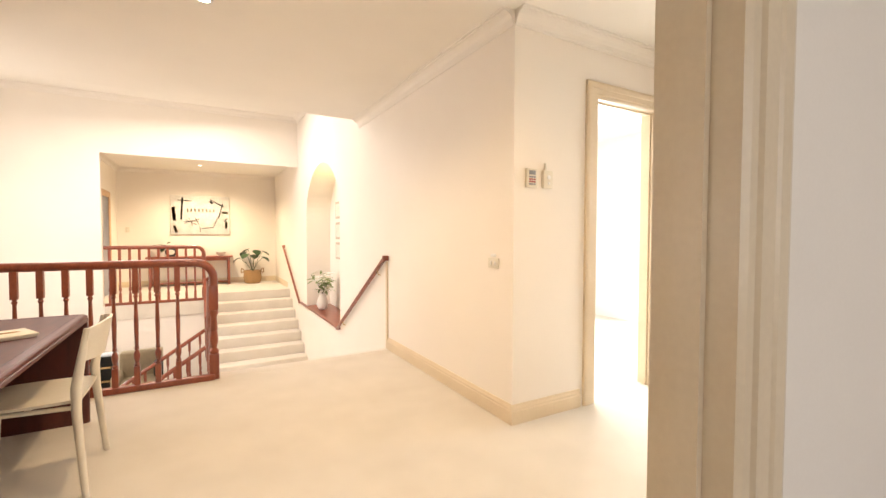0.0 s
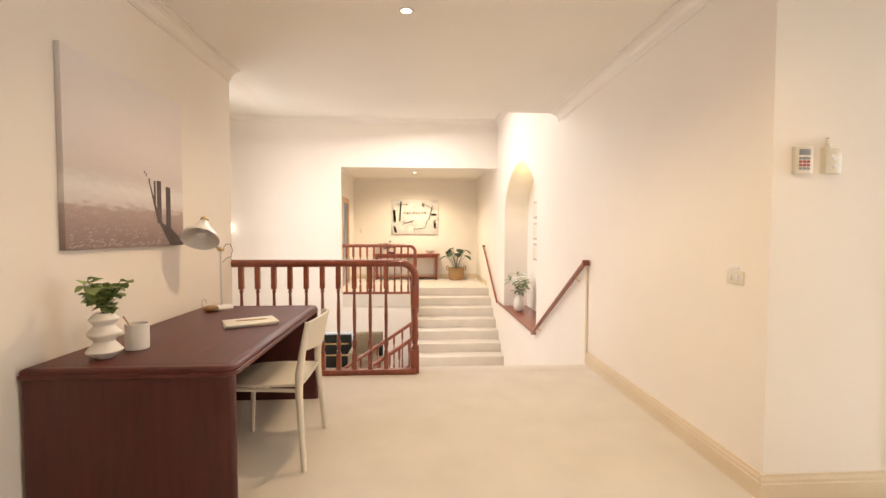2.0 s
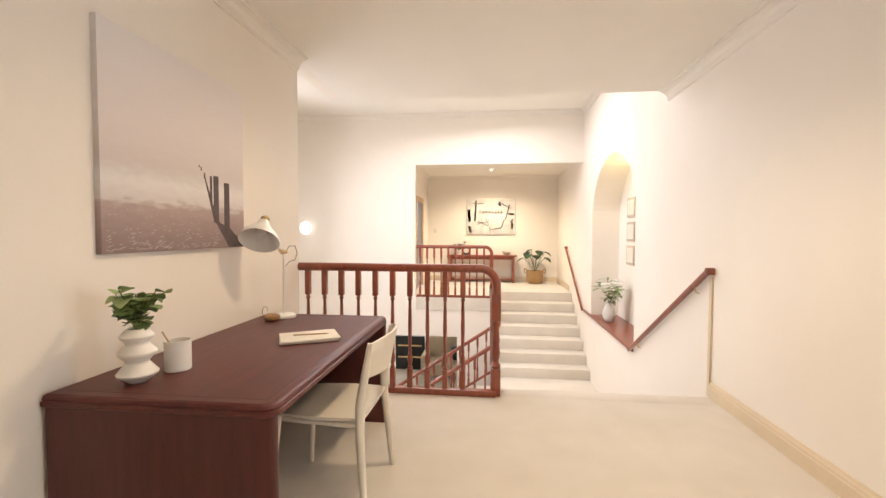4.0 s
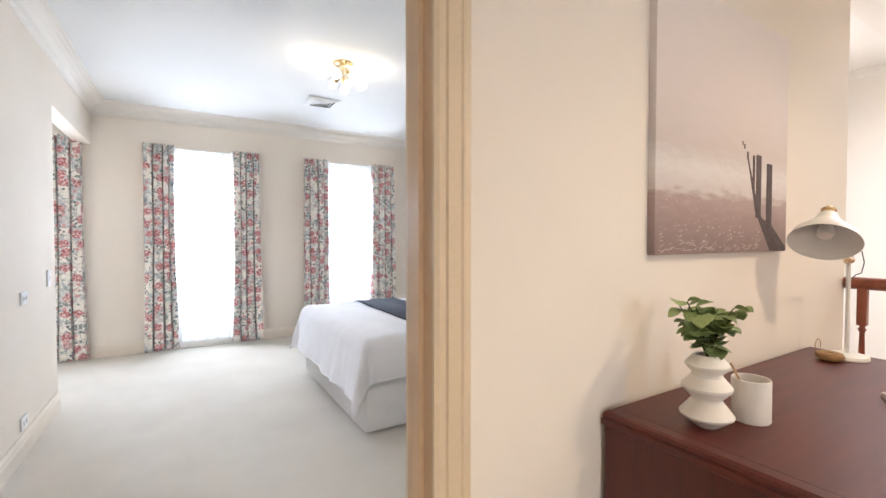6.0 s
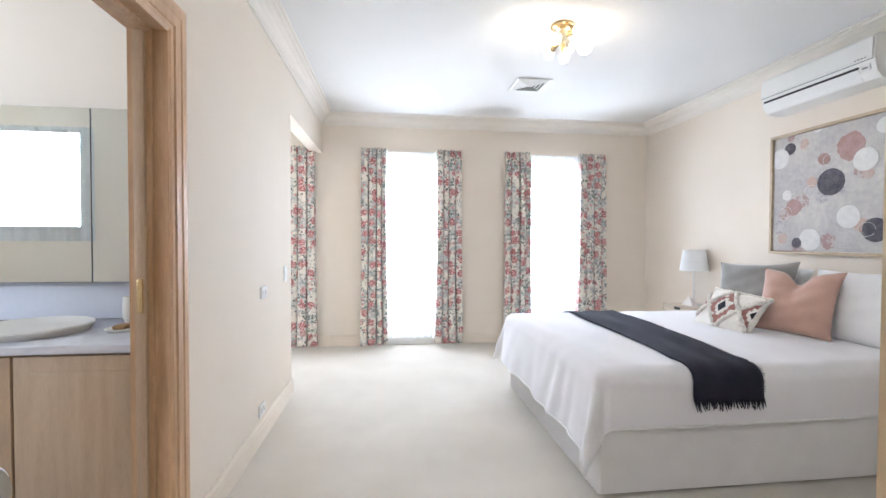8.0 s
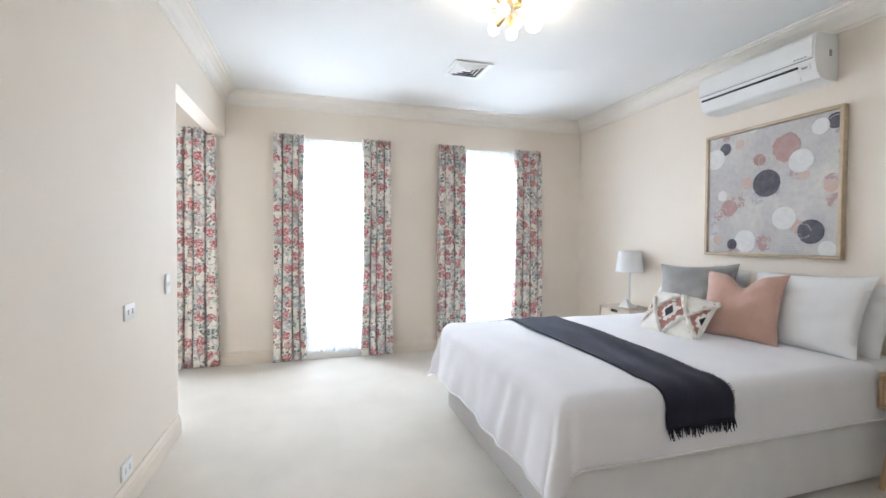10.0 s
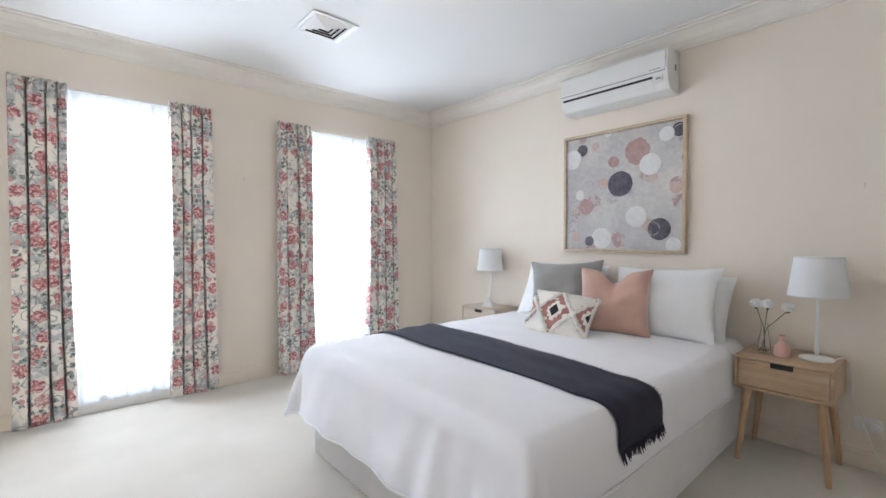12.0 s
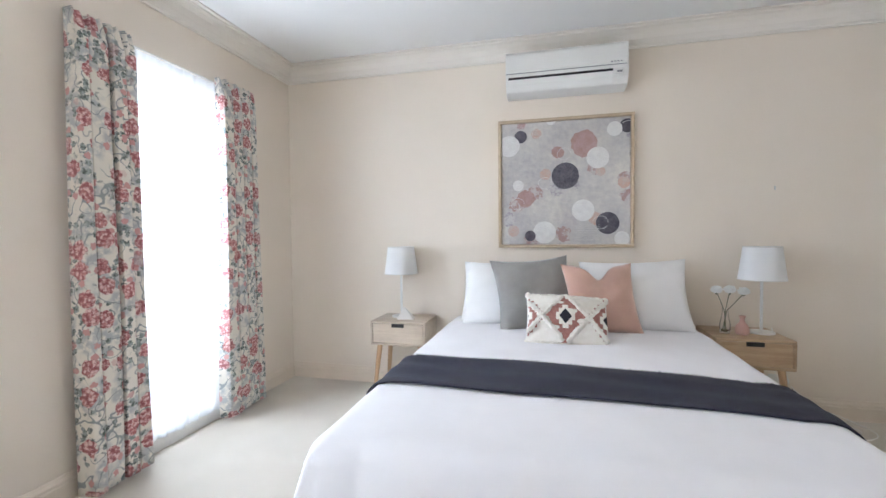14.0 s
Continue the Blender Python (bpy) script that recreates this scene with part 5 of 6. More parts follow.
# ---- bathroom ----
vy0, vy1 = -2.2, -0.215
van = thing("vanity_cabinet", (-2.2, -1.2, 0), "oak-veneer bathroom vanity cabinet", "cabinet")
part("body", new_box(-2.5, -1.93, vy0, vy1, 0.10, 0.797), LAMINATE, van)
part("plinth", new_box(-2.5, -1.98, vy0, vy1, 0.006, 0.10), GREYPL, van)
for k in range(4):
    a = vy1 - 0.01 - k * 0.495
    d = part("door", new_box(-1.93, -1.912, a - 0.485, a, 0.12, 0.787, bev=0.003), LAMINATE, van)
    part("panel", new_box(-1.914, -1.908, a - 0.425, a - 0.06, 0.18, 0.727, bev=0.003), LAMINATE, d)
    part("knob", lathe(bmesh.new(), [(0.004, 0), (0.006, 0.012), (0.012, 0.018), (0.011, 0.026), (0, 0.029)], (-1.91, a - (0.44 if k % 2 else 0.04), 0.69), 12, Matrix.Rotation(math.pi / 2, 4, "Y")), BRASS, d, "small brass knob")
part("worktop", new_box(-2.5, -1.89, vy0, vy1, 0.797, 0.832, bev=0.008), MARBLE, van, "white marbled worktop")
single("splashback", new_box(-2.5, -2.488, vy0, vy1, 0.834, 1.02, bev=0.002), TILE, "pale tiled splashback behind the basin", "splashback", (-2.494, -1.2, 0.832))
mc = thing("mirror_cabinet", (-2.43, -1.2, 1.03), "mirror-fronted bathroom wall cabinet", "cabinet")
part("body", new_box(-2.5, -2.37, vy0, vy1, 1.03, 1.873), GREYPL, mc)
for k in range(4):
    a = vy1 - k * 0.495
    part("mirror_door", new_box(-2.368, -2.358, a - 0.492, a - 0.003, 1.033, 1.870, bev=0.001), MIRROR, mc, smooth=None)
single("basin", lathe(bmesh.new(), [(0, 0.002), (0.10, 0.004), (0.16, 0.012), (0.205, 0.03), (0.215, 0.036), (0.22, 0.03), (0.20, 0.0), (0.19, 0.0)], (-2.16, -0.83, 0.832), 36), CERAM, "white oval basin set in the vanity top", "basin", (-2.16, -0.83, 0.832), smooth=60)
single("soap_dish", lathe(bmesh.new(), [(0, 0), (0.055, 0), (0.065, 0.012), (0.062, 0.014), (0.05, 0.006), (0, 0.005)], (-2.17, -0.47, 0.832), 24), CERAM, "white round ceramic soap dish", "soap dish", (-2.17, -0.47, 0.832), smooth=60)
single("soap_bar", new_box(-2.205, -2.135, -0.495, -0.445, 0.8386, 0.861, bev=0.010, seg=3), STRAW, "brown bar of soap in a dish", "soap", (-2.17, -0.47, 0.838))
single("cream_tube", lathe(bmesh.new(), [(0, 0), (0.016, 0), (0.016, 0.03), (0.022, 0.035), (0.024, 0.09), (0.020, 0.14), (0.004, 0.142)], (-2.27, -0.50, 0.832), 18), CERAM, "white cosmetic tube standing on its cap", "tube", (-2.27, -0.5, 0.832), smooth=60)
pd = thing("sliding_door", (-1.73, -0.15, 0), "pale timber sliding door, nearly fully open", "door")
part("leaf", new_box(-1.757, -1.722, -0.168, -0.132, 0.008, 1.98, bev=0.002), LAMINATE, pd)
part("latch_plate", new_box(-1.724, -1.719, -0.160, -0.140, 0.98, 1.10, bev=0.002), BRASS, pd, "brass edge latch plate")
sp = thing("strike_plate", (-0.43, 0.405, 1.0380), "satin nickel strike plate on the door jamb", "strike plate")
part("plate", new_box(-0.485, -0.44, 0.405, 0.4075, 1.0000, 1.0555, bev=0.001), CHROME, sp)
lip = sheet(bmesh.new(), lambda u, v: Vector((-0.483 - (0.004 + 0.017 * math.sin(math.pi * v) ** 0.5) * math.sin(u * 1.45), 0.4072 + 0.004 * (1 - math.cos(u * 1.45)), 1.0000 + 0.0555 * v)), 8, 16)
part("lip", lip, CHROME, sp, "rounded nickel lip", 60).modifiers.new("sheet", "SOLIDIFY").thickness = 0.0025
for z in (1.0065, 1.0490):
    part("screw", lathe(bmesh.new(), [(0, 0.0012), (0.003, 0.001), (0.004, 0), (0, 0)], (0, 0, 0), 10), DARKPL, sp).matrix_world = pose(-0.458, 0.4078, z, -90)
# the hole is a black pad that imitates its shaded depth
part("bolt_hole", new_box(-0.473, -0.449, 0.4072, 0.4085, 1.0170, 1.0390, bev=0.0005), DARKPL, sp)
bw = tagged(new("window_4"), "bathroom window with a white sheer", "window", "", "structure")
bw.location = (-0.41, -2.31, 1.25)
for b in ((-2.72, -1.9, 1.25, 1.285), (-2.72, -1.9, 2.165, 2.2), (-2.72, -2.685, 1.285, 2.165), (-1.935, -1.9, 1.285, 2.165)):
    part("window_frame", new_box(-0.43, -0.39, *b), WHITEMET, bw)
single("sheer_curtain", sheet(bmesh.new(), lambda u, v: Vector((-0.49 - 0.012 * math.sin(u * 50), -2.75 + 0.87 * u, 2.22 - 1.0 * v)), 60, 8), SHEER, "white translucent voile across the bathroom window", "curtain", (-0.49, -2.3, 1.22), "sheers", smooth=80)

# ---- hall: balustrades ----


def baluster_mesh(h, s=0.041):
    """A square-ended turned baluster, h high, standing on z = 0."""
    bm = bmesh.new()
    box(bm, -s / 2, s / 2, -s / 2, s / 2, 0, 0.16 * h, bev=0.002, seg=1)
    box(bm, -s / 2, s / 2, -s / 2, s / 2, 0.78 * h, h, bev=0.002, seg=1)
    k = s / 2
    lathe(bm, [(k * 0.7, 0.155 * h), (k * 1.0, 0.175 * h), (k * 0.6, 0.19 * h), (k * 1.05, 0.23 * h), (k * 1.1, 0.26 * h), (k * 0.55, 0.30 * h), (k * 0.85, 0.31 * h), (k * 0.62, 0.33 * h), (k * 0.80, 0.52 * h), (k * 0.55, 0.74 * h), (k * 0.95, 0.755 * h), (k * 0.6, 0.77 * h), (k * 0.8, 0.785 * h)], (0, 0, 0), 10)
    return mesh_of("baluster", bm, JARRAH, 40)


BAL = baluster_mesh(0.92)
BALS = baluster_mesh(0.80)


def rail_bar(pts, w=0.034):
    """A moulded handrail along points: a rounded bar, flatter below."""
    bm = tube(bmesh.new(), pts, w, 12)
    return bm


def newel(ob, x, y, z0, h, s=0.075):
    bm = bmesh.new()
    box(bm, x - s / 2, x + s / 2, y - s / 2, y + s / 2, z0, z0 + 0.22, bev=0.004)
    box(bm, x - s / 2, x + s / 2, y - s / 2, y + s / 2, z0 + h - 0.26, z0 + h, bev=0.008)
    k = s / 2
    lathe(bm, [(k * 0.8, z0 + 0.215), (k * 1.05, z0 + 0.24), (k * 0.6, z0 + 0.27), (k * 0.95, z0 + 0.34), (k * 0.7, z0 + 0.42), (k * 0.85, z0 + 0.5 * h), (k * 0.65, z0 + h - 0.32), (k * 1.0, z0 + h - 0.29), (k * 0.8, z0 + h - 0.25)], (x, y, 0), 16)
    part("newel_post", bm, JARRAH, ob)


def level_balustrade(x0, x1, y, label):
    ob = thing("balustrade", ((x0 + x1) / 2, y, 0), label, "balustrade", "stair balustrades")
    zr = 1.015
    bend = [(x1 - 0.13 + 0.13 * math.sin(a), y, zr - 0.13 + 0.13 * math.cos(a)) for a in [math.pi / 2 * j / 8 for j in range(9)]]
    part("handrail", rail_bar([(x0, y, zr), (x0 + 0.5, y, zr)] + bend + [(x1, y, zr - 0.2)]), JARRAH, ob, smooth=60)
    part("bottom_rail", new_box(x0, x1, y - 0.03, y + 0.03, 0.0, 0.05, bev=0.006), JARRAH, ob)
    n = int((x1 - x0 - 0.06) / 0.142)
    for i in range(n):
        b = new("baluster", BAL)
        b.parent = ob
        b.location = Vector((x0 + 0.075 + 0.142 * i, y, 0.05)) - ob.location
        b.scale = (1, 1, 1.025)
    newel(ob, x1 - 0.002, y + 0.03, 0.0, 0.86)
    return ob


def slope_balustrade(a, b, label, z_drop, n, axis):
    """A raking balustrade from a to b, the ends of its handrail; z_drop is the height down to the string."""
    a, b = Vector(a), Vector(b)
    ob = thing("balustrade", (a + b) / 2 - Vector((0, 0, z_drop)), label, "balustrade", "stair balustrades")
    part("handrail", rail_bar([a, a.lerp(b, 0.5), b], 0.031), JARRAH, ob, smooth=60)
    bm = tube(bmesh.new(), [a - Vector((0, 0, z_drop)), b - Vector((0, 0, z_drop))], 0.024, 6)
    part("bottom_rail", bm, JARRAH, ob, smooth=60)
    for i in range(n):
        p = a.lerp(b, (i + 0.5) / n) - Vector((0, 0, z_drop))
        o = new("baluster", BALS)
        o.parent = ob
        o.location = p - ob.location
        o.scale = (0.95, 0.95, z_drop / 0.80)
    return ob


level_balustrade(-0.355, 1.262, 3.915, "red-brown turned timber balustrade at the stairwell's edge")
level_balustrade(-0.275, 1.225, 9.03, "red-brown turned timber balustrade of the far landing")
s1 = slope_balustrade((1.24, 4.02, 0.86), (1.24, 5.88, -0.34), "red-brown raking balustrade beside the steps down", 0.80, 10, "y")
s2 = slope_balustrade((1.24, 9.05, 0.40), (1.24, 8.20, -0.19), "short red-brown raking balustrade beside the rising steps", 0.70, 5, "y")
s3 = slope_balustrade((1.22, 8.25, -0.42), (-1.00, 8.25, -1.90), "red-brown raking balustrade of the lower stairs", 0.80, 14, "x")
s4 = slope_balustrade((1.22, 6.95, -0.42), (-1.00, 6.95, -1.90), "red-brown raking balustrade of the lower stairs", 0.80, 14, "x")


def wall_rail(a, b, label):
    a, b = Vector(a), Vector(b)
    ob = thing("wall_handrail", (a + b) / 2, label, "handrail", "wall handrails")
    d = (b - a).normalized()
    up = Vector((1, 0, 0)).cross(d).normalized()
    sec = [(-0.016, -0.020), (0.016, -0.020), (0.020, -0.006), (0.020, 0.008), (0.012, 0.020), (-0.012, 0.020), (-0.020, 0.008), (-0.020, -0.006)]
    part("rail", prism(bmesh.new(), sec, lambda p, k: (b if k else a) + Vector((p[0], 0, 0)) + up * p[1]), JARRAH, ob)
    part("end_cap", new_box(a.x - 0.024, RX - 0.003, a.y - 0.03, a.y + 0.012, a.z - 0.028, a.z + 0.028, bev=0.008), JARRAH, ob)
    for t in (0.12, 0.85):
        p = a.lerp(b, t)
        part("bracket", tube(bmesh.new(), [(RX, p.y, p.z - 0.07), (RX - 0.03, p.y, p.z - 0.06), p - up * 0.018], 0.006, 8), BRASS, ob)


wall_rail((RX - 0.045, 4.10, 1.0), (RX - 0.045, 5.98, -0.135), "red-brown timber handrail descending along the stair wall")
wall_rail((RX - 0.045, 10.60, 0.96), (RX - 0.045, 8.72, -0.135), "red-brown timber handrail rising along the stair wall")

# ---- desk and the things on it ----
DX0, DX1, DY0, DY1, DZ = -0.350, 0.518, 1.855, 3.405, 0.725
desk = thing("desk", ((DX0 + DX1) / 2, (DY0 + DY1) / 2, 0), "dark mahogany desk with panel ends against the wall", "desk")
def desk_top():
    """A slab with rounded room-side corners, a soft top edge and a moulded lip below."""
    c, bm = 0.055, bmesh.new()
    out = [(DX0, DY1), (DX0, DY0)]
    for cy, a0 in ((DY0 + c, -math.pi / 2), (DY1 - c, 0.0)):
        out += [(DX1 - c + c * math.cos(a0 + math.pi / 2 * k / 8), cy + c * math.sin(a0 + math.pi / 2 * k / 8)) for k in range(9)]
    mx, my = (DX0 + DX1) / 2, (DY0 + DY1) / 2
    rings = []
    for inset, z in ((0.006, DZ - 0.046), (0.0, DZ - 0.042), (0.0, DZ - 0.026), (0.005, DZ - 0.023), (0.003, DZ - 0.016), (0.006, DZ - 0.006), (0.014, DZ)):
        kx, ky = 1 - inset / (DX1 - mx), 1 - inset / (DY1 - my)
        rings.append([bm.verts.new((mx + (x - mx) * kx, my + (y - my) * ky, z)) for x, y in out])
    for a, b in zip(rings, rings[1:]):
        for k in range(len(out)):
            bm.faces.new((a[k], a[(k + 1) % len(out)], b[(k + 1) % len(out)], b[k]))
    bm.faces.new(rings[0][::-1])
    bm.faces.new(rings[-1])
    return bm


part("desktop", desk_top(), MAHOG, desk, smooth=30)
# thin black strips stand in for the shaded groove near the edges
grooves = bmesh.new()
for b in ((DX1 - 0.055, DX1 - 0.0535, DY0 + 0.05, DY1 - 0.05), (DX0 + 0.05, DX1 - 0.055, DY0 + 0.05, DY0 + 0.0515), (DX0 + 0.05, DX1 - 0.055, DY1 - 0.0515, DY1 - 0.05)):
    box(grooves, *b, DZ - 0.001, DZ + 0.0004)
part("groove_line", grooves, BLACKP, desk)
for y0, y1 in ((DY0 + 0.008, DY0 + 0.05), (DY1 - 0.05, DY1 - 0.008)):
    bm = bmesh.new()
    out = [(DX0 + 0.01, y0), (DX0 + 0.01, y1)] + [(DX1 - 0.008 - 0.020 + 0.020 * math.cos(a), (y0 + y1) / 2 + 0.5 * (y1 - y0) * math.sin(a)) for a in [math.pi / 2 - math.pi * j / 10 for j in range(11)]]
    part("end_panel", prism(bm, out, lambda p, k: Vector((p[0], p[1], DZ - 0.042 if k else 0.0))), MAHOGV, desk, smooth=40)
part("back_panel", new_box(DX0 + 0.05, DX0 + 0.07, DY0 + 0.05, DY1 - 0.05, 0.08, DZ - 0.042), MAHOGV, desk)
part("apron", new_box(DX1 - 0.12, DX1 - 0.10, DY0 + 0.05, DY1 - 0.05, DZ - 0.11, DZ - 0.042), MAHOGV, desk)

vs_ = (-0.12, 2.02)
ZIG = [(0, 0), (0.030, 0), (0.068, 0.030), (0.070, 0.036), (0.040, 0.074), (0.039, 0.080), (0.064, 0.108), (0.065, 0.116), (0.040, 0.145), (0.039, 0.152), (0.056, 0.172), (0.057, 0.178), (0.040, 0.198), (0.032, 0.205), (0.030, 0.16), (0, 0.15)]
single("zigzag_vase", lathe(bmesh.new(), ZIG, (*vs_, DZ), 36), CERAM, "white ridged ceramic vase on the desk", "vase", (*vs_, DZ), smooth=25)


def leaf_blade(bm, base, d, up, l, w, curl=0.15):
    """A pointed oval leaf from base along d."""
    side = d.cross(up).normalized()
    nrm = side.cross(d).normalized()
    rows = []
    for t, k in ((0, 0.04), (0.2, 0.62), (0.45, 1.0), (0.7, 0.85), (0.9, 0.42), (1.0, 0.03)):
        c = base + d * (l * t) - nrm * (curl * l * t * t)
        rows.append([bm.verts.new(c - side * w * k + nrm * w * k * 0.25), bm.verts.new(c), bm.verts.new(c + side * w * k + nrm * w * k * 0.25)])
    for a, b in zip(rows, rows[1:]):
        bm.faces.new((a[0], a[1], b[1], b[0]))
        bm.faces.new((a[1], a[2], b[2], b[1]))


def sprigs(name, at, label, n, height, spread, l, w, material, seed, per_stem=9):
    rng = random.Random(seed)
    ob = thing(name, at, label, "plant")
    o = Vector(at)
    for k in range(n):
        a = 2 * math.pi * k / n + rng.uniform(-0.3, 0.3)
        tip = o + Vector((math.cos(a) * spread * rng.uniform(0.45, 1), math.sin(a) * spread * rng.uniform(0.45, 1), height * rng.uniform(0.65, 1)))
        mid = o.lerp(tip, 0.5) + Vector((0, 0, height * 0.12))
        part("stem", tube(bmesh.new(), [o + Vector((0, 0, -0.05)), o, mid, tip], 0.0018, 5), STEM, ob)
        bm = bmesh.new()
        for j in range(per_stem):
            t = 0.22 + 0.78 * j / (per_stem - 1)
            p = o.lerp(mid, 2 * t) if t < 0.5 else mid.lerp(tip, 2 * t - 1)
            b = rng.uniform(0, 6.28)
            d = Vector((math.cos(b), math.sin(b), rng.uniform(-0.5, 0.6))).normalized()
            leaf_blade(bm, p, d, Vector((rng.uniform(-0.3, 0.3), rng.uniform(-0.3, 0.3), 1)).normalized(), l * rng.uniform(0.7, 1.1), w * rng.uniform(0.8, 1.1))
        tagged(part("foliage", bm, material, ob, smooth=60), "", "", "", "")
    return ob


sprigs("leafy_sprigs", (*vs_, DZ + 0.195), "sprigs of rounded green leaves in a vase", 14, 0.16, 0.10, 0.050, 0.031, LEAF, 4, 9)
single("pencil_cup", lathe(bmesh.new(), [(0, 0), (0.047, 0), (0.050, 0.004), (0.050, 0.123), (0.048, 0.125), (0.045, 0.123), (0.045, 0.01), (0, 0.008)], (-0.072, 2.17, DZ), 36), CERAM, "white cylindrical ceramic pencil cup", "cup", (-0.072, 2.17, DZ))
pc = thing("pencil", (-0.072, 2.17, DZ + 0.01), "wooden pencil leaning in the cup", "pencil", "pencils")
part("shaft", tube(bmesh.new(), [(-0.057, 2.185, DZ + 0.012), (-0.112, 2.135, DZ + 0.165)], 0.0035, 6), OAK, pc)
for k, (x, y, a, dz) in enumerate(((0.245, 2.735, -63, 0.0), (0.252, 2.728, -60, 0.010))):
    nb = new("notebook", mesh_of("notebook", new_box(-0.105, 0.105, -0.148, 0.148, 0, 0.010, bev=0.002), PAPER, 35))
    nb.matrix_world = pose(x, y, DZ + dz, 0, 0, a)
    tagged(nb, "thin cream notebook lying on the desk", "notebook", "notebooks")
pc = thing("pencil", (0.24, 2.74, DZ + 0.02), "wooden pencil lying on a notebook", "pencil", "pencils")
part("shaft", tube(bmesh.new(), [(0.175, 2.700, DZ + 0.024), (0.325, 2.758, DZ + 0.024), (0.345, 2.766, DZ + 0.024)], [0.0036, 0.0036, 0.0006], 6), OAK, pc)
tw = thing("twine_ball", (-0.19, 3.16, DZ), "small coil of straw twine with a loop", "twine")
part("coil", lathe(bmesh.new(), [(0.030, 0.002), (0.046, 0.010), (0.051, 0.022), (0.046, 0.034), (0.030, 0.040), (0.014, 0.036), (0.016, 0.006), (0.030, 0.002)], (-0.19, 3.16, DZ), 28), STRAW, tw, smooth=60)
part("loop", tube(bmesh.new(), [(-0.22 + 0.0 * a, 3.125 - 0.03 * math.sin(a), DZ + 0.035 + 0.03 * (1 - math.cos(a))) for a in [0.5 * j for j in range(11)]], 0.0015, 5), STRAW, tw)

dl = thing("desk_lamp", (-0.165, 3.275, DZ), "white desk lamp with a brass-capped shade, unlit", "lamp")
part("base", lathe(bmesh.new(), [(0, 0), (0.076, 0), (0.078, 0.006), (0.074, 0.018), (0.03, 0.026), (0, 0.026)], (-0.165, 3.275, DZ), 36), WHITEMET, dl)
part("pole", tube(bmesh.new(), [(-0.165, 3.275, DZ + 0.02), (-0.165, 3.275, 1.19)], 0.008, 12), WHITEMET, dl)
part("joint", tube(bmesh.new(), [(-0.165, 3.30, 1.165), (-0.16, 3.24, 1.165), (-0.155, 3.20, 1.18)], [0.015, 0.016, 0.010], 12), BRASS, dl, "brass swivel joint")
part("arm", tube(bmesh.new(), [(-0.16, 3.24, 1.165), (-0.155, 3.12, 1.25)], 0.006, 10), WHITEMET, dl)
SM = pose(-0.17, 3.045, 1.365, -38, -8, 0)
sh = bmesh.new()
lathe(sh, [(0.020, 0.0), (0.034, -0.012), (0.040, -0.035), (0.066, -0.075), (0.104, -0.118), (0.118, -0.155), (0.116, -0.155), (0.101, -0.116), (0.062, -0.072), (0.030, -0.03), (0, -0.02)], (0, 0, 0), 36, SM)
part("shade", sh, WHITEMET, dl, "white enamel bell shade", 50)
part("cap", lathe(bmesh.new(), [(0.020, 0.0), (0.026, 0.004), (0.022, 0.012), (0.026, 0.018), (0.018, 0.030), (0.008, 0.040), (0, 0.040)], (0, 0, 0), 20, SM), BRASS, dl, "ridged brass cap")
part("bulb", lathe(bmesh.new(), [(0, -0.13), (0.025, -0.12), (0.030, -0.10), (0.016, -0.05), (0, -0.04)], (0, 0, 0), 16, SM), WHITEPL, dl)
part("cord", tube(bmesh.new(), [(-0.165, 3.29, 1.16), (-0.165, 3.36, 1.20), (-0.165, 3.44, 1.20), (-0.165, 3.475, 1.15), (-0.165, 3.44, 1.10), (-0.165, 3.36, 1.095), (-0.168, 3.29, 1.06), (-0.168, 3.283, 0.80)], 0.0022, 6), DARKPL, dl, "thin dark cord loop")

# ---- chair ----
ch = thing("chair", (0.40, 2.60, 0), "cream painted chair with a curved back, pushed to the desk", "chair")


def seat_pt(u, v, s):
    x, y = 0.16 + 0.44 * u, 2.385 + 0.44 * v
    a, b = 2 * u - 1, 2 * v - 1
    k = 1 - 0.10 * max(0.0, -a) * b * b
    y = 2.605 + (y - 2.605) * (1 - 0.05 * a * a) * k
    dip = 0.016 * (1 - b * b) * (1 - a * a * 0.5)
    z = 0.462 - dip - 0.02 * max(0.0, -a - 0.7) / 0.3
    return Vector((x, y, z - (0.014 if s else 0)))


bm = bmesh.new()
for s in (0, 1):
    sheet(bm, lambda u, v: seat_pt(u, v, s), 16, 16)
edge = [(i / 16, 0) for i in range(16)] + [(1, j / 16) for j in range(16)] + [(1 - i / 16, 1) for i in range(16)] + [(0, 1 - j / 16) for j in range(17)]
for (a, b), (c, d) in zip(edge, edge[1:]):
    bm.faces.new([bm.verts.new(p) for p in (seat_pt(a, b, 0), seat_pt(c, d, 0), seat_pt(c, d, 1), seat_pt(a, b, 1))])
bmesh.ops.remove_doubles(bm, verts=bm.verts, dist=1e-4)
part("seat", bm, WHITEWOOD, ch, smooth=50)


def back_pt(u, v, s):
    b = 2 * u - 1
    zz = 0.635 + 0.185 * v - 0.018 * b * b * (1 if v > 0.5 else -0.4)
    x = 0.655 + 0.035 * v - 0.055 * b * b
    return Vector((x + (0.013 if s else 0), 2.605 + 0.215 * b, zz))


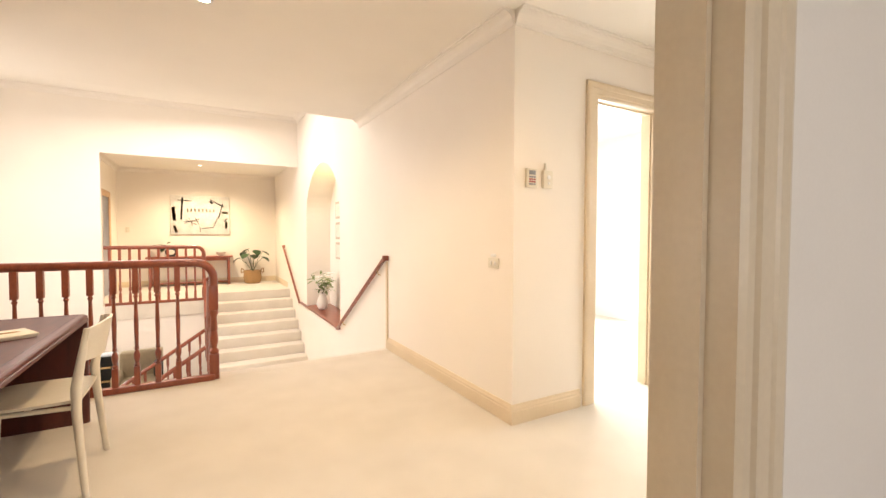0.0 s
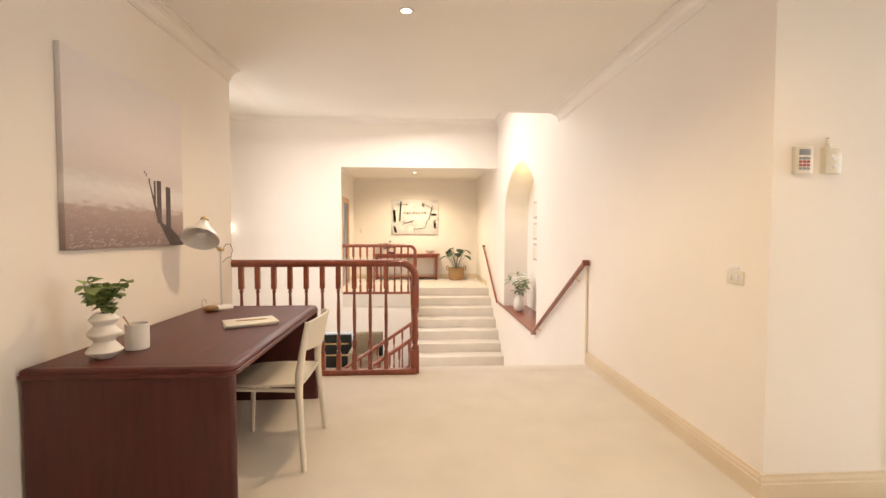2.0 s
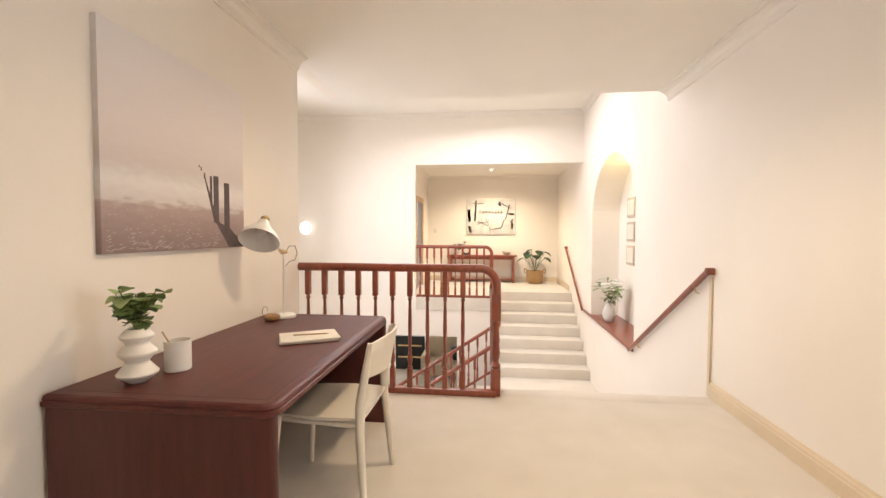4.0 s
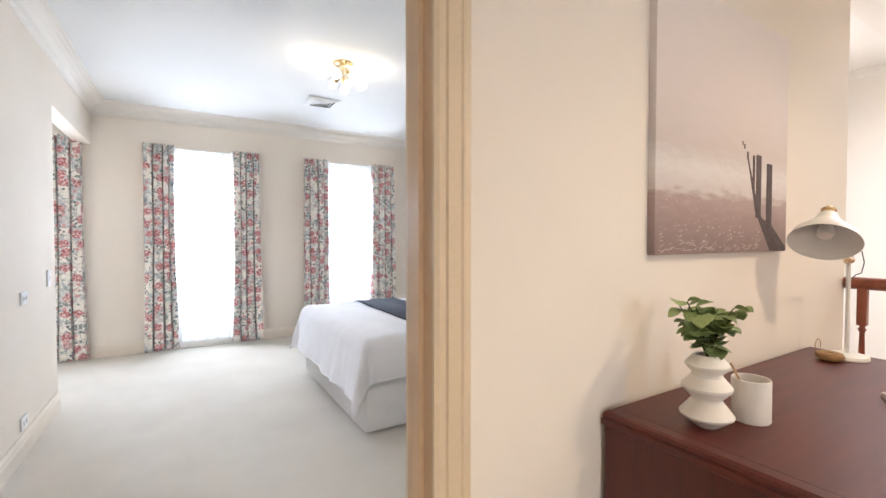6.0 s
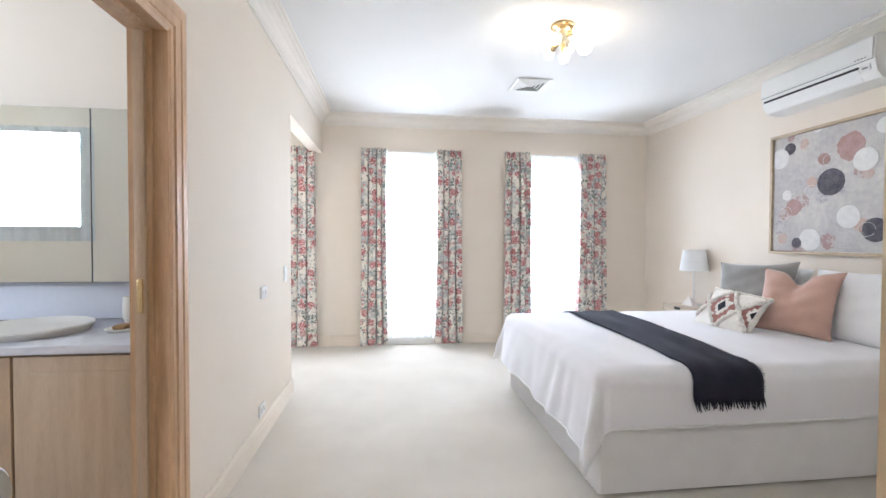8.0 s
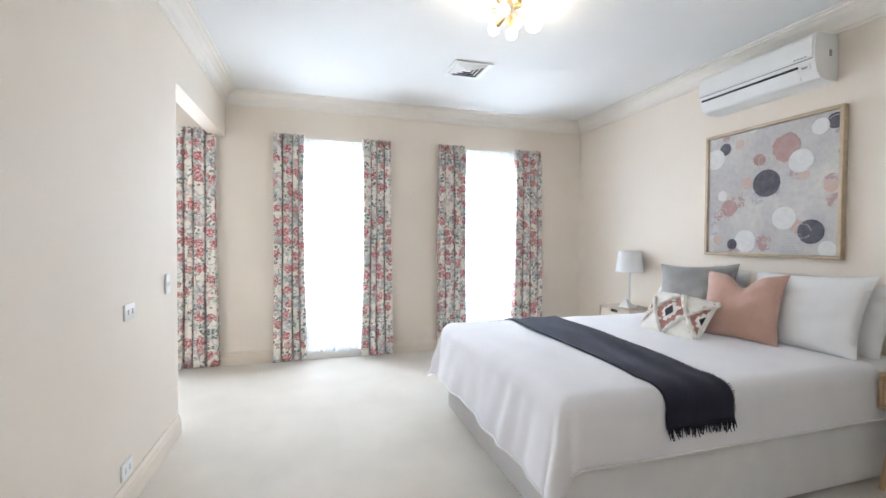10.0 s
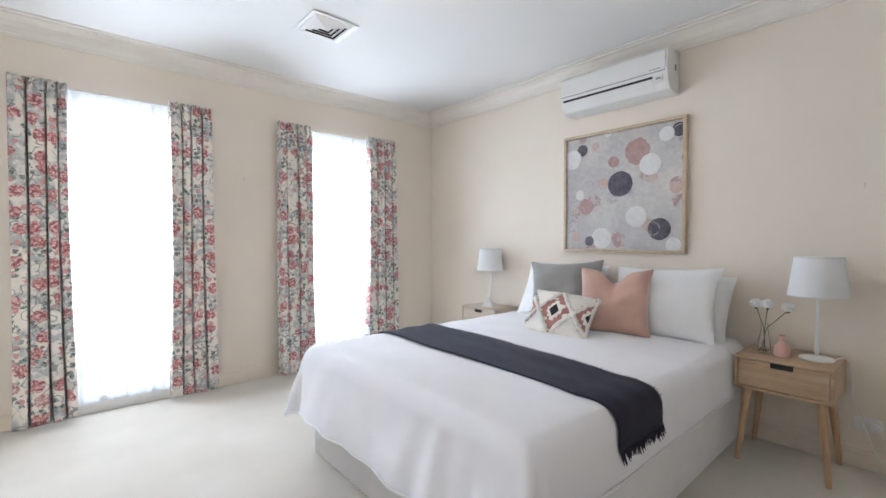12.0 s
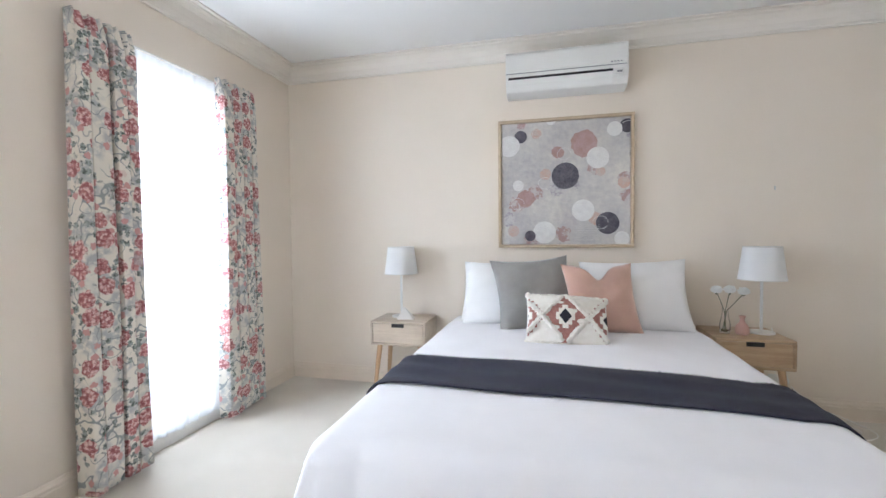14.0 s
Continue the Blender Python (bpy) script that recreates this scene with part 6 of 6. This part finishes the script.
bm = bmesh.new()
for s in (0, 1):
    sheet(bm, lambda u, v: back_pt(u, v, s), 18, 6)
edge = [(i / 18, 0) for i in range(18)] + [(1, j / 6) for j in range(6)] + [(1 - i / 18, 1) for i in range(18)] + [(0, 1 - j / 6) for j in range(7)]
for (a, b), (c, d) in zip(edge, edge[1:]):
    bm.faces.new([bm.verts.new(p) for p in (back_pt(a, b, 0), back_pt(c, d, 0), back_pt(c, d, 1), back_pt(a, b, 1))])
bmesh.ops.remove_doubles(bm, verts=bm.verts, dist=1e-4)
part("backrest", bm, WHITEWOOD, ch, smooth=50)
for sy in (-1, 1):
    part("leg", tube(bmesh.new(), [(0.625, 2.605 + sy * 0.262, 0.0), (0.592, 2.605 + sy * 0.226, 0.40), (0.590, 2.605 + sy * 0.214, 0.52), (0.612, 2.605 + sy * 0.208, 0.66), (0.634, 2.605 + sy * 0.203, 0.80)], [0.014, 0.020, 0.022, 0.018, 0.012], 12), WHITEWOOD, ch, smooth=60)
    part("leg", tube(bmesh.new(), [(0.165, 2.605 + sy * 0.235, 0.0), (0.195, 2.605 + sy * 0.195, 0.445)], [0.012, 0.016], 12), WHITEWOOD, ch, smooth=60)
    part("side_rail", tube(bmesh.new(), [(0.19, 2.605 + sy * 0.19, 0.432), (0.595, 2.605 + sy * 0.215, 0.425)], 0.011, 8), WHITEWOOD, ch)
ch.location += Vector((0.05, -0.012, 0))
part("cross_rail", tube(bmesh.new(), [(0.45, 2.398, 0.425), (0.45, 2.788, 0.425)], 0.010, 8), WHITEWOOD, ch)

# ---- hall pictures and wall fittings ----


def seascape():
    y0, y1, z0, z1, x = 2.095, 3.09, 1.205, 2.16, -0.368
    ob = thing("canvas_print", (x, (y0 + y1) / 2, (z0 + z1) / 2), "large frameless canvas of a pale misty sea with timber posts", "painting")
    m = bpy.data.materials.new("misty seascape print")
    m.use_nodes = True
    nt = m.node_tree
    p = nt.nodes["Principled BSDF"]
    p.inputs["Roughness"].default_value = 0.8
    tc, sep = nt.nodes.new("ShaderNodeTexCoord"), nt.nodes.new("ShaderNodeSeparateXYZ")
    nt.links.new(tc.outputs["Object"], sep.inputs[0])
    mp = nt.nodes.new("ShaderNodeMapping")
    mp.inputs["Scale"].default_value = (1, 4, 14)
    nt.links.new(tc.outputs["Object"], mp.inputs["Vector"])
    n = nt.nodes.new("ShaderNodeTexNoise")
    n.inputs["Scale"].default_value, n.inputs["Detail"].default_value = 3.0, 6
    nt.links.new(mp.outputs[0], n.inputs["Vector"])
    k = nt.nodes.new("ShaderNodeMath")
    k.operation = "MULTIPLY_ADD"
    k.inputs[1].default_value = 0.10
    nt.links.new(n.outputs[0], k.inputs[0])
    nt.links.new(sep.outputs["Z"], k.inputs[2])
    r = nt.nodes.new("ShaderNodeMapRange")
    r.inputs["From Min"].default_value, r.inputs["From Max"].default_value = -0.44, 0.54
    nt.links.new(k.outputs[0], r.inputs["Value"])
    ramp = nt.nodes.new("ShaderNodeValToRGB")
    stops = ((0.0, (0.27, 0.195, 0.185)), (0.12, (0.36, 0.27, 0.255)), (0.22, (0.45, 0.35, 0.33)), (0.255, (0.66, 0.61, 0.59)), (0.33, (0.76, 0.72, 0.70)), (0.385, (0.66, 0.61, 0.59)), (0.42, (0.64, 0.57, 0.55)), (0.6, (0.73, 0.66, 0.64)), (1.0, (0.82, 0.77, 0.75)))
    while len(ramp.color_ramp.elements) < len(stops):
        ramp.color_ramp.elements.new(0.5)
    for e, (pos, c) in zip(ramp.color_ramp.elements, stops):
        e.position, e.color = pos, (*c, 1)
    nt.links.new(r.outputs[0], ramp.inputs[0])
    nt.links.new(ramp.outputs[0], p.inputs["Base Color"])
    part("canvas", new_box(x + 0.002, x + 0.036, y0, y1, z0, z1, bev=0.003), m, ob)
    post = mat("printed dark timber", (0.085, 0.065, 0.065), (0.13, 0.10, 0.10), 0.85, 20, 80, 0.02)
    h, w = z1 - z0, y1 - y0
    for u, wd, lo, hi in ((0.585, 0.006, 0.455, 0.47), (0.60, 0.008, 0.44, 0.46), (0.625, 0.012, 0.40, 0.43), (0.675, 0.018, 0.27, 0.42), (0.705, 0.045, 0.15, 0.425), (0.80, 0.050, 0.12, 0.395)):
        part("painted_post", new_box(x + 0.036, x + 0.0372, y0 + w * u, y0 + w * (u + wd), z0 + h * lo, z0 + h * hi), post, ob)
    bm = bmesh.new()
    prism(bm, [(0.63, 0.40), (0.64, 0.40), (0.71, 0.23), (0.76, 0.15), (0.85, 0.12), (0.99, 0.02), (0.99, 0.003), (0.84, 0.003), (0.70, 0.18)], lambda q, kk: Vector((x + (0.0368 if kk else 0.0362), y0 + w * q[0], z0 + h * q[1])))
    part("painted_shadow", bm, post, ob)
    foam = mat("printed foam", (0.58, 0.50, 0.47), (0.48, 0.39, 0.37), 0.85)
    rng = random.Random(12)
    bm = bmesh.new()
    for i in range(170):
        t = rng.random()
        u, v = 0.02 + 0.74 * rng.random(), 0.015 + 0.19 * t * t
        l, a = rng.uniform(0.006, 0.026) * (1.2 - t), rng.uniform(-0.3, 0.5)
        c = Vector((0, y0 + w * u, z0 + h * v))
        dv = Vector((0, math.cos(a) * l, math.sin(a) * l))
        tw_ = Vector((0, -math.sin(a), math.cos(a))) * rng.uniform(0.0012, 0.003)
        bm.faces.new([bm.verts.new(q + Vector((x + 0.0366, 0, 0))) for q in (c - dv, c + tw_, c + dv, c - tw_)])
    tagged(part("painted_foam", bm, foam, ob), "", "", "", "stuff")


seascape()
kp = thing("alarm_keypad", (3.087, 1.955, 1.570), "ivory alarm keypad with small red and grey keys", "keypad")
part("case", new_box(3.042, 3.132, 1.933, 1.955, 1.570, 1.697, bev=0.005), IVORY, kp)
part("display", new_box(3.060, 3.114, 1.930, 1.9335, 1.655, 1.683, bev=0.001), GREYPL, kp)
for r_ in range(4):
    for c_ in range(3):
        part("key", new_box(3.061 + c_ * 0.019, 3.075 + c_ * 0.019, 1.929, 1.9335, 1.587 + r_ * 0.016, 1.598 + r_ * 0.016, bev=0.001), REDPL if r_ in (1, 2) else GREYPL, kp)
ic = thing("wall_intercom", (3.225, 1.955, 1.570), "ivory wall receiver with a short ribbed aerial", "intercom")
part("case", new_box(3.182, 3.266, 1.925, 1.955, 1.570, 1.691, bev=0.008), IVORY, ic)
part("dial", lathe(bmesh.new(), [(0.014, 0), (0.013, 0.006), (0, 0.007)], (3.224, 1.925, 1.645), 16, Matrix.Rotation(math.pi / 2, 4, "X")), WHITEPL, ic)
part("dial", lathe(bmesh.new(), [(0.009, 0), (0.008, 0.006), (0, 0.007)], (3.224, 1.925, 1.605), 16, Matrix.Rotation(math.pi / 2, 4, "X")), WHITEPL, ic)
part("aerial", lathe(bmesh.new(), [(0.012, 0), (0.012, 0.012), (0.009, 0.014), (0.011, 0.022), (0.008, 0.026), (0.010, 0.034), (0.006, 0.04), (0.008, 0.05), (0, 0.053)], (3.206, 1.94, 1.689), 12), IVORY, ic)
switch_plate("power_outlet", "ivory double switch plate on the hall wall", (-1, 0, 0), (RX, 2.165, 1.060), 0.115, 0.07, 2, IVORY, "wall sockets", "socket")
single("switch_label", new_box(RX - 0.006, RX, 2.14, 2.20, 1.103, 1.125, bev=0.001), WHITEPL, "small white tag strip above a switch", "label", (RX, 2.17, 1.103))


def downlight(x, y, z):
    ob = thing("downlight", (x, y, z), "small round recessed downlight, lit", "downlight", "downlights")
    part("rim", lathe(bmesh.new(), [(0.030, -0.004), (0.046, -0.005), (0.050, 0.0), (0.030, 0.0)], (x, y, z), 28), WHITEMET, ob)
    part("lens", lathe(bmesh.new(), [(0, -0.002), (0.030, -0.002), (0.030, 0.0), (0, 0)], (x, y, z), 24), DOWN, ob, "glowing lens")


downlight(1.215, 2.81, ZH)
downlight(1.2, 10.9, 2.80)
wl = thing("wall_light", (-2.54, 9.0, 1.38), "white round wall light on the stairwell wall", "wall light")
part("globe", lathe(bmesh.new(), [(0.11 * math.sin(t), -0.13 * math.cos(t)) for t in [math.pi * j / 12 for j in range(13)]], (-2.54, 8.90, 1.38), 24), GLOBE, wl, smooth=80)
part("bracket", new_box(-2.58, -2.50, 8.96, 9.0, 1.32, 1.44, bev=0.01), BRASS, wl)

# ---- stair niche ----
nv = (3.10, 7.62, NS)
single("white_vase", lathe(bmesh.new(), [(0, 0), (0.06, 0), (0.095, 0.06), (0.10, 0.14), (0.075, 0.22), (0.05, 0.27), (0.06, 0.30), (0.05, 0.30), (0.04, 0.26), (0, 0.2)], nv, 28), CERAM, "white rounded vase in the niche", "vase", nv, smooth=60)
lil = sprigs("lily_bouquet", (3.10, 7.62, NS + 0.28), "bouquet of white lilies with dark green leaves", 10, 0.36, 0.26, 0.20, 0.026, LEAF, 11, 6)
rng = random.Random(2)
for k in range(7):
    a = rng.uniform(0, 6.28)
    c = Vector((3.10 + 0.13 * math.cos(a), 7.62 + 0.16 * math.sin(a), NS + 0.28 + rng.uniform(0.22, 0.38)))
    bm = bmesh.new()
    for j in range(6):
        b = 2 * math.pi * j / 6
        leaf_blade(bm, c, Vector((math.cos(b), math.sin(b), 0.5)).normalized(), Vector((0, 0, 1)), 0.11, 0.032, 0.3)
    part("lily", bm, PETAL, lil, "white lily flower", 60)
for zc in (0.95, 1.32, 1.70):
    fr = thing("small_picture", (RX + 0.45, 7.55, zc), "small pale framed picture on the niche wall", "picture", "niche pictures")
    part("frame", new_box(RX + 0.432, RX + 0.45, 7.38, 7.74, zc - 0.155, zc + 0.155, bev=0.004), OAKPALE, fr)
    part("print", new_box(RX + 0.429, RX + 0.433, 7.42, 7.70, zc - 0.115, zc + 0.115), PAPER, fr)
    part("print_mark", new_box(RX + 0.427, RX + 0.4292, 7.48, 7.64, zc - 0.07, zc + 0.07), IVORY, fr)

# ---- far landing ----
def landing_painting():
    x0, x1, z0, z1, y = 0.55, 1.84, 1.25, 2.20, 12.1
    ob = thing("abstract_painting", ((x0 + x1) / 2, y, (z0 + z1) / 2), "white abstract canvas with black and ochre strokes", "painting")
    m = mat("white canvas wash", (0.74, 0.72, 0.68), (0.58, 0.55, 0.52), 0.85, 5, 30, 0.1)
    part("canvas", new_box(x0, x1, y - 0.04, y, z0, z1, bev=0.003), m, ob)
    w, h = x1 - x0, z1 - z0

    SOFTP = mat("thin charcoal paint", (0.10, 0.095, 0.09), (0.30, 0.28, 0.26), 0.85, 18, 60, 0.2, contrast=(0.42, 0.58))

    def stroke(a, b, th, material, jitter=0.0):
        a, b = Vector((x0 + w * a[0], y - 0.0415, z0 + h * a[1])), Vector((x0 + w * b[0], y - 0.0415, z0 + h * b[1]))
        d = (b - a).normalized()
        n_ = Vector((-d.z, 0, d.x)) * th
        bm = bmesh.new()
        bm.faces.new([bm.verts.new(q) for q in (a - n_, b - n_ * 0.7, b + n_ * 1.1, a + n_ * 0.8)])
        bmesh.ops.solidify(bm, geom=bm.faces[:], thickness=0.0015)
        part("brush_stroke", bm, material, ob)

    for s in (((0.20, 0.95), (0.17, 0.38), 0.022, SOFTP), ((0.12, 0.88), (0.36, 0.86), 0.010, SOFTP), ((0.88, 0.82), (0.80, 0.42), 0.014, SOFTP), ((0.66, 0.92), (0.90, 0.72), 0.010, SOFTP), ((0.78, 0.42), (0.72, 0.20), 0.010, GREYPL), ((0.22, 0.28), (0.48, 0.40), 0.008, SOFTP), ((0.24, 0.38), (0.44, 0.24), 0.006, SOFTP), ((0.22, 0.33), (0.46, 0.33), 0.006, SOFTP), ((0.30, 0.44), (0.36, 0.22), 0.006, SOFTP), ((0.40, 0.44), (0.46, 0.26), 0.006, SOFTP), ((0.50, 0.14), (0.72, 0.18), 0.010, GREYPL), ((0.48, 0.20), (0.49, 0.06), 0.008, SOFTP),
              ((0.05, 0.70), (0.06, 0.35), 0.040, GOLDP), ((0.06, 0.22), (0.09, 0.05), 0.035, GOLDP), ((0.94, 0.34), (0.93, 0.16), 0.030, GOLDP), ((0.86, 0.58), (0.97, 0.56), 0.030, GOLDP), ((0.90, 0.34), (0.96, 0.42), 0.014, SOFTP), ((0.66, 0.88), (0.70, 0.80), 0.030, GREYPL)):
        stroke(*s)
    for k in range(8):
        stroke((0.28 + 0.063 * k, 0.66), (0.28 + 0.063 * k, 0.58), 0.015, GOLDP)


landing_painting()
ct = thing("console_table", (0.95, 11.9, 0), "narrow red-brown timber console table", "table")
part("tabletop", new_box(0.06, 1.88, 11.70, 12.08, 0.675, 0.71, bev=0.006), JARRAH, ct)
part("shelf", new_box(0.12, 1.82, 11.76, 12.05, 0.06, 0.085, bev=0.004), JARRAH, ct)
for x in (0.12, 1.76):
    for y in (11.74, 12.00):
        part("leg", new_box(x, x + 0.055, y, y + 0.05, 0, 0.675, bev=0.004), JARRAH, ct)
part("apron", new_box(0.17, 1.78, 11.745, 11.76, 0.60, 0.675), JARRAH, ct)
so = thing("sculpture", (0.56, 11.88, 0.71), "dark looped ornament on the console table", "ornament")
part("ring", tube(bmesh.new(), [(0.56 + 0.10 * math.cos(a), 11.88, 0.82 + 0.085 * math.sin(a)) for a in [0.3 * j for j in range(22)]], 0.024, 8), BLACKP, so)
part("foot", new_box(0.47, 0.65, 11.83, 11.93, 0.71, 0.735, bev=0.008), BLACKP, so)
single("glass_bowl", lathe(bmesh.new(), [(0, 0), (0.05, 0), (0.10, 0.05), (0.12, 0.10), (0.115, 0.10), (0.09, 0.05), (0, 0.01)], (1.62, 11.88, 0.71), 24), CERAM, "pale shallow bowl on the console table", "bowl", (1.62, 11.88, 0.71), smooth=60)
single("plant_pot_small", lathe(bmesh.new(), [(0, 0), (0.07, 0), (0.09, 0.12), (0.08, 0.12), (0, 0.1)], (0.36, 11.9, 0.71), 20), CERAM, "small pot on the console table", "pot", (0.36, 11.9, 0.71), smooth=60)
sprigs("potted_sprigs", (0.36, 11.9, 0.82), "low green plant in a small pot", 8, 0.20, 0.16, 0.10, 0.03, DARKLEAF, 17, 6)
bk = thing("wicker_basket", (2.33, 11.72, 0), "round woven straw basket with two handles", "basket")
part("body", lathe(bmesh.new(), [(0, 0), (0.17, 0), (0.20, 0.05), (0.215, 0.16), (0.20, 0.30), (0.19, 0.33), (0.175, 0.33), (0.18, 0.15), (0, 0.1)], (2.33, 11.72, 0), 32), STRAW, bk, smooth=60)
for sx in (-1, 1):
    part("handle", tube(bmesh.new(), [(2.33 + sx * (0.195 + 0.07 * math.sin(a)), 11.72, 0.32 + 0.06 * math.sin(2 * a)) for a in [math.pi * j / 10 for j in range(11)]], 0.012, 6), STRAW, bk)
pl = thing("potted_plant", (2.33, 11.72, 0.30), "plant with broad dark green leaves in a basket", "plant")
for k, (a, h, r_) in enumerate(((0.2, 0.52, 0.26), (1.3, 0.42, 0.20), (2.2, 0.50, 0.24), (3.1, 0.36, 0.30), (4.0, 0.46, 0.22), (5.0, 0.55, 0.20), (5.7, 0.38, 0.28), (2.7, 0.58, 0.10))):
    o = Vector((2.33, 11.72, 0.28))
    tip = o + Vector((math.cos(a) * r_, math.sin(a) * r_, h))
    part("stem", tube(bmesh.new(), [o, o.lerp(tip, 0.5) + Vector((0, 0, 0.06)), tip], 0.006, 6), STEM, pl)
    bm = bmesh.new()
    d = Vector((math.cos(a), math.sin(a), -0.45)).normalized()
    leaf_blade(bm, tip - d * 0.05, d, Vector((0, 0, 1)), 0.24, 0.11, 0.15)
    part("leaf", bm, DARKLEAF, pl, smooth=60)
switch_plate("light_switch", "ivory wall switch on the far landing", (0, -1, 0), (-0.30, 12.1, 1.35), 0.08, 0.12, 1, IVORY)

# ---- lower floor ----
tk = thing("trunk", (-1.13, 13.1, ZG), "black lacquered trunk with brass bands and handles", "trunk")
part("body", new_box(-1.58, -0.70, 12.85, 13.35, ZG, ZG + 1.0, bev=0.03), BLACKL, tk)
for z in (0.36, 0.70):
    part("brass_band", new_box(-1.50, -0.78, 12.83, 12.85, ZG + z, ZG + z + 0.05, bev=0.004), BRASS, tk)
sf = thing("armchair", (0.0, 12.4, ZG), "beige upholstered armchair with a rounded back", "armchair")
part("seat", new_box(-0.55, 0.55, 12.0, 12.75, ZG + 0.12, ZG + 0.48, bev=0.06, seg=4), BEIGECL, sf)
part("backrest", new_box(-0.60, 0.60, 12.66, 12.9, ZG + 0.12, ZG + 1.1, bev=0.10, seg=5), BEIGECL, sf)
for sx in (-1, 1):
    part("armrest", new_box(sx * 0.60 - 0.09, sx * 0.60 + 0.09, 12.0, 12.7, ZG + 0.12, ZG + 0.68, bev=0.06, seg=4), BEIGECL, sf)
    for y in (12.08, 12.8):
        part("foot", new_box(sx * 0.5 - 0.03, sx * 0.5 + 0.03, y - 0.03, y + 0.03, ZG, ZG + 0.12), BLACKL, sf)
# rounded block added in place of a small dark chair
single("dark_chair_block", new_box(0.12, 0.52, 12.32, 12.50, ZG + 0.481, ZG + 0.88, bev=0.06, seg=4), BLACKL, "dark block standing in for a small dark chair", "cushion", (0.32, 12.4, ZG + 0.48))
